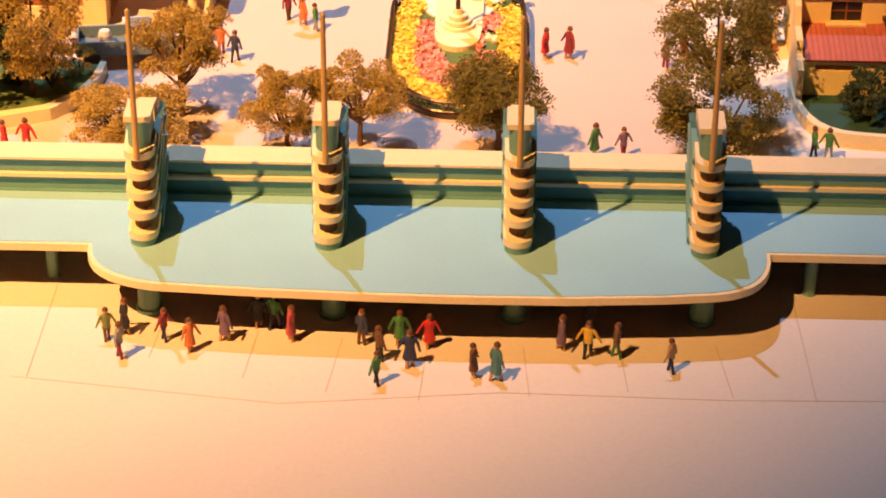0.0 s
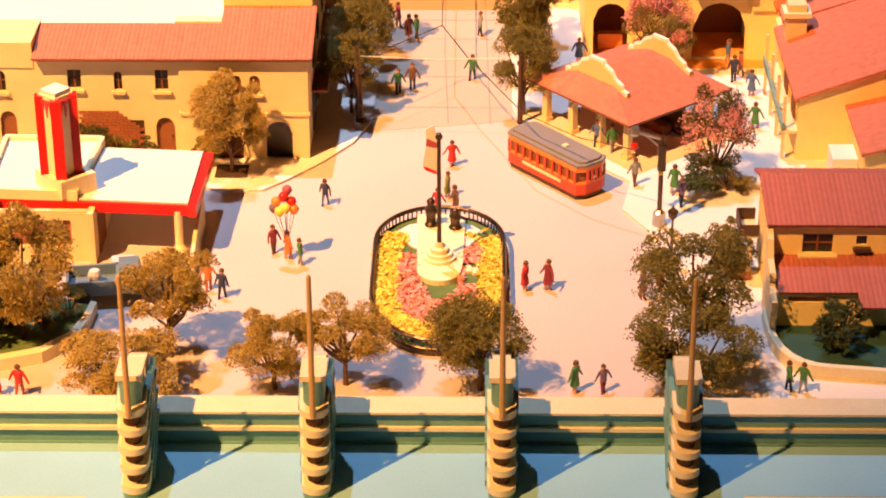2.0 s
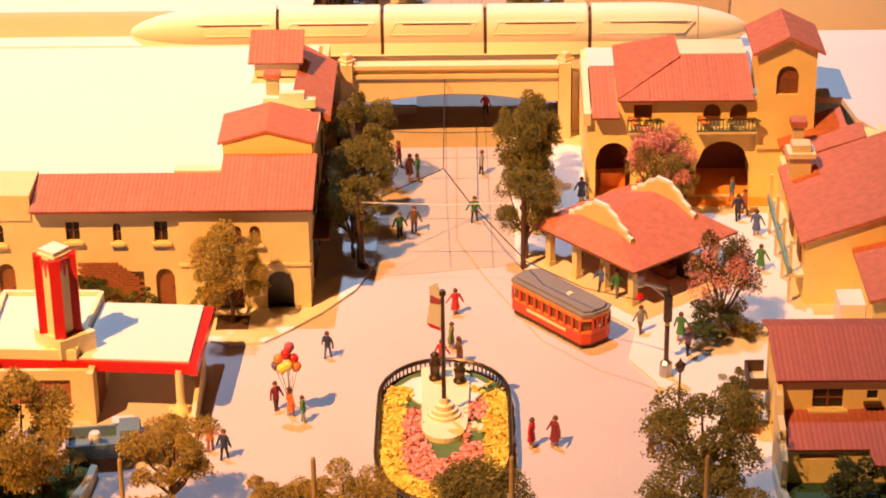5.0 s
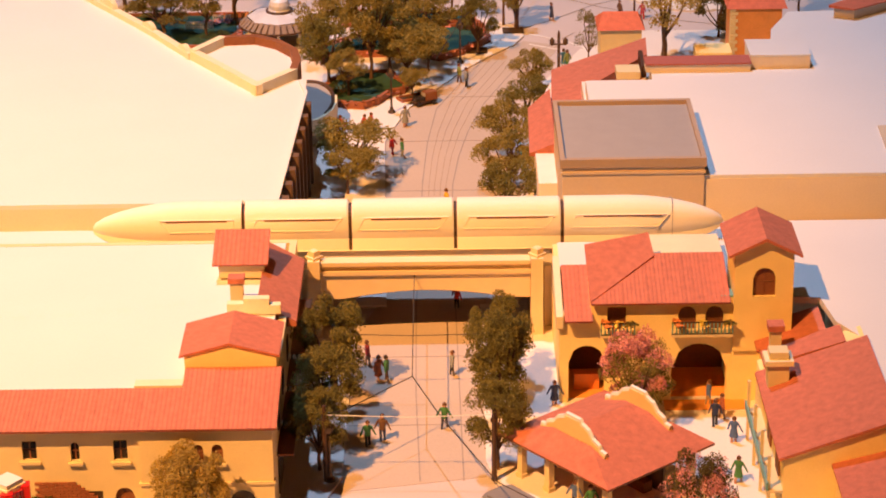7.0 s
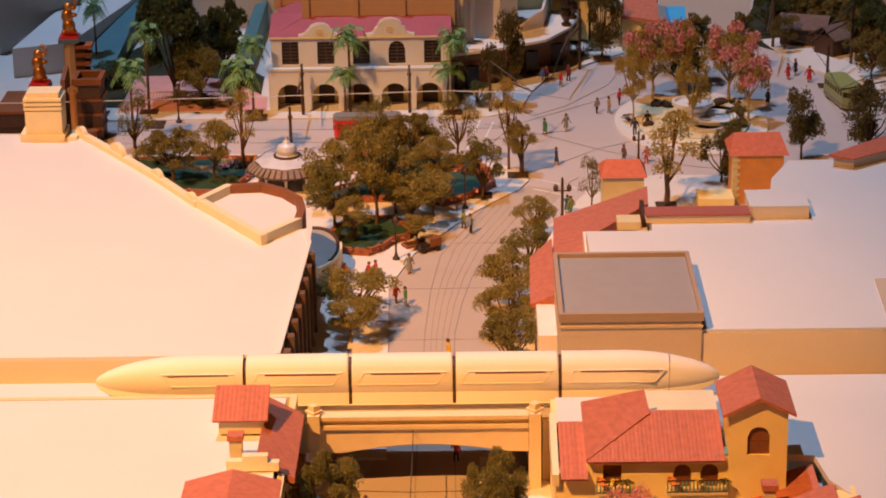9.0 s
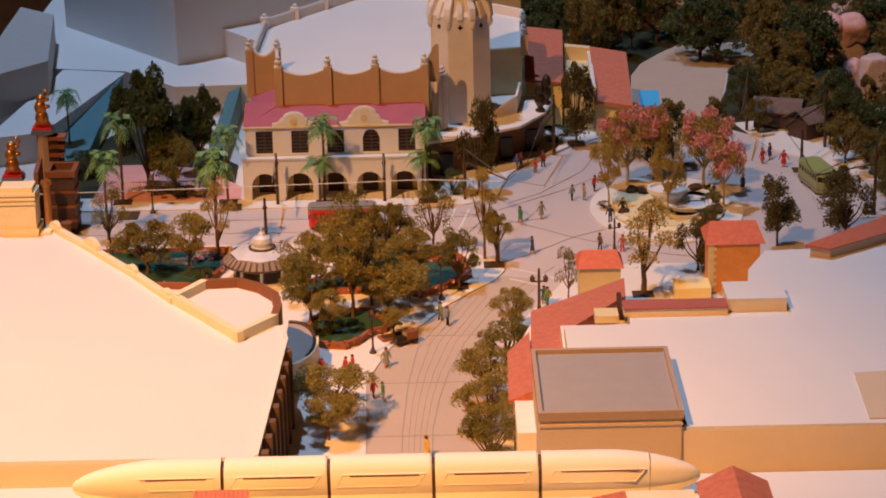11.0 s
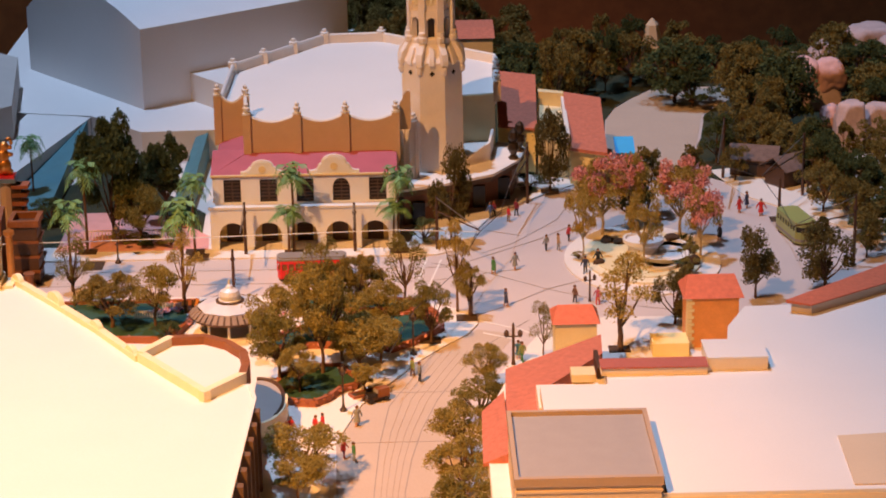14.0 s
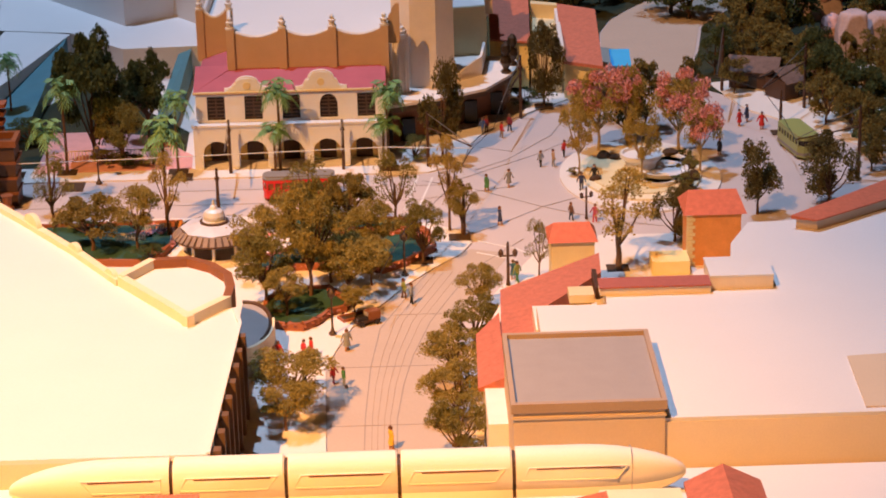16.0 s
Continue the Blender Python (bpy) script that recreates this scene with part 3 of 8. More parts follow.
part("base", lathe(B(), [(0.40, 0), (0.40, 0.1), (0.31, 0.1), (0.31, 0.2), (0.22, 0.2), (0.22, 0.32), (0.13, 0.34), (0.1, 0.46)], 20), CREAM, pole, "cream stepped base")
part("mast", lathe(B(), [(0.055, 0.42), (0.05, 2.0), (0.045, 3.15)], 10), METAL, pole)
part("finial", lathe(B(), [(0.01, 3.14), (0.08, 3.18), (0.09, 3.24), (0.06, 3.31), (0.01, 3.33)], 12), METAL, pole)
flag = B()
front(flag, [(-0.04, 3.2), (-0.13, 3.52), (-0.31, 3.42), (-0.29, 2.98), (-0.05, 2.92)], -0.02, 0.02)
front(flag, [(-0.04, 2.95), (-0.31, 2.98), (-0.38, 2.45), (-0.3, 2.36), (-0.05, 2.26)], -0.03, 0.01)
part("flag", flag, WHITE, pole, "white flags with a red edge")
part("flag_stripe", front(B(), [(-0.37, 2.46), (-0.3, 2.37), (-0.06, 2.27), (-0.06, 2.35), (-0.3, 2.46)], -0.04, 0.015), RED, pole)
part("flag_stripe", front(B(), [(-0.3, 3.0), (-0.05, 2.94), (-0.05, 3.08), (-0.29, 3.2)], -0.03, 0.024), CLOTH["rose"], pole)
for x, y, h in ((-1.35, 48.3, 0.75), (-0.75, 48.15, 0.55)):
    st = B()
    lathe(st, [(0.16, 0), (0.16, 0.06), (0.11, 0.08), (0.13, h * 0.45), (0.16, h * 0.6), (0.08, h * 0.75), (0.1, h * 0.82), (0.11, h * 0.9), (0.03, h)], 10)
    tube(st, [(0.1, 0, h * 0.6), (0.25, -0.05, h * 0.5)], 0.04, 6)
    single("bronze_statuette", st, METAL, P(x, y, 0.3), "small dark bronze statuette on the stone plinth", "statue", smooth=True)


# ---- vehicles ----
def tram(name, m, body, belt, text, length=2.9, width=0.98):
    t = thing(name, m, text, "tram")
    l, w = length / 2, width / 2
    out = [(-l + 0.12, -w), (l - 0.12, -w), (l, -w * 0.55), (l, w * 0.55), (l - 0.12, w), (-l + 0.12, w), (-l, w * 0.55), (-l, -w * 0.55)]
    part("skirt", poly(B(), [(x * 0.97, y * 0.95) for x, y in out], 0.03, 0.2), BROWN, t, "dark underframe")
    part("lower_body", poly(B(), out, 0.14, 0.46), body, t, bevel=0.015)
    part("cabin", poly(B(), [(x * 0.96, y * 0.92) for x, y in out], 0.46, 0.82), WOOD, t, "red-brown window band")
    part("belt", poly(B(), [(x * 1.006, y * 1.012) for x, y in out], 0.43, 0.49), belt, t)
    part("upper_body", poly(B(), out, 0.78, 0.92), belt, t, bevel=0.01)
    po = part("window_post", box(B(), -0.035, 0.035, -0.03, 0.004, 0.46, 0.8), body, t)
    po.matrix_basis = P(-l + 0.16, -w)
    for s in (-1, 1):
        for k in range(10):
            if k or s > 0:
                again(po, P(-l + 0.16 + (2 * l - 0.32) * k / 9, s * w, 0, 90 + 90 * s))
        for yy in (-0.4, -0.13, 0.13, 0.4):
            again(po, P(s * l, yy * w * 1.1, 0, s * 90))
    part("sign_board", box(B(), -0.75, 0.75, -w - 0.02, -w, 0.30, 0.38), CREAM, t, "cream side board")
    roof = B()
    poly(roof, [(x * 1.02, y * 1.03) for x, y in out], 0.92, 0.98)
    poly(roof, [(x * 0.97, y * 0.78) for x, y in out], 0.98, 1.04)
    part("roof", roof, GREYROOF, t, "grey domed roof", bevel=0.02)
    part("roof_vent", box(B(), 0.28, 0.42, -0.07, 0.07, 1.04, 1.08), CREAM, t)
    part("headlamp", lathe(B(), [(0.06, 0.55), (0.06, 0.63)], 10, l - 0.02, 0), STEEL, t)
    for x in (-0.8, 0.8):
        part("truck_frame", box(B(), x - 0.35, x + 0.35, -w * 0.8, w * 0.8, 0.0, 0.12), BROWN, t)
    return t


tram("red_tram", P(1.83, 51.62, 0.01, -50.5), TRAMRED, ORANGE, "red and orange model tram with a grey roof beside the stop")
tram("red_tram", P(-3.9, 98.4, 0.01, 2), RED, RED, "dark red model tram with a grey roof on the far street")

bus = thing("green_bus", P(17.35, 102.5, 0.0, -78), "olive green rounded model bus parked by the kerb", "bus")
out = [(-1.25, -0.5), (1.05, -0.5), (1.3, -0.3), (1.3, 0.3), (1.05, 0.5), (-1.25, 0.5), (-1.4, 0.3), (-1.4, -0.3)]
part("body", poly(B(), out, 0.12, 0.62), GREEN, bus, bevel=0.05)
part("window_band", poly(B(), [(x * 0.97, y * 0.96) for x, y in out], 0.6, 0.86), DARK, bus)
part("roof", poly(B(), [(x * 0.99, y * 0.98) for x, y in out], 0.86, 1.05), GREEN, bus, bevel=0.09)
po = part("window_post", box(B(), -0.04, 0.04, -0.02, 0.02, 0.6, 0.88), GREEN, bus)
po.matrix_basis = P(-1.16, -0.49)
for k in range(8):
    for s in (-1, 1):
        if k or s > 0:
            again(po, P(-1.16 + 0.32 * k, s * 0.49))
part("lower_stripe", poly(B(), [(x * 1.004, y * 1.01) for x, y in out], 0.2, 0.32), GREYROOF, bus)
for x in (-0.85, 0.85):
    for s in (-0.44, 0.44):
        w = B()
        lathe(w, [(0.17, -0.05), (0.17, 0.05)], 14)
        bmesh.ops.rotate(w, cent=(0, 0, 0), matrix=Matrix.Rotation(radians(90), 3, "X"), verts=w.verts)
        bmesh.ops.translate(w, vec=(x, s, 0.17), verts=w.verts)
        part("wheel", w, BROWN, bus)

pick = thing("pickup_truck", P(-8.9, 45.15, 0.0, 8), "slate blue open pickup truck parked by the service station", "truck")
bed_bm = B()
box(bed_bm, -0.95, 0.25, -0.45, 0.45, 0.25, 0.36)
box(bed_bm, -0.95, 0.25, -0.47, -0.40, 0.3, 0.62)
box(bed_bm, -0.95, 0.25, 0.40, 0.47, 0.3, 0.62)
box(bed_bm, -0.97, -0.90, -0.47, 0.47, 0.3, 0.62)
box(bed_bm, 0.2, 0.27, -0.47, 0.47, 0.3, 0.62)
part("cargo_bed", bed_bm, TRUCK, pick, bevel=0.01)
part("bonnet", box(B(), 0.72, 1.3, -0.33, 0.33, 0.25, 0.58), TRUCK, pick, bevel=0.06)
part("cab", side(B(), [(-0.42, 0.25), (-0.42, 0.6), (-0.3, 0.86), (0.3, 0.86), (0.42, 0.6), (0.42, 0.25)], 0.28, 0.75), TRUCK, pick, bevel=0.03)
part("windscreen", box(B(), 0.74, 0.77, -0.28, 0.28, 0.6, 0.8), DARK, pick)
part("tonneau", box(B(), 0.1, 0.62, 0.5, 0.85, 0.55, 0.62), SILVER, pick, "pale tilted panel")
part("drum", lathe(B(), [(0.15, 0.36), (0.16, 0.6), (0.12, 0.7)], 12, -0.3, 0.0), SILVER, pick, "grey drum in the bed")
for x in (-0.6, 0.95):
    for s in (-0.42, 0.42):
        w = B()
        lathe(w, [(0.19, -0.06), (0.19, 0.06)], 14)
        bmesh.ops.rotate(w, cent=(0, 0, 0), matrix=Matrix.Rotation(radians(90), 3, "X"), verts=w.verts)
        bmesh.ops.translate(w, vec=(x, s, 0.19), verts=w.verts)
        part("wheel", w, BROWN, pick)


# ---- service station ----
gas = thing("service_station", P(0, 0), "white-roofed service station with red edging and a red tower", "building")
part("roof", poly(B(), [(-12.0, 47.45), (-7.17, 47.05), (-7.1, 50.0), (-12.1, 50.4)], 1.36, 1.5), WHITE, gas, "white flat roof")
part("wing_roof", poly(B(), [(-16, 42.6), (-13.1, 43.4), (-12.0, 47.45), (-12.1, 50.4), (-16, 50.4)], 1.36, 1.49), WHITE, gas)
part("red_edge", poly(B(), [(-11.75, 47.33), (-7.05, 46.95), (-7.05, 47.08), (-11.75, 47.47)], 1.2, 1.46), RED, gas, "red enamel edge")
part("red_edge", poly(B(), [(-7.16, 46.95), (-6.97, 46.95), (-6.84, 50.05), (-7.1, 50.05)], 1.16, 1.44), RED, gas)
part("red_edge", poly(B(), [(-13.15, 43.3), (-13.0, 43.35), (-11.72, 47.4), (-11.86, 47.45)], 1.2, 1.46), RED, gas)
part("raised_roof", poly(B(), [(-12.05, 47.5), (-9.95, 47.35), (-9.72, 50.4), (-12.15, 50.45)], 1.5, 1.6), WHITE, gas)
rim = B()
for a, b in (((-12.1, 47.42), (-9.85, 47.28)), ((-9.9, 47.3), (-9.68, 50.4)), ((-9.7, 50.4), (-12.15, 50.45)), ((-12.12, 50.4), (-12.08, 47.45))):
    a, b = Vector((*a, 0)), Vector((*b, 0))
    n = (b - a).normalized().cross(Vector((0, 0, 1))) * 0.06
    poly(rim, [(a - n)[:2], (b - n)[:2], (b + n)[:2], (a + n)[:2]], 1.45, 1.72)
part("roof_rim", rim, CREAM, gas, "cream roof rim")
part("tower_base", poly(B(), [(-10.95, 47.9), (-10.2, 47.15), (-9.45, 47.75), (-10.2, 48.6)], 1.5, 1.98), CREAM, gas, "cream tower base", bevel=0.02)
cx, cy = -10.28, 47.8
FINS = [radians(90 * k + 8) for k in range(4)]
part("tower_core", poly(B(), [(cx + 0.43 * math.cos(a), cy + 0.43 * math.sin(a)) for a in FINS], 1.98, 3.98), CREAM, gas, "cream fluted tower core")
for a in FINS:
    f = B()
    u, v = math.cos(a), math.sin(a)
    poly(f, [(cx + r * u - q * v, cy + r * v + q * u) for r, q in ((0.26, -0.13), (0.5, -0.13), (0.5, 0.13), (0.26, 0.13))], 1.98, 4.02)
    part("tower_fin", f, RED, gas, "red enamel tower fin", bevel=0.02)
    a += radians(45)
    u, v = math.cos(a), math.sin(a)
    for q, low in ((-0.13, 3.62), (0.0, 3.5), (0.13, 3.62)):
        f = poly(B(), [(cx + r * u - w * v, cy + r * v + w * u) for r, w in ((0.28, q - 0.06), (0.345, q - 0.06), (0.345, q + 0.06), (0.28, q + 0.06))], low, 3.96)
        for vert in f.verts:
            if vert.co.z < 3.9:
                vert.co.x += (cx + 0.31 * u - q * v - vert.co.x) * 0.8
                vert.co.y += (cy + 0.31 * v + q * u - vert.co.y) * 0.8
        part("tower_tooth", f, RED, gas)
part("tower_cap_base", poly(B(), [(cx + 0.42 * math.cos(a), cy + 0.42 * math.sin(a)) for a in FINS], 3.98, 4.06), CREAM, gas, bevel=0.01)
part("tower_cap", poly(B(), [(cx + 0.36 * math.cos(a), cy + 0.36 * math.sin(a)) for a in FINS], 4.06, 4.17), WHITE, gas, "white tower cap", bevel=0.02)
part("office_wall", wall(B(), 2.2, 1.36, 0.12, [(0.25, 1.75, 0.42, 1.1, False)], face_front(-11.75, 46.9)), SAND, gas)
part("office_window", box(B(), -11.5, -10.0, 46.97, 47.0, 0.42, 1.1), BRICK, gas, "reddish brown shop window")
part("office_wall", box(B(), -9.57, -9.42, 46.72, 49.4, 0.0, 1.36), SAND, gas)
part("office_door", box(B(), -9.42, -9.39, 47.3, 48.3, 0.0, 1.05), WOOD, gas)
part("rear_wall", box(B(), -12, -9.4, 49.3, 49.45, 0, 1.36), SAND, gas)
part("column", lathe(B(), [(0.2, 0), (0.16, 0.25), (0.1, 0.4), (0.1, 1.3)], 14, -7.42, 47.05), CREAM, gas, "cream round column")
part("pump_wall", poly(B(), [(-7.08, 46.1), (-6.98, 46.1), (-7.0, 48.9), (-7.1, 48.9)], 0, [0.5, 0.5, 0.95, 0.95]), SAND, gas)
part("pump_island", box(B(), -7.75, -7.0, 46.0, 47.4, 0, 0.1), CREAM, gas, bevel=0.02)

lawn = thing("garden_bed", P(0, 0), "raised garden bed with a curved cream wall", "planter")
edge = [(-25, 41.2), (-13, 41.2), (-11.2, 41.45), (-9.95, 41.95), (-9.3, 42.75), (-9.1, 43.6), (-9.05, 44.3)]
part("retaining_wall", poly(B(), edge + [(-9.2, 44.35), (-9.28, 43.6), (-9.5, 42.85), (-10.1, 42.15), (-11.25, 41.7), (-13, 41.42), (-25, 41.4)], 0, 0.3), CREAM, lawn, bevel=0.02)
part("soil", poly(B(), [(-25, 41.35), (-13, 41.35), (-11.2, 41.6), (-10, 42.1), (-9.4, 42.9), (-9.2, 44.3), (-10.3, 44.6), (-25, 44.8)], 0, 0.22), GRASS, lawn)


# ---- tram stop pavilion ----
stop = thing("tram_stop", P(3.86, 54.85, 0.07, -50), "open tram stop pavilion with a red hipped roof and scalloped gables", "pavilion")
hl, hw, ez, rz = 2.05, 1.9, 1.22, 1.95
roof = B()
c = [roof.verts.new(p) for p in ((-hl, -hw, ez), (hl, -hw, ez), (hl, hw, ez), (-hl, hw, ez), (-0.0, -hw * 0.45, rz), (0.0, hw * 0.45, rz))]
for f in ((0, 1, 4), (1, 2, 5, 4), (2, 3, 5), (3, 0, 4, 5), (3, 2, 1, 0)):
    roof.faces.new([c[i] for i in f])
part("roof", roof, TILEB, stop, "red hipped roof")
fas = B()
for x0, x1, y0, y1 in ((-hl, hl, -hw, -hw + 0.06), (-hl, hl, hw - 0.06, hw), (-hl, -hl + 0.06, -hw + 0.06, hw - 0.06), (hl - 0.06, hl, -hw + 0.06, hw - 0.06)):
    box(fas, x0, x1, y0, y1, ez - 0.06, ez - 0.003)
part("eave_board", fas, WOOD, stop)
for s in (-1, 1):
    g = B()
    pts = [(-1.2, ez + 0.12), (1.2, ez + 0.12), (1.2, ez + 0.36), (1.0, ez + 0.40), (0.95, ez + 0.52), (0.7, ez + 0.62), (0.55, ez + 0.80), (0.3, ez + 0.90), (0.26, ez + 0.98), (-0.26, ez + 0.98), (-0.3, ez + 0.90), (-0.55, ez + 0.80), (-0.7, ez + 0.62), (-0.95, ez + 0.52), (-1.0, ez + 0.40), (-1.2, ez + 0.36)]
    front(g, pts, s * 1.15 - 0.07, s * 1.15 + 0.07)
    part("gable", g, SAND, stop, "sand stucco scalloped gable")
    g = B()
    top = pts[2:]
    tube(g, [(a[0], s * 1.15, a[1] + 0.02) for a in top], 0.075, 5)
    part("gable_coping", g, WHITE, stop, "white gable coping")
for x in (-1.6, -0.55, 0.55, 1.6):
    for y in (-1.5, 1.5):
        cb = B()
        box(cb, x - 0.12, x + 0.12, y - 0.12, y + 0.12, 0, 0.12)
        box(cb, x - 0.09, x + 0.09, y - 0.09, y + 0.09, 0.12, 1.2)
        part("pillar", cb, SAND, stop, bevel=0.01)
part("bench", box(B(), -1.2, 1.2, 0.2, 0.5, 0.0, 0.3), WOOD, stop, "brown bench under the roof")
part("back_screen", box(B(), -1.5, 1.5, 0.6, 0.68, 0, 1.15), BROWN, stop)


# ---- house by the garden ----
house = thing("stucco_house", P(0, 0), "two-storey ochre stucco house with rose tiled roofs", "house")
part("front_wall", wall(B(), 5.2, 2.22, 0.15, [(0.72, 1.42, 1.47, 1.96, False), (1.95, 2.2, 1.68, 1.92, False), (3.3, 4.0, 1.47, 1.96, False)], face_front(6.55, 44.65)), OCHRE, house)
part("body", box(B(), 6.56, 11.7, 44.8, 47.25, 0, 2.22), OCHRE, house)
part("lower_wall", wall(B(), 5.2, 1.12, 0.15, [(0.35, 1.35, 0.86, 1.0, False), (2.65, 2.95, 0.35, 0.75, False)], face_front(6.5, 43.4)), OCHRE, house)
part("lower_body", box(B(), 6.51, 11.6, 43.55, 44.65, 0, 1.12), OCHRE, house)
wn = B()
box(wn, 7.27, 7.97, 44.72, 44.75, 1.47, 1.96)
win = part("window", wn, DARK, house, "dark window")
part("glazing_bar", box(B(), 7.60, 7.64, 44.69, 44.72, 1.47, 1.96), WOOD, win)
part("glazing_bar", box(B(), 7.27, 7.97, 44.70, 44.72, 1.70, 1.73), WOOD, win)
part("window_sill", box(B(), 7.17, 8.07, 44.5, 44.68, 1.38, 1.45), SAND, house, bevel=0.01)
part("window", box(B(), 8.5, 8.75, 44.72, 44.75, 1.68, 1.92), DARK, house)
part("window_sill", box(B(), 8.43, 8.83, 44.5, 44.68, 1.56, 1.64), BROWN, house, bevel=0.01)
part("window", box(B(), 9.85, 10.55, 44.72, 44.75, 1.47, 1.96), DARK, house)
part("window", box(B(), 6.86, 7.86, 43.48, 43.5, 0.86, 1.0), WOOD, house)
part("window", box(B(), 9.15, 9.45, 43.48, 43.5, 0.35, 0.75), WOOD, house)
tiled(house, 6.42, 11.8, 44.5, 2.27, 46.45, 2.64, tile=OLDTILE, label="rose tiled main roof")
tiled(house, 6.42, 11.8, -47.5, 2.27, -46.45, 2.64, m=Matrix.Diagonal((1, -1, 1, 1)), tile=OLDTILE)
tiled(house, 6.6, 8.4, 43.3, 1.17, 44.64, 1.43, tile=OLDTILE, label="rose tiled porch roof")
tiled(house, 8.4, 11.8, 42.75, 1.08, 44.66, 1.45, tile=OLDTILE)
part("side_coping", side(B(), [(43.0, 0), (43.0, 1.05), (43.5, 1.2), (43.6, 1.5), (44.1, 1.6), (44.3, 2.0), (44.66, 2.22), (44.66, 0)], 6.42, 6.56), SAND, house, "stepped sand side wall")
part("balcony", box(B(), 6.0, 6.44, 46.0, 46.9, 1.15, 1.22), SAND, house)
bal = B()
for x0, x1, y0, y1 in ((5.98, 6.03, 46, 46.9), (6.0, 6.44, 45.97, 46.02), (6.0, 6.44, 46.88, 46.93)):
    box(bal, x0, x1, y0, y1, 1.22, 1.5)
part("balcony_rail", bal, BROWN, house, "brown balcony rail")
part("balcony_post", box(B(), 6.2, 6.3, 46.1, 46.2, 0.07, 1.15), SAND, house)
bedr = thing("garden_bed", P(0, 0), "curved raised garden bed with a cream wall and green turf", "planter")
edge = bez((6.36, 44.0), (6.3, 42.4), (6.5, 41.4), (7.5, 41.3)) + [(9, 41.1), (12, 41.0)]
inner = [(x + 0.14, y + 0.13) for x, y in edge]
part("retaining_wall", poly(B(), edge + inner[::-1], 0.07, 0.38), CREAM, bedr, bevel=0.015)
part("turf", poly(B(), [(x + 0.07, y + 0.07) for x, y in edge] + [(12, 43.4), (6.5, 43.4), (6.45, 44)], 0.07, 0.25), TURF, bedr)
hedge_bed = thing("hedge_bed", P(0, 0), "narrow hedge bed with a low brown edge", "planter")
part("edge_board", poly(B(), [(5.72, 45.95), (6.3, 45.9), (6.3, 48.2), (5.66, 48.2)], 0.07, 0.2), WOOD, hedge_bed)


# ---- street buildings before the bridge ----
def window_in(parent, x0, x1, y, z0, z1, material=DARK, bars=True, sill=SAND, deep=0.1, name="window"):
    w = part(name, box(B(), x0, x1, y + deep, y + deep + 0.03, z0, z1), material, parent)
    if bars:
        part("glazing_bar", box(B(), (x0 + x1) / 2 - 0.015, (x0 + x1) / 2 + 0.015, y + deep - 0.02, y + deep, z0, z1), WOOD, w)
        part("glazing_bar", box(B(), x0, x1, y + deep - 0.018, y + deep - 0.002, (z0 + z1) / 2 - 0.012, (z0 + z1) / 2 + 0.012), WOOD, w)
    if sill:
        part("window_sill", box(B(), x0 - 0.08, x1 + 0.08, y - 0.1, y + 0.03, z0 - 0.09, z0 - 0.02), sill, w, bevel=0.008)
    return w


shops = thing("stucco_shops", P(0, 0), "long sand stucco shop building with red tiled eaves and white roof", "building")
X0, Y0 = -20.0, 52.75
ops = [(-10.89, -10.53, 2.0, 2.53, 0), (-9.68, -9.46, 1.96, 2.48, 1), (-8.61, -8.26, 1.96, 2.53, 0), (-8.65, -8.15, 0.07, 1.18, 1), (-10.6, -8.95, 0.3, 1.1, 0),
       (-12.80, -12.5, 1.92, 2.5, 1), (-13.35, -13.05, 1.92, 2.5, 1), (-12.74, -12.3, 0.07, 1.35, 1), (-13.9, -13.1, 0.07, 1.3, 1), (-15.4, -14.4, 0.07, 1.35, 1)]
cut = []
for o in ops:
    cut.append((o[0] - X0, o[1] - X0, o[2], o[3], o[4]))


upper = [o for o in cut if o[2] > 1.6]
lower = [o for o in cut if o[2] <= 1.6]
part("lower_wall", wall(B(), 12.04, 1.45, 0.2, lower, face_front(X0, Y0)), SAND, shops)
part("upper_wall", wall(B(), 12.04, 1.5, 0.2, [(a, b, c - 1.45, d - 1.45, e) for a, b, c, d, e in upper], face_front(X0, Y0, 1.45)), SAND, shops)
part("corner_lower_wall", wall(B(), 3.34, 1.30, 0.2, [(0.55, 1.6, 0.07, 1.1, 1), (2.2, 2.9, 0.07, 1.12, 1)], face_front(-7.96, Y0 - 0.1)), SAND, shops)
part("string_course", box(B(), -8.0, -4.58, Y0 - 0.15, Y0 + 0.1, 1.30, 1.37), SAND, shops, bevel=0.01)
part("corner_upper_wall", wall(B(), 3.34, 1.54, 0.2, [(1.33, 1.61, 0.56, 1.05, 1), (1.81, 2.1, 0.56, 1.05, 1)], face_front(-7.96, Y0 - 0.1, 1.37)), SAND, shops)
for x0, x1, z0, z1 in ((-10.89, -10.53, 2.0, 2.53), (-9.68, -9.46, 1.96, 2.48), (-8.61, -8.26, 1.96, 2.53), (-12.80, -12.5, 1.92, 2.5), (-13.35, -13.05, 1.92, 2.5)):
    window_in(shops, x0, x1, Y0, z0, z1)
for x0, x1 in ((-6.63, -6.35), (-6.15, -5.86)):
    window_in(shops, x0, x1, Y0 - 0.1, 1.93, 2.42, WOOD)
for x0, x1, z1 in ((-8.65, -8.15, 1.18), (-12.74, -12.3, 1.35)):
    d = part("door", box(B(), x0, x1, Y0 + 0.1, Y0 + 0.14, 0.07, z1), WOOD, shops, "brown arched door")
    part("door_handle", lathe(B(), [(0.02, 0.58), (0.02, 0.64)], 6, x1 - 0.08, Y0 + 0.08), METAL, d)
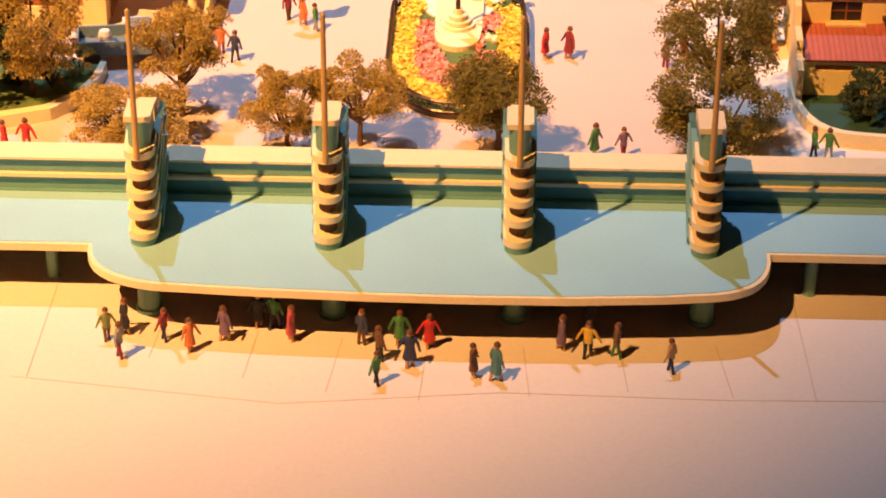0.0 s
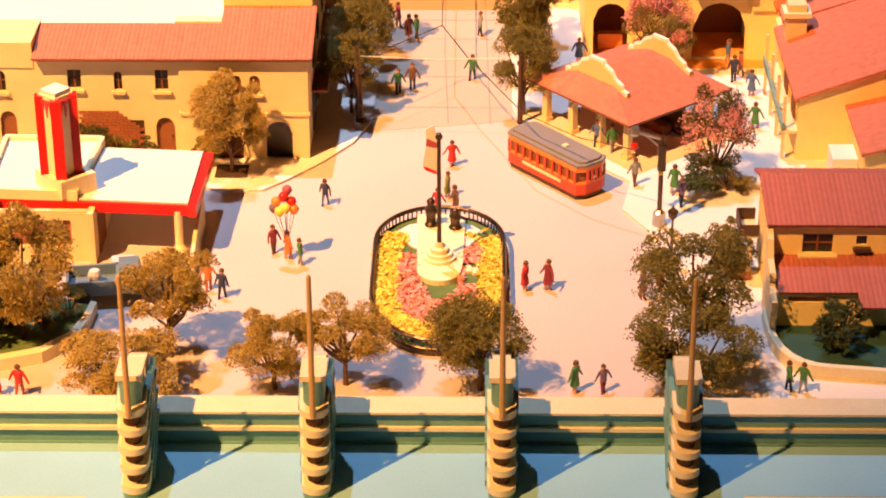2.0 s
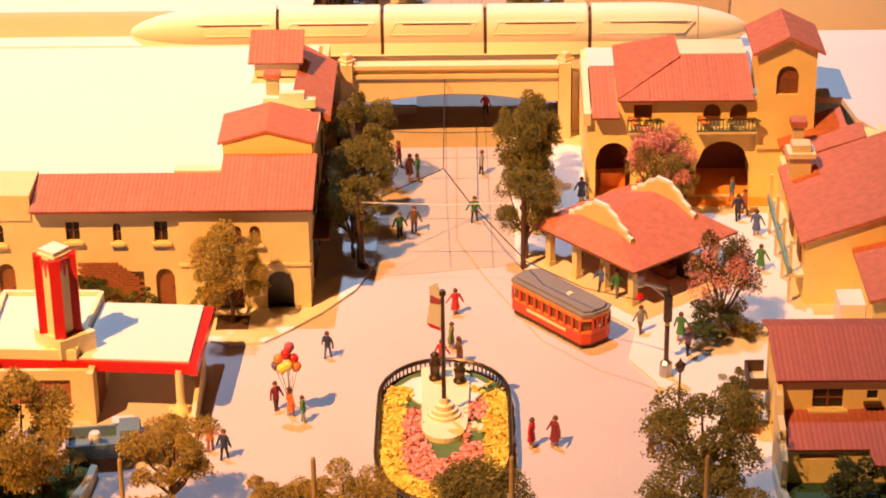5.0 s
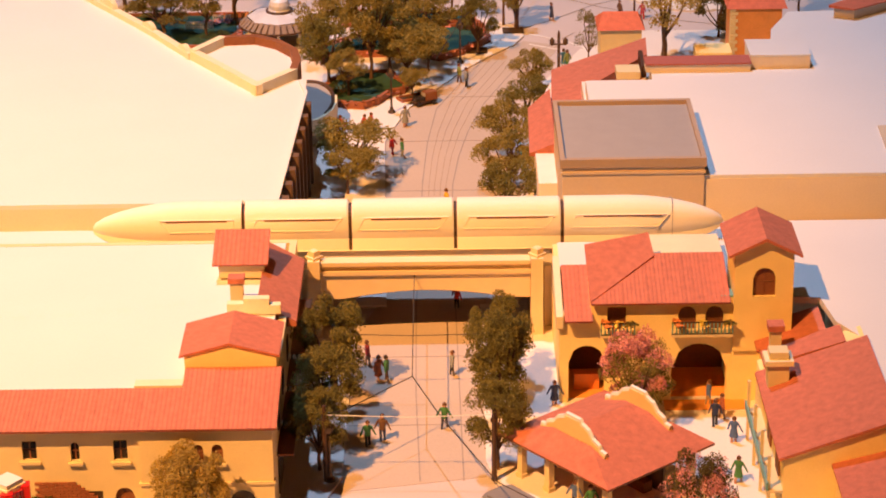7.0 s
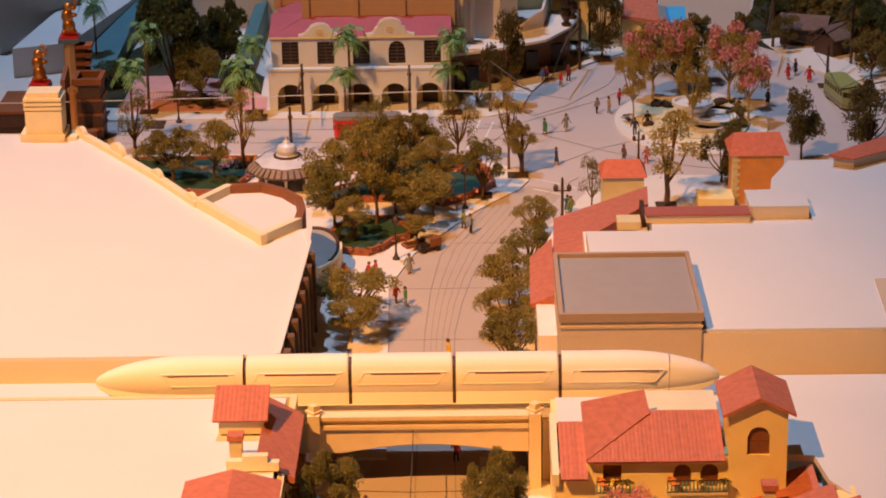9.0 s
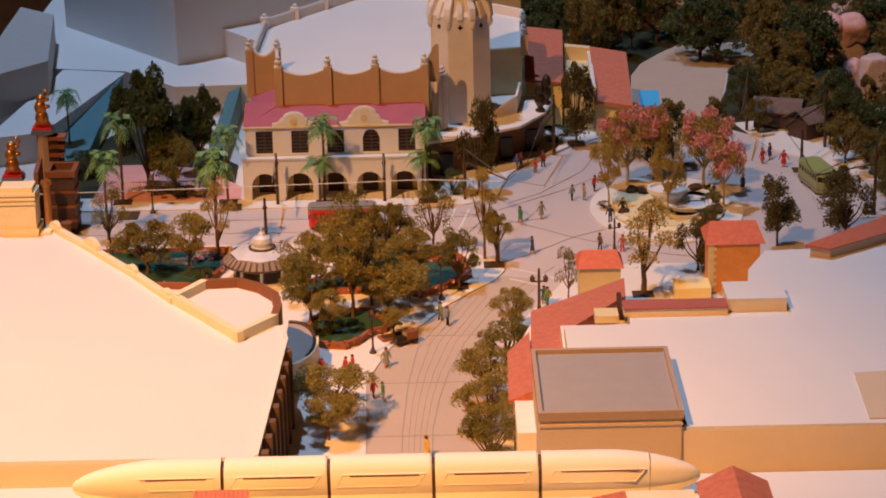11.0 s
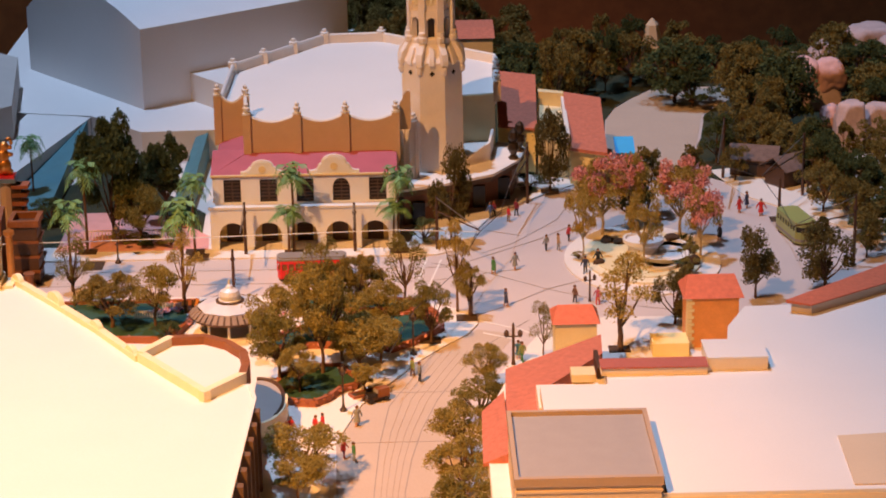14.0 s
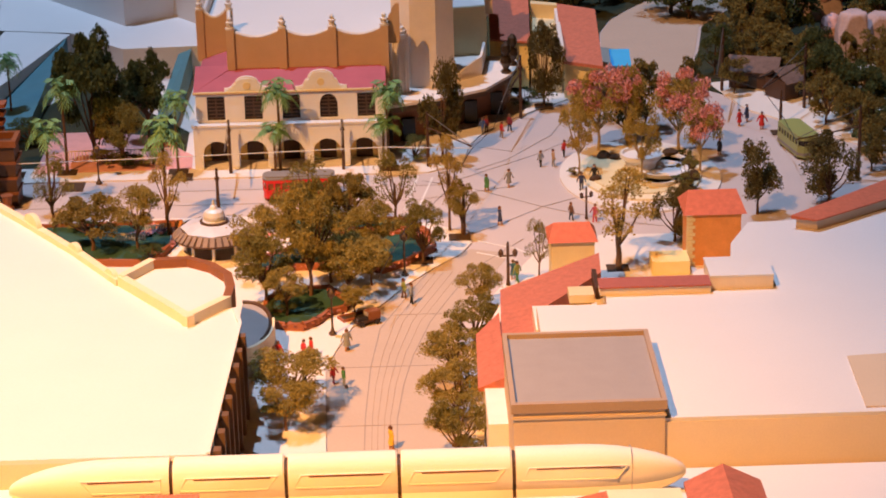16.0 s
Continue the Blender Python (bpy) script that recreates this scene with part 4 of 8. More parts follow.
part("shop_window", box(B(), -13.9, -13.1, Y0 + 0.14, Y0 + 0.17, 0.07, 1.3), DARK, shops)
part("shop_window", box(B(), -15.4, -14.4, Y0 + 0.14, Y0 + 0.17, 0.07, 1.35), DARK, shops)
part("shop_window", box(B(), -7.42, -6.35, Y0 + 0.04, Y0 + 0.08, 0.07, 1.1), WOOD, shops)
part("shop_window", box(B(), -5.77, -5.05, Y0 + 0.04, Y0 + 0.08, 0.07, 1.12), DARK, shops)
part("brick_panel_bed", box(B(), -10.6, -8.95, Y0 + 0.02, Y0 + 0.1, 0.3, 1.1), SOIL, shops)
brick = part("brick", box(B(), 0, 0.2, 0, 0.05, 0, 0.075), BRICK, shops, bevel=0.006)
brick.matrix_basis = P(-10.6, Y0 - 0.03, 0.3)
for r in range(13):
    lo, hi = -10.65, -8.93 - (0.0 if r < 8 else 0.22 * (r - 7) * 0.5)
    x = lo + (0.1 if r % 2 else 0.0)
    while x + 0.2 < hi:
        if r or x > lo + 0.05:
            again(brick, P(x, Y0 - 0.03, 0.3 + r * 0.083))
        x += 0.212
part("side_wall", box(B(), -4.82, -4.62, Y0 + 0.1, 64.3, 0.07, 3.0), SAND, shops)
for k in range(5):
    y = 54.0 + 2.0 * k
    part("side_shop_window", box(B(), -4.62, -4.58, y, y + 1.4, 0.25, 1.25), DARK, shops)
    part("side_awning", side(B(), [(y - 0.1, 1.45), (y + 1.5, 1.45), (y + 1.5, 1.4), (y - 0.1, 1.4)], -4.62, -4.2), WOOD, shops)
    part("side_window", box(B(), -4.62, -4.59, y + 0.4, y + 0.9, 1.9, 2.5), DARK, shops)
part("rear_wall", box(B(), -20, -4.82, 64.1, 64.3, 0, 3.0), SAND, shops)
part("end_wall", box(B(), -20, -19.8, Y0 + 0.2, 64.1, 0, 3.0), SAND, shops)
part("flat_roof", poly(B(), [(-20, 54.1), (-6.9, 54.1), (-6.9, 57.6), (-4.9, 57.6), (-4.9, 63.7), (-20, 63.7)], 2.9, 3.16), WHITE, shops, "white card flat roof")
part("front_parapet", box(B(), -13.0, -11.75, Y0 - 0.04, 54.3, 2.6, 3.3), SAND, shops, bevel=0.02)
tiled(shops, -20.0, -13.0, 52.5, 2.86, 53.95, 3.14, label="red tiled eave")
tiled(shops, -11.74, -6.95, 52.45, 2.97, 54.22, 3.24, label="red tiled eave")
tiled(shops, -6.95, -4.48, 52.42, 2.985, 54.92, 3.46, label="red tiled corner roof")
part("soffit", box(B(), -11.7, -4.55, 52.6, 52.9, 2.82, 2.88), WOOD, shops)
part("roof_step", box(B(), -8.2, -6.97, 54.24, 54.6, 3.1, 3.29), CREAM, shops)
g = B()
front(g, [(-6.98, 3.1), (-4.62, 3.1), (-4.62, 3.72), (-5.82, 4.03), (-6.98, 3.72)], 55.0, 56.9)
part("gable_block", g, OCHRE, shops)
for s in (-1, 1):
    g = B()
    x1 = -5.82 + s * 1.29
    pts = [(-5.82, 4.11), (x1, 3.76), (x1, 3.70), (-5.82, 4.04)]
    front(g, pts if s < 0 else pts[::-1], 54.96, 56.98)
    part("gable_roof", g, TILEB, shops, "red gable roof")
part("cupola_wall", box(B(), -6.62, -5.35, 61.05, 62.6, 3.24, 3.75), SAND, shops)
tiled(shops, -6.78, -5.22, 60.9, 3.72, 62.3, 4.2, label="red tiled cupola roof", pitch=0.13)
part("chimney", box(B(), -6.15, -5.8, 59.3, 59.6, 3.24, 3.85), SAND, shops)
part("chimney_cap", box(B(), -6.2, -5.75, 59.25, 59.65, 3.85, 4.0), TILEB, shops)
part("stepped_parapet", front(B(), [(-6.2, 3.2), (-4.75, 3.2), (-4.75, 3.45), (-5.05, 3.45), (-5.05, 3.65), (-5.75, 3.65), (-5.75, 3.5), (-6.2, 3.5)], 58.7, 58.95), CREAM, shops)
sl = B()
poly(sl, [(-5.4, 58.95), (-4.35, 58.95), (-4.35, 63.2), (-5.4, 63.2)], 2.7, [3.45, 2.85, 2.85, 3.45])
part("street_roof", sl, TILEB, shops, "red street-side roof slope")

# ---- the bridge, the guideway and the train ----
br = thing("street_bridge", P(0, 0), "sand-coloured bridge with an arched underside over the street", "bridge")
pts = [(-3.95, 2.0), (-3.95, 1.2)] + [(-3.3 + 4.9 * k / 12, 1.22 + 0.25 * math.sin(math.pi * k / 12)) for k in range(13)] + [(2.21, 1.2), (2.21, 2.0)]
part("arched_beam", front(B(), pts, 64.0, 66.9), STONE, br)
pts = [(-3.95, 1.19), (-3.3, 1.205)] + [(-3.3 + 4.9 * k / 12, 1.205 + 0.25 * math.sin(math.pi * k / 12)) for k in range(1, 13)] + [(2.21, 1.19), (2.21, 1.17), (1.6, 1.18)]
pts += [(-3.3 + 4.9 * k / 12, 1.185 + 0.25 * math.sin(math.pi * k / 12)) for k in range(11, 0, -1)] + [(-3.3, 1.18), (-3.95, 1.17)]
# Shade under the bridge is put into the colour of this lining.
part("arch_soffit", front(B(), pts, 64.06, 66.9), BROWN, br, "arch underside coloured dark to deepen its shade")
part("cornice", box(B(), -3.95, 2.21, 63.9, 64.3, 2.0, 2.12), STONE, br, bevel=0.02)
part("fascia", box(B(), -3.95, 2.21, 64.02, 64.3, 2.12, 2.30), STONE, br)
part("cornice", box(B(), -3.95, 2.21, 63.88, 64.3, 2.30, 2.42), STONE, br, bevel=0.02)
for x in (-4.34, 2.2):
    part("pier", box(B(), x + 0.02, x + 0.38, 63.78, 64.4, 0.07, 2.5), STONE, br, bevel=0.02)
    part("pier_cap", lathe(B(), [(0.27, 2.5), (0.27, 2.58), (0.2, 2.58), (0.17, 2.74), (0.1, 2.76)], 4, x + 0.21, 64.08), STONE, br)
    # Abutments are dark brown too, to blacken the shade in the opening.
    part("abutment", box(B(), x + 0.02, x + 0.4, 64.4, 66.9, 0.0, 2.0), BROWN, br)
way = thing("train_guideway", P(0, 0), "pale card guideway beam carrying the train", "guideway")
part("beam", box(B(), -22.5, 26, 64.75, 66.6, 2.02, 2.43), WHITE, way)
part("side_fill", box(B(), -22.5, -4.36, 64.4, 67.2, 0.0, 2.0), WALLBUFF, way)
part("side_fill", box(B(), 2.64, 26, 64.4, 67.2, 0.0, 2.0), WALLBUFF, way)


def section(s, lift=0.0):
    """Outline of the train in y and z, from its foot round the roof."""
    half = [(-0.56, 0.0), (-0.60, 0.04), (-0.49, 0.28), (-0.56, 0.44), (-0.555, 0.56), (-0.52, 0.70), (-0.45, 0.84), (-0.36, 0.94), (-0.24, 1.01), (-0.08, 1.05)]
    pts = half + [(-y, z) for y, z in half[::-1]]
    return [(y * s, lift + 1.34 * z * s) for y, z in pts]


def loft(stations):
    bm = B()
    rings = [[bm.verts.new((x, y, z)) for y, z in section(s, l)] for x, s, l in stations]
    for a, b in zip(rings, rings[1:]):
        for k in range(len(a)):
            j = (k + 1) % len(a)
            bm.faces.new((a[k], a[j], b[j], b[k]))
    bm.faces.new(rings[0][::-1]), bm.faces.new(rings[-1])
    return bm


train = thing("model_train", P(0, 65.25, 2.45), "unpainted cream model train of five cars on the bridge", "train")
cuts = [-6.22, -3.07, 0.03, 3.18]
nose = [(0.0, 0.10, 0.52), (0.08, 0.24, 0.44), (0.35, 0.45, 0.31), (0.8, 0.66, 0.18), (1.35, 0.83, 0.08), (1.9, 0.93, 0.03), (2.4, 0.98, 0.01), (2.9, 1.0, 0.0)]
part("end_car", loft([(-10.72 + d, s, l) for d, s, l in nose] + [(cuts[0] - 0.05, 1.0, 0)]), TRAINCARD, train, "cream nose car", smooth=True).data.set_sharp_from_angle(angle=0.42)
part("end_car", loft([(cuts[3] + 0.05, 1.0, 0)] + [(7.95 - d, s, l) for d, s, l in nose[::-1]]), TRAINCARD, train, "cream nose car", smooth=True).data.set_sharp_from_angle(angle=0.42)
for a, b in zip(cuts, cuts[1:]):
    part("middle_car", loft([(a + 0.05, 0.97, 0.0), (a + 0.1, 1.0, 0), (b - 0.1, 1.0, 0), (b - 0.05, 0.97, 0)]), TRAINCARD, train, smooth=True).data.set_sharp_from_angle(angle=0.42)
for c in cuts:
    part("gangway", loft([(c - 0.06, 0.9, 0.02), (c + 0.06, 0.9, 0.02)]), BROWN, train)
for a, b, k in ((-8.9, -6.5, -1), (-6.0, -3.3, 1), (-2.85, -0.2, 1), (0.25, 2.95, 1), (3.4, 6.3, 1)):
    o = [(a + 0.2, -0.50, 1.02), (b, -0.50, 1.02), (b - 0.3 * (k > 0), -0.56, 0.66), (a + 0.5 * (k < 0), -0.56, 0.66)]
    t = B()
    tube(t, o + [o[0]], 0.028, 5)
    w = part("window_rim", t, TRAINCARD, train)
    # Brown strip stands for the shadow line along the top of the window recess.
    part("window_shade", box(B(), a + 0.4, b - 0.2, -0.535, -0.47, 0.975, 1.0), WOOD, w)
for s in (-1, 1):
    t = B()
    tube(t, [(-9.0, s * 0.60, 0.03), (6.0, s * 0.60, 0.03)], 0.03, 5)
    part("skirt_bead", t, TRAINCARD, train)

seam = B()
tube(seam, [(6.42, y * 0.965, z + 0.02) for y, z in section(0.9, 0.05)], 0.014, 5)
part("nose_seam", seam, GREYCARD, train)

# ---- the arcaded corner house and its tower ----
arcade = thing("arcaded_house", P(0, 0), "ochre stucco house with big arches, balconies and red tiled roofs", "house")
part("lower_wall", wall(B(), 4.75, 2.0, 0.25, [(0.25, 1.25, 0.0, 1.8, 1), (3.1, 4.62, 0.0, 1.82, 1)], face_front(2.85, 59.35)), OCHRE, arcade)
part("upper_wall", wall(B(), 3.88, 1.2, 0.25, [(0.44, 0.95, 0.25, 0.95, 0), (2.38, 2.88, 0.12, 0.95, 1), (3.13, 3.63, 0.12, 0.95, 1)], face_front(3.72, 59.35, 2.0)), OCHRE, arcade)
part("wing_wall", side(B(), [(59.35, 2.0), (59.6, 2.0), (59.6, 2.78), (59.35, 2.74)], 2.85, 3.72), OCHRE, arcade)
part("wing_side", box(B(), 3.70, 3.73, 59.6, 61.4, 2.0, 3.2), OCHRE, arcade)
window_in(arcade, 4.16, 4.67, 59.35, 2.25, 2.95, WOOD, sill=None)
window_in(arcade, 6.1, 6.6, 59.35, 2.12, 2.95, WOOD, sill=None)
window_in(arcade, 6.85, 7.35, 59.35, 2.12, 2.95, WOOD, sill=None)
part("arcade_floor", box(B(), 2.9, 7.6, 59.6, 61.4, 0.0, 0.09), ORANGEPAVE, arcade)
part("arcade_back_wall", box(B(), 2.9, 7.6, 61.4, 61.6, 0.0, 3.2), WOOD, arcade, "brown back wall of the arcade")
part("arcade_ceiling", box(B(), 2.9, 7.6, 59.6, 61.4, 1.95, 2.0), OCHRE, arcade)
part("side_wall", box(B(), 2.86, 3.0, 59.6, 64.3, 0.0, 2.74), OCHRE, arcade)
part("shop_counter", box(B(), 3.3, 4.0, 60.1, 60.4, 0.09, 0.55), ORANGE, arcade, "orange shop counter")
part("arch_step", box(B(), 5.75, 8.0, 58.75, 59.34, 0.06, 0.1), ORANGEPAVE, arcade, "orange paved step", bevel=0.01)
for x0, x1 in ((3.95, 4.9), (5.9, 7.58)):
    b = part("balcony", box(B(), x0, x1, 58.95, 59.35, 2.2, 2.28), SAND, arcade)
    r = B()
    box(r, x0, x1, 58.95, 58.98, 2.62, 2.66)
    box(r, x0, x1, 58.95, 58.98, 2.28, 2.31)
    part("balcony_rail", r, METAL, b, "dark bronze balcony rail")
    n = int((x1 - x0) / 0.1)
    bb = part("baluster", box(B(), -0.02, 0.02, -0.015, 0.015, 2.3, 2.63), TEAL, b)
    bb.matrix_basis = P(x0 + 0.02, 58.965)
    for k in range(1, n + 1):
        again(bb, P(x0 + 0.02 + (x1 - x0 - 0.04) * k / n, 58.965))
    for k in range(3):
        v, f = blobs([(x0 + 0.15 + (x1 - x0 - 0.3) * k / 2 + 0.02 * j, 59.0, 2.62) for j in range(3)], 0.085, 40 + k, 9)
        flakes("balcony_flowers", v, f, (ORANGEBLOOM, YELLOW, LEAF)[k], b)
tiled(arcade, 3.7, 7.5, 59.1, 3.18, 61.2, 3.76, label="red tiled main roof")
raised = B()
for dz in (0.0, -0.08):
    raised.faces.new([raised.verts.new(p) for p in ((3.68, 59.12, 3.22 + dz), (5.56, 61.02, 3.77 + dz), (5.46, 61.95, 4.08 + dz), (3.62, 61.2, 4.05 + dz))])
raised.verts.ensure_lookup_table()
for k in range(4):
    raised.faces.new([raised.verts[i] for i in (k, (k + 1) % 4, 4 + (k + 1) % 4, 4 + k)])
part("raised_roof", raised, TILEB, arcade, "red raised roof meeting the main slope in a valley")
part("raised_wall", poly(B(), [(3.72, 59.6), (5.3, 61.0), (5.4, 61.9), (3.72, 61.15)], 3.1, [3.2, 3.68, 3.98, 3.95]), SAND, arcade)
tiled(arcade, 2.98, 3.74, 58.98, 2.72, 61.5, 3.3, label="red tiled lower roof")
part("roof_fill", side(B(), [(59.3, 3.15), (61.2, 3.68), (61.3, 3.15)], 3.75, 7.4), SAND, arcade)
part("left_parapet", side(B(), [(59.2, 2.4), (59.2, 2.75), (61.8, 3.45), (61.8, 2.4)], 2.75, 2.94), CREAM, arcade)
part("flat_roof", poly(B(), [(3.0, 61.6), (7.6, 61.3), (9.22, 61.3), (9.22, 60.25), (10.1, 60.15), (10.3, 58.6), (10.92, 57.4), (10.92, 54.2), (10.92, 52.7), (26, 52.7), (26, 64.3), (3.0, 64.3)], 2.6, 2.8), WHITE, arcade, "white card flat roof")
part("rear_block", box(B(), 10.95, 26, 52.8, 64.2, 0.0, 2.6), SAND, arcade)
part("rear_roof", box(B(), 5.4, 7.6, 61.6, 63.6, 2.8, 3.3), CREAM, arcade)
tower = thing("bell_tower", P(0, 0), "square ochre stucco tower with a red gabled roof", "tower")
part("shaft", wall(B(), 1.6, 2.95, 0.2, [(0.5, 1.12, 1.63, 2.48, 1)], face_front(7.6, 59.2, 1.65)), OCHRE, tower)
part("shaft_core", box(B(), 7.62, 9.18, 59.4, 61.1, 1.65, 4.6), OCHRE, tower)
part("gable_wall", front(B(), [(7.6, 4.6), (9.2, 4.6), (8.4, 4.98)], 59.2, 61.1), OCHRE, tower)
window_in(tower, 8.1, 8.72, 59.2, 3.28, 4.13, WOOD, sill=None)
part("foot", front(B(), [(7.6, 0.0), (8.35, 0.0), (8.35, 1.2), (8.9, 1.65), (7.6, 1.65)], 59.3, 61.1), OCHRE, tower)
for s in (-1, 1):
    g = B()
    x1 = 8.4 + s * 1.0
    pts = [(8.4, 5.08), (x1, 4.58), (x1, 4.5), (8.4, 4.99)]
    front(g, pts if s < 0 else pts[::-1], 59.0, 61.3)
    part("roof_slope", g, TILEB, tower, "red roof slope")
part("side_balcony", box(B(), 7.25, 7.6, 59.35, 59.8, 3.2, 3.26), TEAL, tower)

# ---- the long red-roofed house ----
villa = thing("red_roofed_villa", P(0, 0), "ochre villa with a broad red tiled slope and chimneys", "house")
part("body", front(B(), [(8.15, 0.0), (10.9, 0.0), (10.9, 2.84), (8.15, 1.84)], 52.62, 58.2), OCHRE, villa)
sl = B()
front(sl, [(8.0, 1.88), (10.95, 2.94), (10.95, 2.86), (8.0, 1.80)], 52.5, 57.4)
part("roof_slope", sl, TILEB, villa, "broad red roof slope")
sl = B()
front(sl, [(8.25, 2.05), (10.4, 2.75), (10.4, 2.67), (8.25, 1.97)], 57.45, 58.5)
part("rear_roof", sl, TILEB, villa)
sl = B()
front(sl, [(8.2, 1.95), (10.05, 2.55), (10.05, 2.47), (8.2, 1.87)], 58.56, 60.15)
part("rear_roof", sl, TILEB, villa)
part("rear_body", front(B(), [(8.35, 0.0), (10.0, 0.0), (10.0, 2.44), (8.35, 1.9)], 58.22, 60.1), OCHRE, villa)
part("chimney", box(B(), 8.2, 8.75, 56.3, 56.8, 1.8, 2.62), SAND, villa, bevel=0.02)
part("chimney_top", box(B(), 8.1, 8.85, 56.2, 56.9, 2.62, 2.76), CREAM, villa, bevel=0.02)
part("chimney_pot", box(B(), 8.22, 8.73, 56.32, 56.78, 2.76, 2.96), SAND, villa, bevel=0.02)
part("chimney", box(B(), 8.45, 8.75, 57.9, 58.2, 1.9, 2.85), SAND, villa)
part("chimney_top", box(B(), 8.38, 8.82, 57.83, 58.27, 2.85, 3.02), TILEB, villa, bevel=0.02)
part("gallery_floor", box(B(), 7.75, 8.15, 52.6, 57.2, 0.85, 0.92), SAND, villa)
part("gallery_rail", box(B(), 7.73, 7.78, 52.6, 57.2, 0.92, 1.15), TEAL, villa)
for k in range(4):
    part("gallery_post", box(B(), 7.76, 7.84, 52.7 + 1.4 * k, 52.78 + 1.4 * k, 0.07, 1.85), SAND, villa)
part("window", box(B(), 8.1, 8.15, 53.2, 53.8, 1.0, 1.6), WOOD, villa)
part("window", box(B(), 8.1, 8.15, 54.8, 55.4, 1.0, 1.6), WOOD, villa)
part("porch", box(B(), 8.8, 9.44, 50.6, 51.5, 0.07, 1.05), IVORY, villa, "pale porch wall", bevel=0.02)
part("porch_recess", box(B(), 8.9, 9.34, 50.58, 50.6, 0.1, 0.85), CREAM, villa)
sl = B()
part("porch_body", box(B(), 9.46, 13.0, 49.8, 52.6, 0.07, 1.6), OCHRE, villa)
front(sl, [(9.35, 1.66), (13.0, 2.6), (13.0, 2.5), (9.35, 1.58)], 49.6, 52.75)
part("porch_roof", sl, TILEB, villa)

# ---- roofs beyond the bridge ----
tan = thing("tan_block", P(0, 0), "plain tan card block with a rimmed grey roof", "building")
part("body", box(B(), 3.3, 7.62, 67.45, 72.9, 0, 4.0), BUFF, tan)
part("roof_panel", box(B(), 3.32, 7.6, 67.47, 72.88, 4.0, 4.06), SLATE, tan, "grey roof panel")
rim = B()
for x0, x1, y0, y1 in ((3.24, 7.68, 67.38, 67.56), (3.24, 3.38, 67.56, 72.6), (7.54, 7.68, 67.56, 72.6), (3.24, 7.68, 72.6, 72.76)):
    box(rim, x0, x1, y0, y1, 3.92, 4.2)
part("roof_rim", rim, RIMBROWN, tan, bevel=0.015)
part("cornice", box(B(), 3.26, 7.66, 67.40, 67.46, 3.7, 3.78), BUFF, tan)
flat = thing("white_roofed_block", P(0.008, 0, 0.62, 0, 0.9804), "plain tan block with a broad white card roof", "building")
roofpts = [(7.66, 68.9), (26, 68.9), (26, 90), (18.6, 89.2), (14.5, 85.6), (12.6, 85.5), (11.7, 83.4), (11.5, 82.0), (10.6, 80.4), (7.0, 80.4), (6.9, 78.0), (4.6, 78.0), (4.6, 73), (7.66, 73)]
part("wall", poly(B(), roofpts, -0.62, 2.88), WALLBUFF, flat)
part("roof", poly(B(), [(x, y + (0.03 if y < 69 else 0)) for x, y in roofpts], 2.88, 3.0), WHITE, flat, "white card roof")
part("tan_roof_panel", poly(B(), [(13.7, 69.2), (26, 69.2), (26, 74.2), (13.85, 73.0)], 3.0, 3.05), BUFF, flat)
part("roof_box", box(B(), 10.42, 12.5, 79.0, 80.75, 3.0, 3.44), WALLBUFF, flat)
part("roof_box_lid", box(B(), 10.4, 12.52, 78.98, 80.77, 3.44, 3.5), WHITE, flat)
part("coping_wall", box(B(), 6.75, 10.4, 78.75, 79.5, 3.0, 3.27), WALLBUFF, flat)
part("red_coping", box(B(), 6.72, 10.41, 78.68, 79.56, 3.27, 3.33), OLDTILE, flat, "rose coping strip")
sl = B()
part("ridge_wall", poly(B(), [(14.9, 84.45), (26, 92.5), (26, 95), (14.2, 84.75)], 2.9, 3.38), BUFF, flat)
poly(sl, [(14.86, 84.3), (26, 92.35), (26, 95.2), (14.0, 84.7)], 3.38, [3.43, 3.43, 3.55, 3.5])
part("ridge_roof", sl, FARTILE, flat, "long red ridge roof")
street = thing("red_roofed_shops", P(0, 0), "small shops with red roofs along the far street", "building")
part("body", poly(B(), [(2.7, 70.5), (4.6, 70.5), (4.6, 78), (6.9, 78), (6.9, 82.0), (3.6, 80.6), (2.7, 77)], 0, 2.2), IVORY, street)
sl = B()
poly(sl, [(2.5, 73.2), (3.35, 73.2), (3.4, 78.6), (2.6, 77.6)], 2.1, [2.2, 2.55, 2.55, 2.2])
part("roof_slope", sl, TILEB, street, "red lower roof")
sl = B()
poly(sl, [(3.28, 74.3), (4.6, 74.3), (4.6, 78.0), (6.95, 80.7), (7.05, 82.6), (3.55, 80.9)], 2.2, [2.45, 2.7, 2.75, 3.05, 3.05, 2.45])
part("roof_slope", sl, TILEB, street, "red upper roof")
part("light_well", box(B(), 4.45, 6.4, 75.6, 77.7, 2.6, 3.1), IVORY, street)
part("chimney", box(B(), 5.74, 6.4, 77.8, 78.4, 2.4, 3.15), OCHRE, street)
part("chimney_top", box(B(), 5.66, 6.48, 77.7, 78.5, 3.15, 3.42), SAND, street, bevel=0.04)
part("dark_parapet", box(B(), 6.6, 6.75, 78.6, 80.4, 2.9, 3.3), BROWN, street)
part("balcony", box(B(), 2.3, 2.7, 74.0, 76.5, 1.0, 1.08), IVORY, street)
part("balcony_rail", box(B(), 2.28, 2.33, 74.0, 76.5, 1.08, 1.35), TEAL, street)
part("shop_window", box(B(), 2.66, 2.7, 71.0, 73.5, 0.2, 0.9), DARK, street)


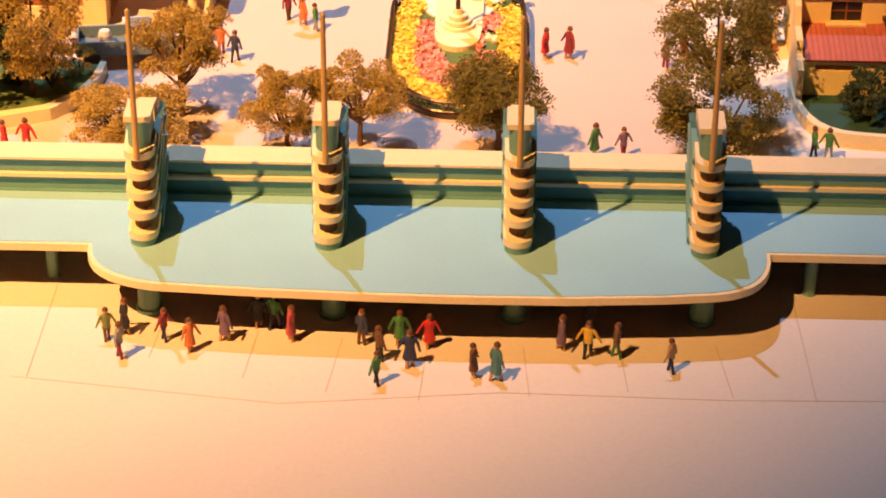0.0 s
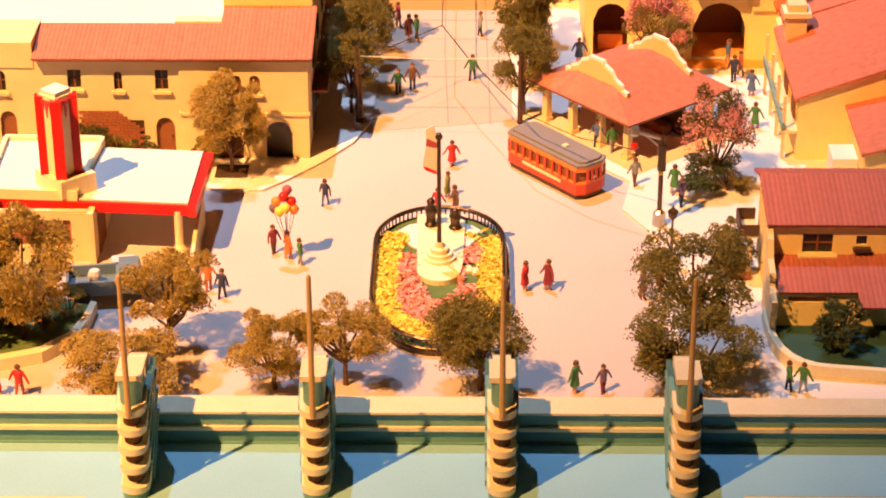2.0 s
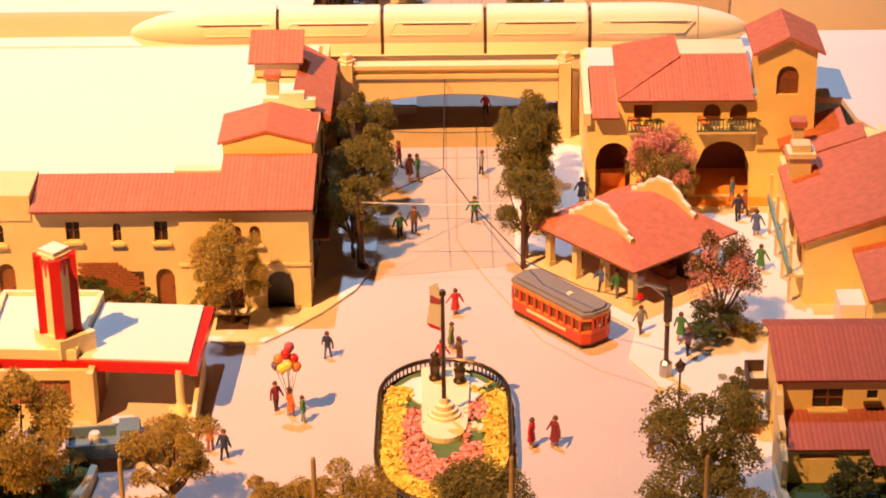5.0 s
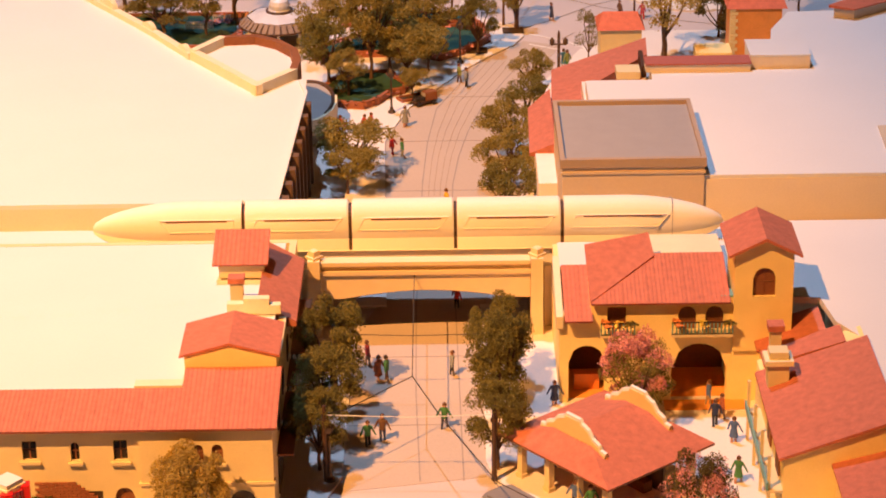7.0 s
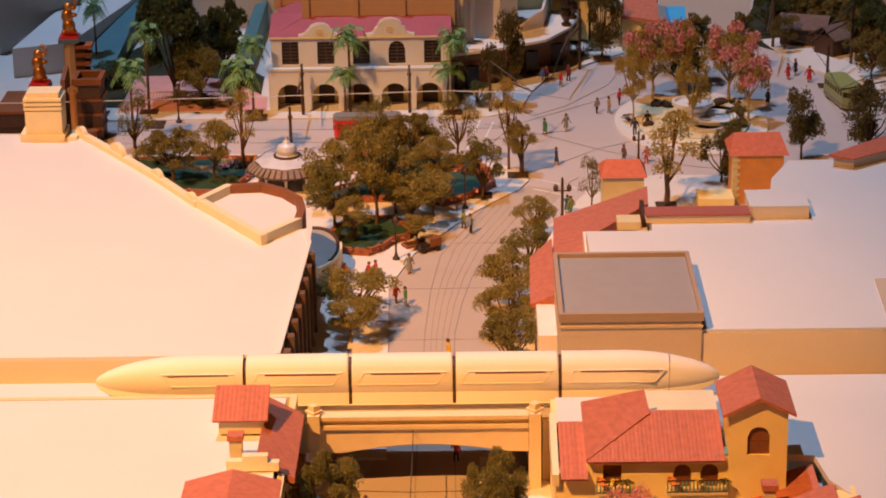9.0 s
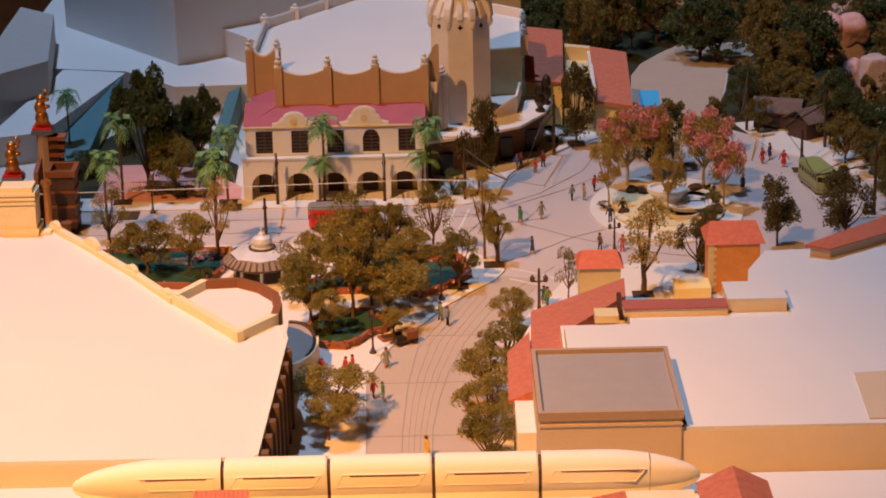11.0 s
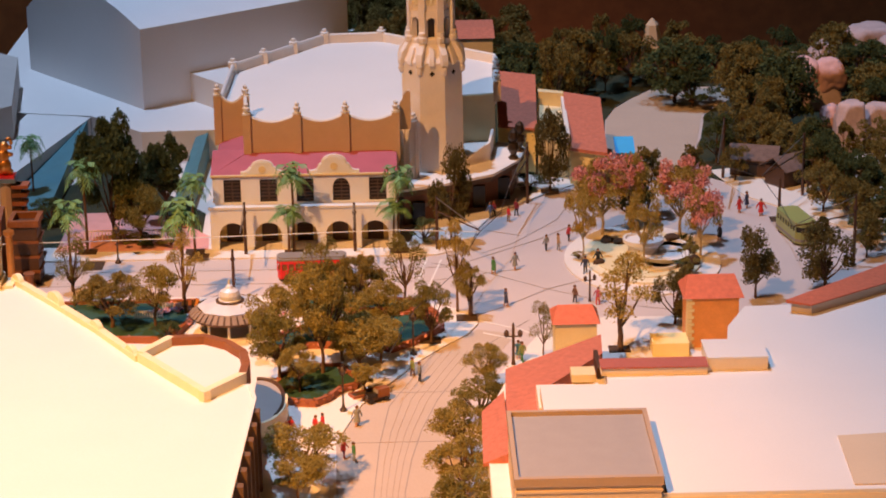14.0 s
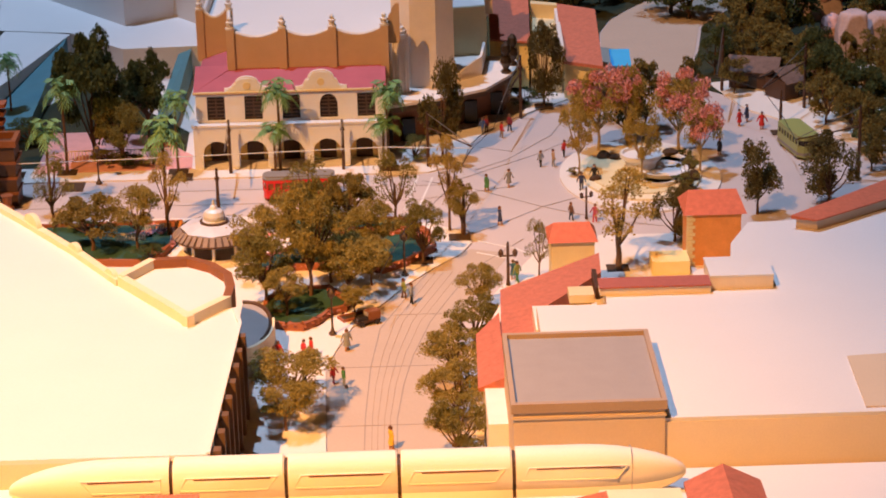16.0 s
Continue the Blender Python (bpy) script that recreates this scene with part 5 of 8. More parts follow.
def hip(bm, x0, x1, y0, y1, z0, z1, over=0.12):
    v = [bm.verts.new(p) for p in ((x0 - over, y0 - over, z0), (x1 + over, y0 - over, z0), (x1 + over, y1 + over, z0), (x0 - over, y1 + over, z0), ((x0 + x1) / 2 - 0.42 * (x1 - x0), (y0 + y1) / 2, z1), ((x0 + x1) / 2 + 0.42 * (x1 - x0), (y0 + y1) / 2, z1))]
    for f in ((0, 1, 5, 4), (1, 2, 5), (2, 3, 4, 5), (3, 0, 4), (3, 2, 1, 0)):
        bm.faces.new([v[i] for i in f])
    return bm


t1 = thing("small_tower", P(0, 0), "plain sand tower with a red hipped roof", "tower")
part("shaft", box(B(), 5.6, 7.15, 85.5, 87.0, 0.07, 2.45), SAND, t1)
part("roof", hip(B(), 5.6, 7.15, 85.5, 87.0, 2.42, 2.9), FARTILE, t1, "red hipped roof")
t2 = thing("brick_tower", P(0, 0), "orange brick tower with pale quoins and a red hipped roof", "tower")
part("shaft", box(B(), 10.95, 12.9, 88.9, 90.8, 0.07, 2.1), BRICKORANGE, t2)
q = part("quoin", box(B(), 0, 0.3, -0.03, 0.25, 0, 0.12), SAND, t2, bevel=0.01)
q.matrix_basis = P(10.88, 88.88, 0.1)
for k in range(1, 14):
    again(q, P(10.88, 88.88, 0.1 + 0.145 * k) @ Matrix.Diagonal((1.0 if k % 2 == 0 else 0.7, 1, 1, 1)))
part("roof", hip(B(), 10.85, 13.0, 88.9, 90.8, 2.1, 2.75, 0.1), FARTILE, t2, "red hipped roof")
part("side_wing", box(B(), 9.5, 10.9, 88.0, 89.2, 0.07, 0.6), OCHRE, t2)

# ---- the big white roof ----
big = thing("great_roof_block", P(0, 0), "large block with a plain white card roof and scalloped parapet", "building")
outline = [(-22.5, 67.3), (-5.42, 67.3), (-5.05, 77.2), (-5.3, 78.6), (-7.2, 78.3), (-9.3, 81.0), (-11.05, 83.95), (-13.2, 87.2), (-15.0, 89.8), (-22.5, 90.5)]
part("wall", poly(B(), outline, 0, 2.86), WALLBUFF, big)
part("roof", poly(B(), outline, 2.86, 3.0), WHITE, big, "plain white card roof")
for k in range(8):
    y = 67.6 + 1.22 * k
    part("pilaster", box(B(), -5.36 + 0.035 * k, -5.06 + 0.035 * k, y, y + 0.35, 0.07, 2.95), UMBER, big, "dark street pilaster", bevel=0.02)
    part("street_window", box(B(), -5.42 + 0.035 * k, -5.2 + 0.035 * k, y + 0.45, y + 1.1, 0.3, 2.3), DARK, big)
part("street_coping", poly(B(), [(-5.46, 67.3), (-5.34, 67.3), (-4.97, 77.2), (-5.22, 78.5), (-5.34, 78.45), (-5.09, 77.15)], 3.0, 3.06), WHITE, big, "cream street coping")
cop = [(-7.4, 78.6), (-9.3, 81.0), (-11.05, 83.95), (-13.2, 87.2), (-15.0, 89.8)]
for a, b in zip(cop[1:], cop[2:]):
    a, b = Vector((*a, 0)), Vector((*b, 0))
    n = (b - a).normalized().cross(Vector((0, 0, 1))) * 0.14
    part("coping", poly(B(), [(a - n)[:2], (b - n)[:2], (b + n)[:2], (a + n)[:2]], 3.0, 3.22), CREAM, big, "cream parapet coping", bevel=0.02)
for x, y, s in ((-9.6, 81.5, 0.35), (-11.15, 84.1, 0.4), (-13.0, 86.9, 0.6), (-14.8, 89.5, 0.4)):
    d = B()
    side(d, [(s * math.cos(radians(a)), 3.15 + s * 0.75 * math.sin(radians(a))) for a in range(0, 181, 15)], -0.1, 0.1)
    bmesh.ops.rotate(d, cent=(0, 0, 0), matrix=Matrix.Rotation(radians(32), 3, "Z"), verts=d.verts)
    bmesh.ops.translate(d, vec=(x, y, 0), verts=d.verts)
    part("scallop", d, CREAM, big, "cream scalloped parapet piece")
bay = [(-9.34, 80.95), (-6.7, 77.0), (-5.4, 78.75), (-5.34, 79.8), (-5.52, 80.9), (-6.15, 81.9), (-7.05, 82.6), (-8.4, 82.5)]
part("bay", poly(B(), bay, 0, 3.08), WHITE, big, "white bay roof")
for k, (a, b) in enumerate(zip(bay, bay[1:] + bay[:1])):
    a, b = Vector((*a, 0)), Vector((*b, 0))
    n = (b - a).normalized().cross(Vector((0, 0, 1)))
    # Rear segments take brown instead of cream: their shadow side is painted in.
    part("bay_parapet", poly(B(), [(a + n * 0.02)[:2], (b + n * 0.02)[:2], (b - n * 0.26)[:2], (a - n * 0.26)[:2]], 2.6, 3.36 + 0.005 * k), CREAM if k in (0, 1, 7) else WOOD, big)
ch = thing("roof_chimney", P(-16.2, 89.6, 3.0), "stepped cream roof ventilator block", "chimney")
part("base", box(B(), -0.95, 0.8, -0.6, 0.7, -0.4, 0.3), CREAM, ch, bevel=0.02)
part("foot", box(B(), 0.8, 1.25, -0.5, 0.5, -0.4, 0.12), CREAM, ch, bevel=0.02)
part("shaft", box(B(), -0.72, 0.72, -0.5, 0.6, 0.3, 1.2), CREAM, ch)
for k in range(3):
    part("slab_core", box(B(), -0.66, 0.66, -0.44, 0.54, 1.2 + 0.18 * k, 1.26 + 0.18 * k), BUFF, ch)
    part("slab_course", box(B(), -0.75, 0.75, -0.53, 0.63, 1.26 + 0.18 * k, 1.38 + 0.18 * k), CREAM, ch, bevel=0.02)
part("cap", box(B(), -0.64, 0.64, -0.42, 0.52, 1.74, 1.94), CREAM, ch, bevel=0.04)
mq = thing("round_marquee", P(-5.35, 82.1, 0.0), "round marquee canopy with a dark rim and a cream fascia", "canopy")
part("canopy_top", poly(B(), arc(0, 0, 0.98, -100, 95, 24, 2.12), 0.85, 0.93), SLATE, mq)
rim = B()
tube(rim, [(x, y, 0.97) for x, y in arc(0, 0, 1.0, -40, 95, 20, 2.17)], 0.075, 6)
part("rim", rim, BROWN, mq, "dark canopy rim")
part("fascia", poly(B(), arc(0, 0, 1.14, -100, 14, 18, 2.3) + arc(0, 0, 1.02, -100, 14, 18, 2.16)[::-1], 0.42, 1.0), CREAM, mq, "cream curved fascia", bevel=0.015)
part("drum", lathe(B(), [(0.62, 0.07), (0.62, 0.86)], 20, -0.3, -0.4), BROWN, mq, "dark shop front under the canopy")


# ---- the theatre ----
th = thing("theatre", P(0, 0), "ivory and peach theatre with an arcade, rose roof and octagonal tower", "theatre")
FX, FY, FW = -8.45, 102.25, 8.2
archs = [(0.37 + 1.56 * k, 1.56 + 1.56 * k, 0.0, 1.28, 1) for k in range(5)]
pts = [(FX, 0.0)]
for a, b, _, top, _ in archs:
    r = (b - a) / 2
    pts += [(FX + a, 0.0)] + [(FX + (a + b) / 2 - r * math.cos(math.pi * k / 10), top - r + r * math.sin(math.pi * k / 10)) for k in range(11)] + [(FX + b, 0.0)]
pts += [(FX + FW, 0.0), (FX + FW, 1.9), (FX, 1.9)]
part("arcade_wall", front(B(), pts, FY, FY + 0.25), FACADE, th)
part("arcade_coping", box(B(), FX - 0.06, FX + FW + 0.06, FY - 0.06, FY + 0.3, 1.9, 2.0), WHITE, th, "white terrace coping", bevel=0.015)
part("arcade_end", box(B(), FX, FX + 0.2, FY + 0.25, FY + 1.2, 0, 1.95), IVORY, th)
part("arcade_end", box(B(), FX + FW - 0.2, FX + FW, FY + 0.25, FY + 1.2, 0, 1.95), IVORY, th)
part("terrace", box(B(), FX + 0.2, FX + FW - 0.2, FY + 0.25, FY + 1.2, 1.7, 1.8), IVORY, th)
part("arcade_back", box(B(), FX + 0.2, FX + FW - 0.2, FY + 1.15, FY + 1.3, 0, 1.75), OCHRE, th)
for k in range(5):
    x = FX + 0.62 + 1.56 * k
    part("arcade_door", box(B(), x, x + 0.7, FY + 1.1, FY + 1.15, 0.07, 0.95), BROWN, th, "dark arcade door")
wins = [(0.47 + 1.6 * k, 1.23 + 1.6 * k, 0.1, 1.15, k == 3) for k in range(5)]
part("upper_wall", wall(B(), FW - 0.2, 1.35, 0.2, wins, face_front(FX + 0.1, FY + 0.85, 1.85)), FACADE, th)
for k, w in enumerate(wins):
    x0, x1 = FX + 0.1 + w[0], FX + 0.1 + w[1]
    wd = part("window", box(B(), x0, x1, FY + 0.95, FY + 0.99, 1.95, 3.0), DARK, th, "dark shuttered window")
    part("glazing_bar", box(B(), (x0 + x1) / 2 - 0.03, (x0 + x1) / 2 + 0.03, FY + 0.92, FY + 0.95, 1.95, 3.0), BROWN, wd)
    for j in range(6):
        z = 2.02 + 0.16 * j
        part("louvre", box(B(), x0, x1, FY + 0.93, FY + 0.95, z, z + 0.05), BROWN, wd)


def mission(cx, half, z, rise):
    right = [(half, 0.1), (half * 0.82, 0.12), (half * 0.66, 0.2), (half * 0.56, rise * 0.52), (half * 0.46, rise * 0.58)]
    dome = [(half * 0.46 * math.cos(radians(a)), rise * 0.62 + rise * 0.38 * math.sin(radians(a))) for a in range(15, 180, 15)]
    pts = [(-half, 0.0), (half, 0.0)] + right + dome + [(-x, h) for x, h in right[::-1]]
    return [(cx + x, z + h) for x, h in pts]


for cx, half, rise in ((FX + 2.3, 0.95, 0.62), (FX + 5.45, 1.1, 0.82)):
    g = mission(cx, half, 3.18, rise)
    m = part("gable", front(B(), g, FY + 0.82, FY + 1.0), FACADE, th, "curved mission gable")
    t = B()
    tube(t, [(x, FY + 0.91, z + 0.02) for x, z in g[2:]], 0.07, 5)
    part("gable_coping", t, WHITE, m)
    part("medallion", lathe(B(), [(0.16, 0), (0.16, 0.05)], 14), SAND, m).matrix_basis = P(cx, FY + 0.78, 3.18 + rise * 0.45) @ Matrix.Rotation(radians(-90), 4, "X")
part("roof_edge", box(B(), FX, FX + FW, FY + 0.75, FY + 0.95, 3.14, 3.22), SAND, th)
sl = B()
side(sl, [(FY + 0.8, 3.2), (FY + 2.7, 3.85), (FY + 2.7, 3.1), (FY + 0.8, 3.1)], FX + 0.02, FX + FW)
part("front_roof", sl, PINKTILE, th, "rose front roof")
sl = B()
poly(sl, [(FX + 0.02, FY + 0.8), (FX + 1.7, FY + 2.6), (FX + 1.7, 110), (FX + 0.1, 110)], 3.1, [3.2, 3.85, 3.85, 3.3])
part("side_roof", sl, PINKTILE, th, "rose side roof")
part("side_wall", box(B(), FX + 0.15, FX + 1.6, FY + 1.3, 110, 0, 3.1), IVORY, th)
main = [(-6.95, 104.85), (-0.2, 104.85), (-0.12, 107.6), (2.4, 110.8), (4.4, 111.2), (4.6, 117), (1.2, 120.2), (-1.0, 122.2), (-3.9, 122.0), (-8.2, 116.0), (-8.4, 108.2), (-7.1, 108.2)]
part("main_block", poly(B(), main, 0, 4.55), SAND, th)
part("main_roof", poly(B(), [(x * 0.995, y + 0.05) for x, y in main], 4.55, 4.6), WHITE, th, "white auditorium roof")
posts = [(-6.85, 104.8), (-4.62, 104.8), (-2.48, 104.8), (-0.25, 104.8)]


def scallop(a, b, sag, top, base=3.2, material=PEACH):
    a, b = Vector((*a, 0)), Vector((*b, 0))
    d = b - a
    n = d.normalized().cross(Vector((0, 0, 1))) * 0.09
    bm = B()
    N = 8
    for k in range(N):
        u, v = k / N, (k + 1) / N
        zu, zv = [top - sag * math.sin(math.pi * q) for q in (u, v)]
        p, q = a + d * u, a + d * v
        poly(bm, [(p + n)[:2], (q + n)[:2], (q - n)[:2], (p - n)[:2]], base, [zu, zv, zv, zu])
    bmesh.ops.remove_doubles(bm, verts=bm.verts, dist=1e-4)
    s = part("scalloped_wall", bm, material, th)
    t = B()
    tube(t, [(*(a + d * (k / N))[:2], top - sag * math.sin(math.pi * k / N) + 0.02) for k in range(N + 1)], 0.08, 5)
    part("wall_coping", t, WHITE, s)


for a, b in zip(posts, posts[1:]):
    scallop(a, b, 0.32, 5.42)
scallop((-6.9, 104.9), (-7.1, 108.0), 0.35, 5.5)
scallop((-7.1, 108.1), (-8.4, 108.3), 0.45, 5.6)
for a, b in (((-8.4, 108.3), (-8.2, 116)), ((-8.2, 116), (-3.9, 122.0)), ((-3.9, 122.0), (-1.0, 122.2)), ((-1.0, 122.2), (1.2, 120.2)), ((1.2, 120.2), (4.6, 117)), ((4.6, 117), (4.4, 111.4))):
    scallop(a, b, 0.0, 5.0, 4.0, IVORY)
finial = [(0.2, 5.5), (0.2, 5.58), (0.13, 5.6), (0.13, 5.72), (0.17, 5.74), (0.17, 5.82), (0.09, 5.86), (0.11, 5.98), (0.03, 6.06)]
for x, y in posts + [(-7.1, 108.1), (-8.4, 108.3), (-8.2, 116), (-6.8, 118), (-5.4, 120), (-3.9, 122), (-1.0, 122.2), (4.5, 111.3), (4.55, 114)]:
    low = 3.2 if y < 109 else 4.2
    top = 0.0 if y < 109 else -0.35
    if y > 115 and x < 0:
        part("pier", box(B(), x - 0.2, x + 0.2, y - 0.2, y + 0.2, 4.2, 5.1), IVORY, th, bevel=0.02)
        part("pier_cap", lathe(B(), [(0.24, 5.1), (0.24, 5.18), (0.14, 5.2), (0.12, 5.34)], 8, x, y), WHITE, th)
        continue
    part("pier", box(B(), x - 0.17, x + 0.17, y - 0.2, y + 0.14, low, 5.5 + top), PEACH, th, bevel=0.02)
    part("pier_finial", lathe(B(), [(r, z + top) for r, z in finial], 8, x, y - 0.03), WHITE, th, "white carved finial")
# tower
TX, TY, TURN = 1.42, 108.4, math.pi / 8
part("tower_shaft", lathe(B(), [(1.52, 0), (1.52, 1.2), (1.47, 7.0), (1.5, 7.1), (1.38, 7.3), (1.15, 7.85)], 8, TX, TY, TURN), IVORY, th, "ivory octagonal tower shaft")
part("tower_belfry", lathe(B(), [(0.74, 7.8), (0.74, 10.4)], 8, TX, TY, TURN), DARK, th, "dark belfry interior")
part("tower_drum", lathe(B(), [(1.0, 9.35), (1.0, 10.5), (0.8, 10.6)], 8, TX, TY, TURN), IVORY, th, "carved belfry drum")
part("belfry_sill", lathe(B(), [(1.12, 7.8), (1.1, 8.1), (0.98, 8.16)], 8, TX, TY, TURN), IVORY, th)
part("tower_lantern", lathe(B(), [(0.62, 10.6), (0.58, 12.5), (0.3, 12.9), (0.06, 14.3)], 8, TX, TY, TURN), SAND, th)
for k in range(8):
    a = radians(45 * k + 22.5)
    u, v = math.cos(a), math.sin(a)
    bt = B()
    pts = [(TX + r * u - q * v, TY + r * v + q * u) for r, q in ((0.75, -0.15), (1.12, -0.15), (1.12, 0.15), (0.75, 0.15))]
    poly(bt, pts, 7.8, 10.2)
    b1 = part("belfry_buttress", bt, IVORY, th, bevel=0.03)
    part("buttress_base", lathe(B(), [(0.2, 7.95), (0.24, 8.02), (0.24, 8.2), (0.19, 8.26), (0.19, 8.42), (0.16, 8.46)], 8, TX + 1.04 * u, TY + 1.04 * v), IVORY, b1)
    part("buttress_cap", lathe(B(), [(0.18, 10.2), (0.2, 10.32), (0.12, 10.4), (0.14, 10.6), (0.02, 10.75)], 8, TX + 0.98 * u, TY + 0.98 * v), WHITE, b1)
    sc = B()
    side(sc, [(0.9, 8.3), (1.12, 8.25), (1.2, 7.95), (1.36, 7.72), (1.52, 7.5), (1.6, 7.2), (1.62, 6.98), (1.5, 6.86), (1.4, 7.0), (1.0, 7.5)], -0.17, 0.17)
    bmesh.ops.transform(sc, matrix=Matrix.Translation((TX, TY, 0)) @ Matrix.Rotation(a - math.pi / 2, 4, "Z"), verts=sc.verts)
    part("console", sc, IVORY, b1, "ivory carved scroll console", bevel=0.04)
    part("console_drop", lathe(B(), [(0.03, 6.5), (0.13, 6.6), (0.15, 6.8), (0.09, 6.98)], 8, TX + 1.48 * u, TY + 1.48 * v), IVORY, b1)
    part("lantern_column", lathe(B(), [(0.1, 10.5), (0.08, 12.4), (0.12, 12.45), (0.02, 12.8)], 8, TX + 0.72 * u, TY + 0.72 * v), SAND, b1)
    turn = Matrix.Translation((TX, TY, 0)) @ Matrix.Rotation(radians(45 * k), 4, "Z")
    wr = Matrix.Rotation(radians(90), 4, "Z")
    arch = wall(B(), 0.8, 1.3, 0.14, [(0.18, 0.62, 0.0, 1.0, 1)], turn @ Matrix.Translation((1.0, -0.4, 8.1)) @ wr)
    part("belfry_arch", arch, IVORY, th, "arched belfry opening")
    op = B()
    for da in range(0, 360, 45):
        lathe(op, [(0.06, -0.03), (0.09, 0.0), (0.06, 0.03)], 6, 0.15 * math.cos(radians(da)), 0.2 * math.sin(radians(da)))
    lathe(op, [(0.09, -0.03), (0.12, 0.02), (0.04, 0.05)], 8)
    bmesh.ops.transform(op, matrix=turn @ Matrix.Translation((0.94, 0, 9.85)) @ Matrix.Rotation(radians(90), 4, "Y"), verts=op.verts)
    part("carved_panel", op, CREAM, th, "carved relief panel")
    op = B()
    box(op, 1.34, 1.385, -0.045, 0.045, 6.5, 6.72)
    box(op, 1.34, 1.384, -0.11, 0.11, 6.565, 6.655)
    bmesh.ops.transform(op, matrix=turn, verts=op.verts)
    part("quatrefoil", op, DARK, th)
    ap = B()
    side(ap, [(1.36, 6.95), (1.5, 6.98), (1.42, 7.3), (1.2, 7.78), (1.1, 7.7), (1.3, 7.1)], -0.13, 0.13)
    bmesh.ops.transform(ap, matrix=turn @ Matrix.Rotation(-math.pi / 2, 4, "Z"), verts=ap.verts)
    part("shoulder_scroll", ap, IVORY, th, "ivory shoulder scroll", bevel=0.03)
part("tower_ring", lathe(B(), [(1.05, 9.95), (1.14, 10.0), (1.14, 10.12), (1.0, 10.18)], 8, TX, TY, TURN), WHITE, th)
turret = part("stair_turret", lathe(B(), [(0.37, 2.0), (0.37, 4.5), (0.42, 4.52), (0.42, 4.68), (0.36, 4.7), (0.36, 4.82), (0.28, 4.84), (0.28, 4.98), (0.18, 5.0), (0.12, 5.14)], 8, 0.34, 106.4), IVORY, th, "ivory stepped turret")
for k in range(8):
    a = radians(45 * k)
    part("turret_rib", lathe(B(), [(0.07, 2.0), (0.07, 4.4), (0.03, 4.5)], 6, 0.34 + 0.36 * math.cos(a), 106.4 + 0.36 * math.sin(a)), IVORY, turret)
part("side_volute", front(B(), [(-0.1, 4.6), (-0.1, 5.6), (-0.04, 5.84), (0.06, 5.95), (0.1, 6.15), (0.26, 6.36), (0.42, 6.34), (0.42, 4.6)], 105.1, 105.32), PEACH, th, "curved volute beside the tower", bevel=0.03)
# entrance canopy, annexes
part("entrance_canopy", poly(B(), [(-0.25, 104.3), (1.72, 105.1), (4.13, 106.6), (5.38, 108.8), (5.82, 110.4), (5.6, 111.8), (2.6, 112.0), (-0.2, 105.4)], 1.88, 2.0), IVORY, th, "pale entrance canopy")
part("canopy_soffit", poly(B(), [(-0.2, 104.4), (1.7, 105.2), (4.05, 106.7), (5.28, 108.85), (5.7, 110.4), (5.5, 111.7), (2.6, 111.9), (-0.15, 105.4)], 1.62, 1.88), UMBER, th, "dark brown canopy fascia")
part("entrance_wall", poly(B(), [(0.0, 105.2), (1.5, 106.1), (3.6, 108.2), (5.1, 109.6), (5.4, 111.4), (2.6, 111.8)], 0.07, 1.62), WOOD, th, "dark red-brown entrance wall")
for x, y in ((0.7, 105.3), (2.2, 106.4), (3.5, 107.7), (4.7, 108.95)):
    part("entrance_door", box(B(), x - 0.28, x + 0.28, y - 0.02, y + 0.3, 0.07, 1.1), DARK, th, "dark entrance door")
part("canopy_block", poly(B(), [(2.7, 107.6), (4.05, 108.75), (4.3, 111.0), (2.6, 111.0)], 2.0, 2.3), IVORY, th)
part("canopy_parapet", poly(B(), [(2.95, 107.75), (4.07, 108.7), (4.32, 111.0), (4.2, 111.05), (3.96, 108.8), (2.92, 107.9)], 2.3, [2.35, 2.9, 2.9, 2.9, 2.85, 2.35]), IVORY, th, "rising canopy parapet")
for x, y in ((5.15, 109.0), (5.5, 110.3)):
    part("entrance_urn", lathe(B(), [(0.22, 2.0), (0.24, 2.1), (0.12, 2.2), (0.28, 2.5), (0.22, 2.75), (0.1, 2.8), (0.24, 3.0), (0.2, 3.3), (0.05, 3.45)], 10, x, y), METAL, th, "dark bronze urn lantern")
an = thing("ochre_annex", P(0, 0), "ochre annex wing with red shed roofs beside the theatre", "building")
part("body", poly(B(), [(4.65, 113.6), (6.4, 112.9), (6.8, 121), (4.9, 122)], 0, 2.4), OCHRE, an)
sl = B()
poly(sl, [(4.6, 113.4), (6.45, 112.7), (6.85, 121.3), (4.9, 122.3)], 2.3, [2.4, 2.4, 2.9, 2.9])
part("roof", sl, TILEB, an, "red shed roof")
part("window", box(B(), 5.1, 5.8, 113.15, 113.3, 1.55, 1.95), DARK, an)
part("gap_wall", poly(B(), [(6.5, 112.6), (7.9, 112.0), (8.1, 119), (6.85, 119.6)], 0, 1.9), SAND, an)
part("gap_rim", poly(B(), [(6.85, 119.0), (8.1, 118.5), (8.12, 119), (6.87, 119.6)], 1.9, 2.6), SAND, an)
part("gap_side", poly(B(), [(7.75, 111.6), (7.95, 111.5), (8.15, 118.7), (7.98, 118.8)], 1.9, 2.45), WHITE, an)
part("body", poly(B(), [(7.95, 111.2), (9.5, 110.2), (9.7, 117), (8.1, 118.2)], 0, 1.85), OCHRE, an)
sl = B()
poly(sl, [(7.85, 110.9), (9.6, 109.8), (9.85, 117.2), (8.1, 118.5)], 1.8, [1.95, 1.95, 2.7, 2.7])
part("roof", sl, TILEB, an, "red shed roof")
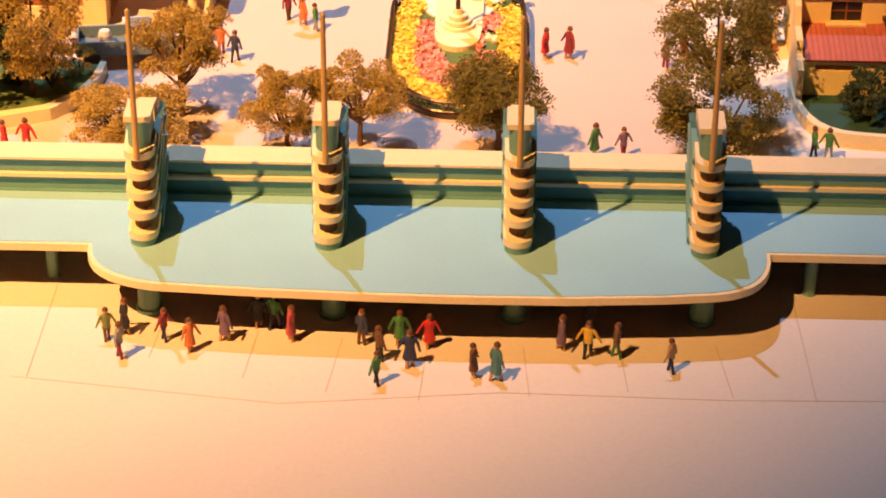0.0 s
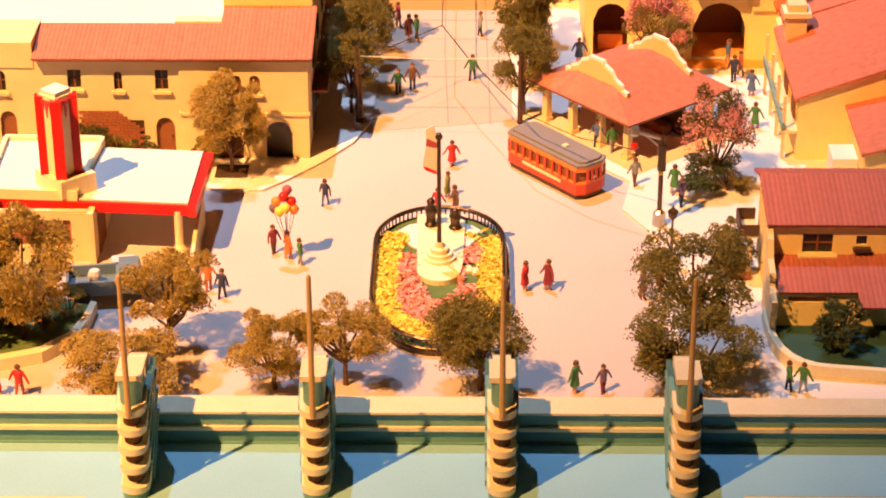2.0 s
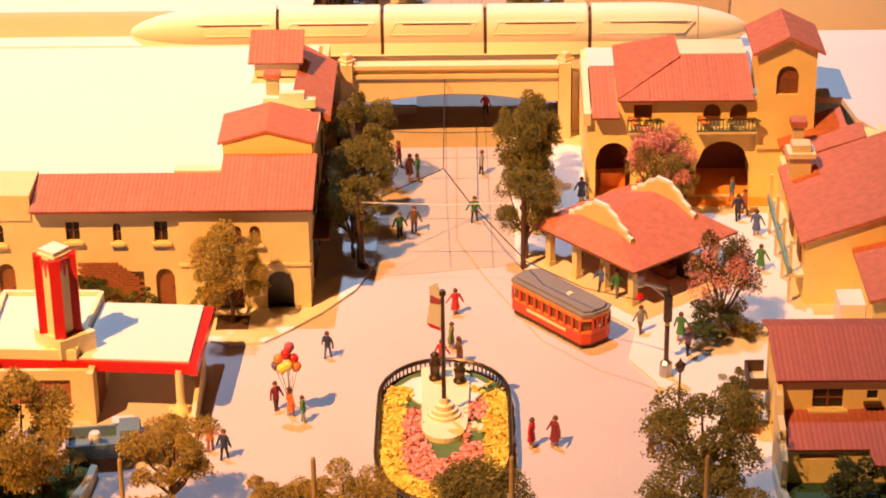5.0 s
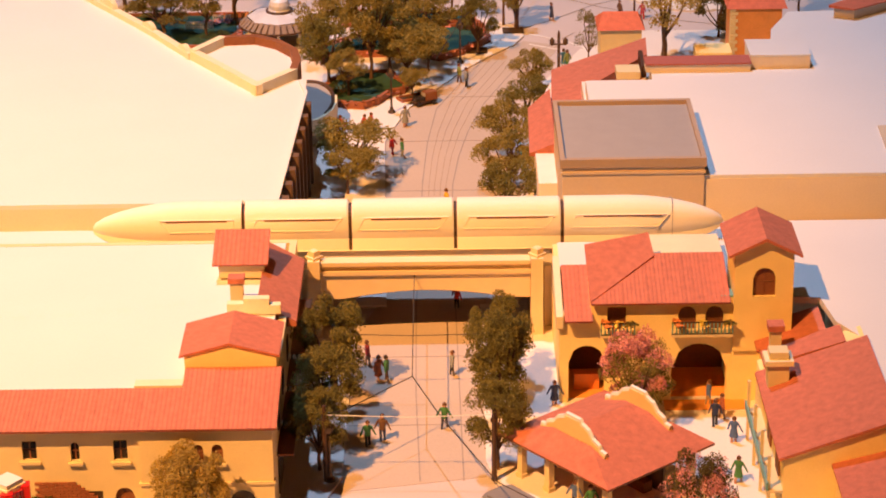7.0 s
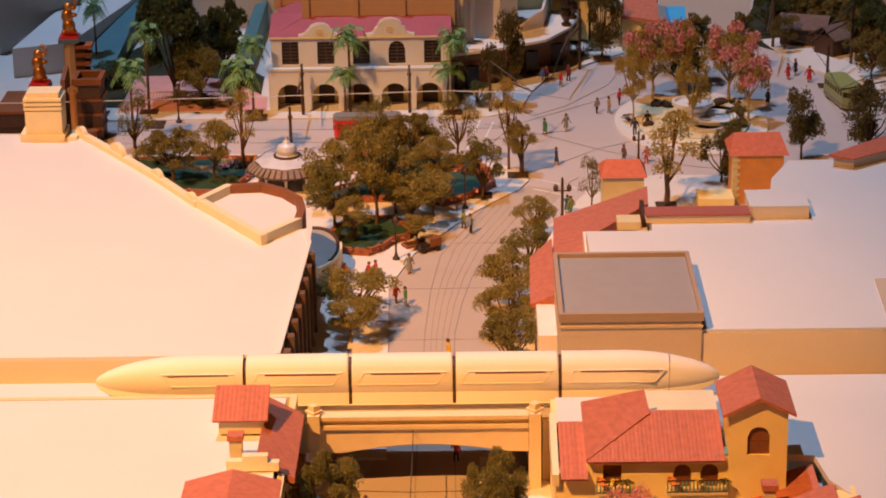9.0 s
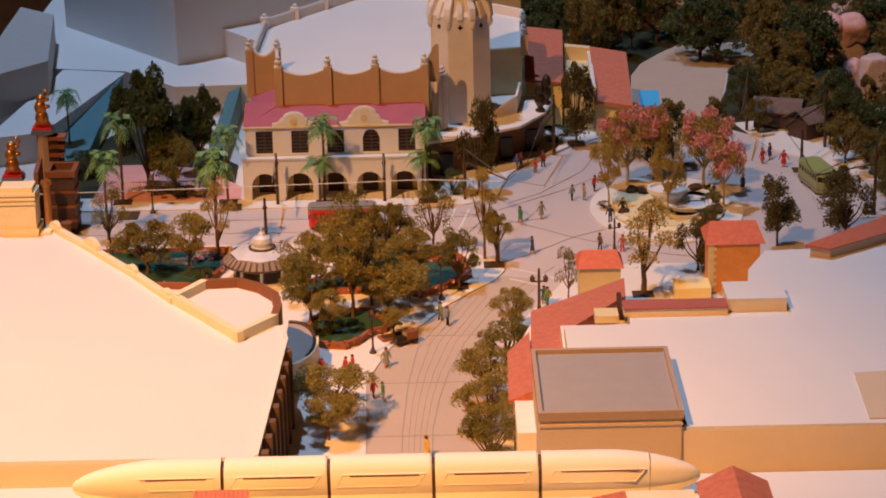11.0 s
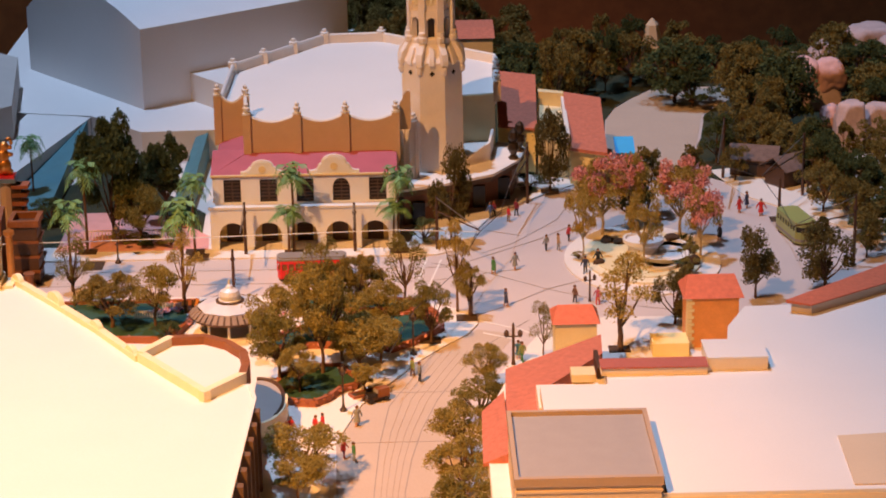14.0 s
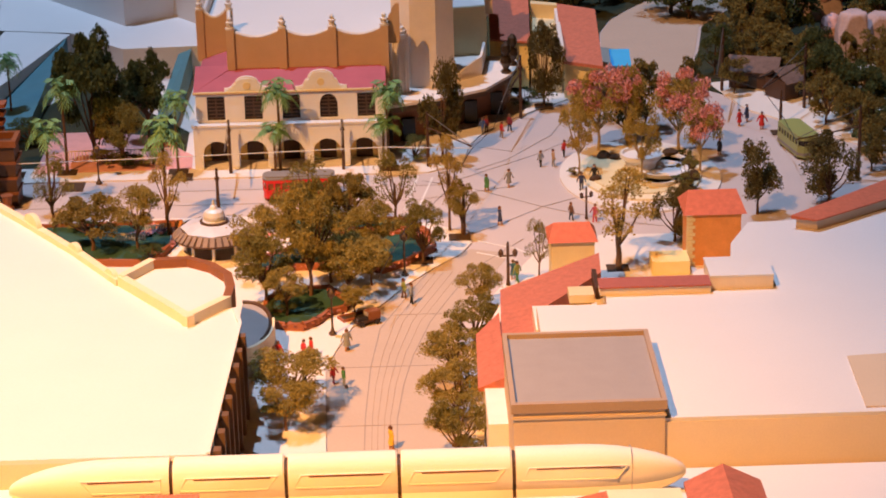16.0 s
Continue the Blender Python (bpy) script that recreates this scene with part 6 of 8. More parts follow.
part("arch_door", poly(B(), arc(8.75, 110.6, 0.4, 0, 360, 12, 0.2), 0.07, 0.75), DARK, an)

# ---- plain blocks behind ----
stage = thing("sound_stage", P(0, 0), "large plain grey card hall with a curved roof", "building")
pr = [(0, 0), (11.56, 0), (11.56, 4.2), (10.4, 4.62), (9.26, 4.98), (8.1, 5.25), (6.96, 5.42), (5.8, 5.48), (4.6, 5.42), (3.56, 5.2), (2.5, 4.85), (1.5, 4.4), (0.7, 3.95), (0, 3.45)]
hall = B()
front(hall, pr, 0, 13.1)
ang = 52.0
bmesh.ops.transform(hall, matrix=Matrix.Translation((-13.2, 120.9, 1.55)) @ Matrix.Rotation(radians(-ang), 4, "Z") @ Matrix.Translation((-11.56, 0, 0)), verts=hall.verts)
part("hall", hall, HALLCARD, stage)
part("plinth", poly(B(), [(-22.4, 121.5), (-15.8, 119.9), (-12.9, 116.6), (-8.9, 116.8), (-5, 124), (-2, 133), (-6, 142), (-22, 142)], 0, 1.55), WHITE, stage, "white card terrace")
part("lower_block", poly(B(), [(-11.3, 123.2), (-9.05, 120.1), (-4.0, 124.6), (-2.6, 132), (-4.5, 131)], 1.55, 3.0), WHITE, stage)
part("left_block", poly(B(), [(-22.4, 112), (-19.1, 116), (-20.3, 126), (-22.4, 128)], 0, 3.2), GREYCARD, stage)
part("side_terrace", poly(B(), [(-21, 108), (-18.4, 109), (-15.8, 119.8), (-19.1, 121)], 0, 1.5), WHITE, stage)
tw = thing("teal_screen_wall", P(0, 0), "teal painted low screen roof beside the gardens", "screen")
part("slope", poly(B(), [(-10.6, 107.6), (-9.75, 107.2), (-9.6, 118.2), (-10.2, 118.2)], 0.07, [0.6, 1.1, 1.5, 1.3]), DEEPTEAL, tw)
tw = thing("teal_screen_wall", P(0, 0), "teal painted low screen roof beside the gardens", "screen")
part("slope", poly(B(), [(-18.6, 107.6), (-16.2, 107.0), (-15.9, 119.6), (-17.6, 113)], 0.07, [0.4, 0.7, 1.5, 1.0]), DEEPTEAL, tw)
# Dark slab: the shadow over ground and hedges here is painted into its colour.
slab("garden_bed", [(-17.8, 103.0), (-9.0, 102.9), (-9.1, 107.6), (-10.6, 110), (-14.5, 116), (-16.2, 112)], 0.07, 0.078, SHADEMOSS, "garden bed coloured dark for shaded ground and hedges behind the court", "garden")
slab("rose_court", [(-15.3, 102.3), (-8.6, 102.3), (-8.7, 104.2), (-10.7, 107.2), (-13.2, 108.0), (-15.2, 108.0)], 0.07, 0.085, PINKGROUND, "rose paved garden court", "pavement")
fence = thing("court_fence", P(0, 0), "low pale picket fence round the rose court", "fence")
part("rail", box(B(), -14.2, -9.4, 104.0, 104.04, 0.45, 0.5), IVORY, fence)
pk = part("picket", box(B(), -0.02, 0.02, 0, 0.03, 0.08, 0.45), IVORY, fence)
pk.matrix_basis = P(-14.2, 104.0)
for k in range(1, 33):
    again(pk, P(-14.2 + 0.15 * k, 104.0))
temple = thing("carved_temple", P(0, 0), "dark carved temple forecourt with gilded beasts on pedestals", "temple")
part("base", box(B(), -20.2, -15.9, 99.6, 102.6, 0, 0.9), BROWN, temple, bevel=0.03)
part("base_ledge", box(B(), -20.3, -15.8, 99.5, 102.7, 0.9, 1.02), WOOD, temple, bevel=0.03)
part("basin", box(B(), -16.5, -15.4, 98.3, 99.6, 0, 2.55), BROWN, temple, "dark carved basin block", bevel=0.03)
rim = B()
for x0, x1, y0, y1 in ((-16.6, -15.3, 98.2, 98.4), (-16.6, -15.3, 99.5, 99.7), (-16.6, -16.4, 98.4, 99.5), (-15.5, -15.3, 98.4, 99.5)):
    box(rim, x0, x1, y0, y1, 2.55, 2.82)
part("basin_rim", rim, WOOD, temple, "red-brown basin rim")
for z in (0.5, 1.15, 1.8):
    part("basin_band", box(B(), -16.55, -15.35, 98.25, 99.65, z, z + 0.12), WOOD, temple, bevel=0.02)
part("side_column", lathe(B(), [(0.26, 0), (0.26, 0.2), (0.16, 0.3), (0.15, 2.4), (0.24, 2.5), (0.24, 2.65)], 10, -16.45, 97.5), GOLD, temple, "copper round column")
part("side_column", lathe(B(), [(0.26, 0), (0.26, 0.2), (0.17, 0.3), (0.2, 0.6), (0.26, 0.7)], 10, -15.75, 97.7), WOOD, temple)
for x, y, top in ((-18.3, 100.1, 2.2), (-17.1, 101.5, 3.92)):
    part("pillar", lathe(B(), [(0.42, 0.9), (0.42, 1.1), (0.3, 1.2), (0.3, top - 0.35), (0.4, top - 0.25)], 8, x, y), PEACH if top > 3 else BROWN, temple, "carved pillar")
    pd = part("pedestal", box(B(), x - 0.46, x + 0.46, y - 0.4, y + 0.4, top - 0.28, top - 0.1), TRUCK, temple, "black-blue pedestal slab", bevel=0.02)
    part("pedestal_top", box(B(), x - 0.42, x + 0.42, y - 0.36, y + 0.36, top - 0.1, top), RED, pd, "red pedestal top")
    bst = B()
    for cx, cz, rx, rz in ((0.0, 0.38, 0.30, 0.40), (-0.04, 0.85, 0.27, 0.36), (0.02, 1.25, 0.22, 0.24), (0.2, 0.14, 0.16, 0.14), (-0.2, 0.12, 0.15, 0.12), (0.26, 0.9, 0.15, 0.1), (0.26, 1.22, 0.12, 0.1), (0.34, 1.45, 0.08, 0.14), (0.24, 1.62, 0.12, 0.07)):
        k0 = len(bst.verts)
        bmesh.ops.create_icosphere(bst, subdivisions=2, radius=1)
        bst.verts.ensure_lookup_table()
        for v in bst.verts[k0:]:
            v.co = Vector((v.co.x * rx + cx, v.co.y * rx * 0.9, v.co.z * rz + cz))
    part("gilded_beast", bst, GOLD, temple, "gilded kneeling beast statue", smooth=True).matrix_basis = P(x, y, top)
for k in range(4):
    part("tier_ledge", box(B(), -16.85, -16.3 + 0.06 * k, 101.2, 101.9, 2.2 + 0.38 * k, 2.36 + 0.38 * k), BRICK if k % 2 else WOOD, temple, bevel=0.02)
part("tier_core", box(B(), -16.9, -16.45, 101.3, 101.8, 0.9, 3.5), BROWN, temple)
part("stair_cheek", side(B(), [(98.4, 0), (100.2, 0), (100.2, 2.9), (98.9, 2.6)], -17.2, -17.0), WOOD, temple)
# ---- round fountain place ----
circ = thing("fountain_island", P(10.25, 99.8, 0.0), "round pale paved island with a white tiered fountain", "fountain")
part("island", poly(B(), arc(0, 0, 3.35, 0, 350, 35, 4.7), 0, 0.09), WALK, circ)
part("kerb_step", poly(B(), arc(0, 0.1, 2.55, 0, 350, 35, 3.6), 0.09, 0.2), CREAM, circ, bevel=0.02)
part("paving", poly(B(), arc(0, 0.2, 2.2, 0, 350, 35, 3.1), 0.2, 0.24), SAND, circ, "sand-coloured paving")
BOWL = [(1.0, 0.2), (1.06, 0.42), (0.9, 0.42), (0.86, 0.3)]
for text, x, y, k in (("lower_bowl", 0.95, -0.35, 1.0), ("side_bowl", 0.62, -1.45, 0.72), ("side_bowl", 1.25, 0.95, 0.8)):
    part(text, lathe(B(), [(r * k, 0.2 + (z - 0.2) * (1.1 - 0.2 * (k < 1))) for r, z in BOWL], 28, x, y), WHITE, circ, "white fountain bowl")
    part("water", lathe(B(), [(0.01, 0.29), (0.875 * k, 0.29), (0.875 * k, 0.25)], 24, x, y), SLATE, circ, "still grey-blue water")
part("upper_bowl", lathe(B(), [(0.6, 0.2), (0.66, 0.55), (0.84, 0.72), (0.89, 0.76), (0.89, 0.92), (0.78, 0.92), (0.74, 0.8), (0.02, 0.78)], 28, 0.08, 0.35), WHITE, circ, "white raised fountain bowl")
for x, y, e in ((-1.35, 1.95, 0.3), (-0.85, 1.75, 0.26), (-1.95, -0.9, 0.24), (2.05, -1.1, 0.34), (2.0, 0.4, 0.36), (1.5, 1.9, 0.36)):
    r = B()
    bmesh.ops.create_icosphere(r, subdivisions=3, radius=e)
    for v in r.verts:
        v.co *= 1 + 0.3 * noise.noise(v.co * 3 + Vector((x, y, 0))) + 0.12 * noise.noise(v.co * 9 + Vector((y, x, 0)))
        v.co.z = v.co.z * 0.7 + e * 0.5 + 0.15
    part("boulder", r, SOIL, circ, "dark boulder").matrix_basis = P(x, y)

# ---- park and bandstand ----
PARKBEDS = {
    "park_bed": [(-4.4, 84.0), (-3.9, 83.75), (-3.32, 83.65), (-2.8, 84.15), (-2.4, 85.0), (-1.85, 85.3), (-1.75, 85.9), (-2.05, 86.4), (-2.45, 87.3), (-3.8, 87.4), (-4.7, 86.4), (-4.75, 85.0)],
    "grove_bed": [(-5.4, 89.3), (-3.9, 89.7), (-2.5, 89.7), (-1.2, 89.5), (-0.5, 89.1), (0.36, 89.8), (1.5, 91.4), (1.4, 92.2), (0.3, 93.0), (-1.6, 92.7), (-3.6, 92.0), (-5.2, 90.6)],
    "lawn_bed": [(-13.5, 91), (-9.2, 90.6), (-8.6, 92.8), (-8.8, 95.0), (-14, 95.0)],
    "corner_bed": [(-4.5, 93.6), (0.2, 93.5), (1.3, 93.0), (0.4, 94.6), (-4.6, 95.2)],
}
for k, (name, pts) in enumerate(PARKBEDS.items()):
    b = thing(name, P(0, 0), "park planting bed with a brick-red wavy edge", "planter")
    kerb = B()
    for p, q in zip(pts, pts[1:] + pts[:1]):
        p, q = Vector((*p, 0)), Vector((*q, 0))
        d = (q - p).normalized()
        n = d.cross(Vector((0, 0, 1))) * 0.07
        p, q = p - d * 0.05, q + d * 0.05
        poly(kerb, [(p - n)[:2], (q - n)[:2], (q + n)[:2], (p + n)[:2]][::-1], 0.07, 0.34)
    part("edge", kerb, BRICK, b, "brick-red bed edge")
    cx, cy = sum(p[0] for p in pts) / len(pts), sum(p[1] for p in pts) / len(pts)
    part("turf", poly(B(), [(cx + (x - cx) * 0.93, cy + (y - cy) * 0.94) for x, y in pts], 0.1, 0.25), TURF, b)
    v, f = blobs([(x + random.uniform(-0.15, 0.15), y + random.uniform(-0.15, 0.15), 0.28) for a, c in zip(pts, pts[1:]) for x, y in [(a[0] + (c[0] - a[0]) * q / 8, a[1] + (c[1] - a[1]) * q / 8) for q in range(8)]], 0.07, 70 + k, 4)
    flakes("edge_flower_mass", v, f, PINK if k else BRICK, b)
bandstand = thing("bandstand", P(-6.9, 91.8, 0.07), "octagonal bandstand with a silver shingled roof and dome", "bandstand")
part("floor", lathe(B(), [(1.3, 0), (1.3, 0.12)], 8), WALK, bandstand)
eav = B()
lathe(eav, [(1.6, 0.74), (1.6, 0.80), (1.3, 1.08), (1.2, 1.02)], 16)
part("lower_roof", eav, BROWN, bandstand, "brown slatted roof ring")
sh = part("roof_slat", side(B(), [(-1.6, 0.81), (-1.3, 1.09), (-1.3, 1.12), (-1.62, 0.84)], -0.09, 0.09), WEATHERED, bandstand, "weathered grey-brown slat")
for k in range(1, 36):
    again(sh, P(0, 0, 0, 10 * k))
part("upper_roof", lathe(B(), [(1.3, 1.08), (1.32, 1.12), (0.4, 1.34), (0.36, 1.3)], 8), SILVER, bandstand, "silver faceted roof")
# The dark gap round the dome's foot is drawn as a brown ring.
part("dome_collar", lathe(B(), [(0.56, 1.24), (0.56, 1.36), (0.47, 1.37)], 16), BROWN, bandstand, "dark ring standing for the shaded gap under the dome")
part("dome", lathe(B(), [(0.46, 1.22), (0.46, 1.38), (0.4, 1.42), (0.42, 1.58), (0.36, 1.74), (0.17, 1.84), (0.12, 1.95), (0.06, 1.98), (0.03, 2.2)], 16), SILVER, bandstand, "silver dome", smooth=False)
for k in range(8):
    a = radians(45 * k)
    part("post", lathe(B(), [(0.06, 0.1), (0.06, 1.05)], 8, 1.15 * math.cos(a), 1.15 * math.sin(a)), WHITE, bandstand)
hut = thing("blue_hut", P(10.84, 114.7, 0.03), "small hut with a bright blue sloping roof", "hut")
part("body", box(B(), -0.4, 0.4, -0.4, 0.5, 0, 0.62), TRUCK, hut)
part("roof", side(B(), [(-0.6, 0.6), (0.65, 1.08), (0.65, 1.16), (-0.6, 0.68)], -0.48, 0.48), SKYBLUE, hut, "bright blue sloping roof")
for hx, hy, ha in ((16.9, 112.4, -18), (18.4, 110.8, 35)):
    lodge = thing("timber_lodge", P(hx, hy, 0.05, ha, 0.72), "dark timber lodge with a brown shingled roof among trees", "building")
    part("body", box(B(), -1.5, 1.5, -0.9, 0.9, 0, 1.3), BROWN, lodge)
    for s in (-1, 1):
        g = B()
        pts = [(0, 2.0), (s * 1.3, 1.25), (s * 1.3, 1.18), (0, 1.92)]
        side(g, pts if s > 0 else pts[::-1], -1.7, 1.7)
        part("roof_slope", g, SHINGLE, lodge, "brown shingled roof slope")
    part("door", box(B(), -0.3, 0.3, -0.93, -0.9, 0, 0.85), DARK, lodge)
for x, y, s, h, stone in ((21.9, 124.9, 1.5, 1.5, ROCK), (21.25, 124.2, 0.85, 2.85, ROSEROCK), (22.5, 124.2, 0.9, 2.85, ROSEROCK), (22.0, 120.6, 0.6, 1.2, ROSEROCK), (22.1, 116.1, 0.8, 2.5, ROCK), (23.5, 116.8, 0.75, 2.2, ROCK), (24.9, 117.4, 0.9, 2.4, ROCK), (21.4, 129.5, 1.3, 1.6, ROCK), (23.4, 128.6, 1.4, 2.6, ROCK), (25.5, 129.5, 1.5, 3.2, ROCK), (27.0, 127, 1.6, 3.2, ROCK), (22.6, 107.2, 0.7, 0.6, ROCK), (23.6, 106.2, 0.8, 0.7, ROCK)):
    r = B()
    bmesh.ops.create_icosphere(r, subdivisions=4, radius=1)
    for v in r.verts:
        c = v.co.copy()
        v.co *= 1 + 0.22 * noise.noise(c * 1.3 + Vector((x, y, 0))) + 0.08 * noise.noise(c * 4 + Vector((y, x, 0)))
        if stone is ROSEROCK:
            v.co = Vector((v.co.x * s, v.co.y * s, v.co.z * s * 1.1 + h - s * 1.1))
        else:
            v.co = Vector((max(-0.78, min(0.72, v.co.x)) * s * 1.15, max(-0.7, min(0.8, v.co.y)) * s * 1.15, max(0.0, (min(0.8, v.co.z + 0.15 * c.x) + 0.55) * h / 1.35)))
    single("boulder", r, stone, P(x, y), "smooth rounded pink boulder" if stone is ROSEROCK else "tall weathered pink-grey boulder", "rock", "far boulders", smooth=True)
slab("far_path", [(9.8, 112.5), (14.0, 112.6), (14.2, 115.4), (14.9, 118.6), (15.7, 123.4), (17.9, 127.4), (17.2, 129.2), (14.5, 129.2), (13.6, 128.7), (12.4, 127), (11.3, 125), (10.6, 122.7), (10.15, 117.3)], 0.0, 0.03, STREET, "grey path winding into the trees", "path")
slab("forest_floor", [(-2, 124.5), (5, 118), (9.7, 112.6), (10.1, 117.3), (10.55, 122.7), (11.25, 125.1), (12.35, 127.1), (13.5, 128.85), (14.5, 129.35), (17.3, 129.35), (18.1, 127.4), (15.85, 123.4), (15.05, 118.6), (14.35, 115.4), (14.2, 112.6), (21, 104), (40, 100), (59.9, 129.9), (24, 131.4), (8, 133.9), (-1, 146.8), (-3, 146.8), (-3, 140)], 0.0, 0.05, SHADEMOSS, "dark mossy ground under the far trees", "ground")
mark = thing("obelisk", P(13.9, 131.6, 0.05, 0, 1.75), "small pale tan obelisk among the far trees", "obelisk")
part("shaft", lathe(B(), [(0.42, 0), (0.36, 0.9), (0.2, 1.7), (0.04, 1.9)], 6), BUFF, mark)
back = thing("rear_wing", P(0, 0), "small rear wing with a red roof behind the theatre", "building")
part("body", box(B(), 2.0, 4.9, 127.2, 130, 0, 3.5), IVORY, back)
part("roof", side(B(), [(127.0, 3.5), (128.4, 3.8), (130.2, 3.8), (130.2, 3.5)], 1.9, 5.0), TILEB, back, "red roof")


# ---- plants ----
def crown_mesh(name, seed, clumps, per, leaf, material, spread=0.5, low=0.42, flat=0.62, size=(0.085, 0.16)):
    """Leaf flakes in flattened, uneven clumps towards the outside; the tree is one unit high and its crown one unit wide."""
    rng = np.random.default_rng(seed)
    cs = []
    mid = (low + 0.95) / 2
    while len(cs) < clumps:
        a, r, z = rng.uniform(0, 6.2832), math.sqrt(rng.uniform(0, 1)) * spread, rng.uniform(low, 0.95)
        q = (r / spread) ** 2 + ((z - mid) / (0.97 - mid)) ** 2
        if (0.3 if z > mid else 0.55) < q < 1.05:
            cs.append((r * math.cos(a) * 0.86, r * math.sin(a) * 0.86, z))
    cs = np.array(cs)
    n = clumps * per
    c = np.repeat(cs, per, 0)
    d = rng.normal(0, 1, (n, 3))
    d /= np.linalg.norm(d, axis=1)[:, None]
    bulk = np.repeat(rng.uniform(*size, clumps), per)[:, None]
    reach = np.cbrt(rng.uniform(0.1, 1, n))[:, None] * rng.choice([1.0, 1.0, 1.0, 1.25], n)[:, None]
    p = c + d * bulk * reach * (1, 1, flat)
    p[:, 2] -= 0.35 * ((p[:, 0] - c[:, 0]) ** 2 + (p[:, 1] - c[:, 1]) ** 2) / bulk[:, 0]
    a = rng.normal(0, 1, (n, 3)) * (1, 1, 0.7)
    a /= np.linalg.norm(a, axis=1)[:, None]
    b = np.cross(a, rng.normal(0, 1, (n, 3)))
    b /= np.linalg.norm(b, axis=1)[:, None]
    s = rng.uniform(0.6, 1.25, n)[:, None] * leaf
    vs = np.stack([p - a * s - b * s * 0.6, p + a * s * 0.9 - b * s * 0.5, p + b * s], 1).reshape(-1, 3) * U
    me = bpy.data.meshes.new(name)
    me.from_pydata([tuple(v) for v in vs], [], [(3 * k, 3 * k + 1, 3 * k + 2) for k in range(n)])
    me.materials.append(material)
    return me, cs


def tree_kind(text, seed, material, bark, clumps=34, per=240, leaf=0.018, spread=0.5, low=0.36, second=None, bloom=0.9, **form):
    t = thing("tree", P(0, -60), text, "tree")
    me, cs = crown_mesh("crown", seed, clumps, per, leaf, material, spread, low, **form)
    c = new("crown", me)
    c.parent = t
    if second:
        me2, _ = crown_mesh("blossom", seed + 50, clumps, int(per * bloom), leaf, second, spread * 1.02, low + 0.15)
        c = new("blossom", me2)
        c.parent = t
        c["label"] = "pink blossom"
    rng = random.Random(seed)
    fork = low * 0.72
    part("trunk", tube(B(), [(0, 0, 0), (0.012, 0.006, fork * 0.5), (-0.008, 0.0, fork), (0.01, 0.0, fork + 0.25)], 0.030, 7, 0.015), bark, t)
    limbs = sorted(cs.tolist(), key=lambda p: p[2])[:: max(1, len(cs) // 9)]
    for p in limbs:
        b = B()
        z0 = fork * rng.uniform(0.7, 1.1)
        tube(b, [(0, 0, z0), (p[0] * 0.45 + rng.uniform(-0.03, 0.03), p[1] * 0.45, z0 + (p[2] - z0) * 0.4), (p[0] * 0.95, p[1] * 0.95, p[2])], 0.017, 5, 0.006)
        part("limb", b, bark, t)
    return t


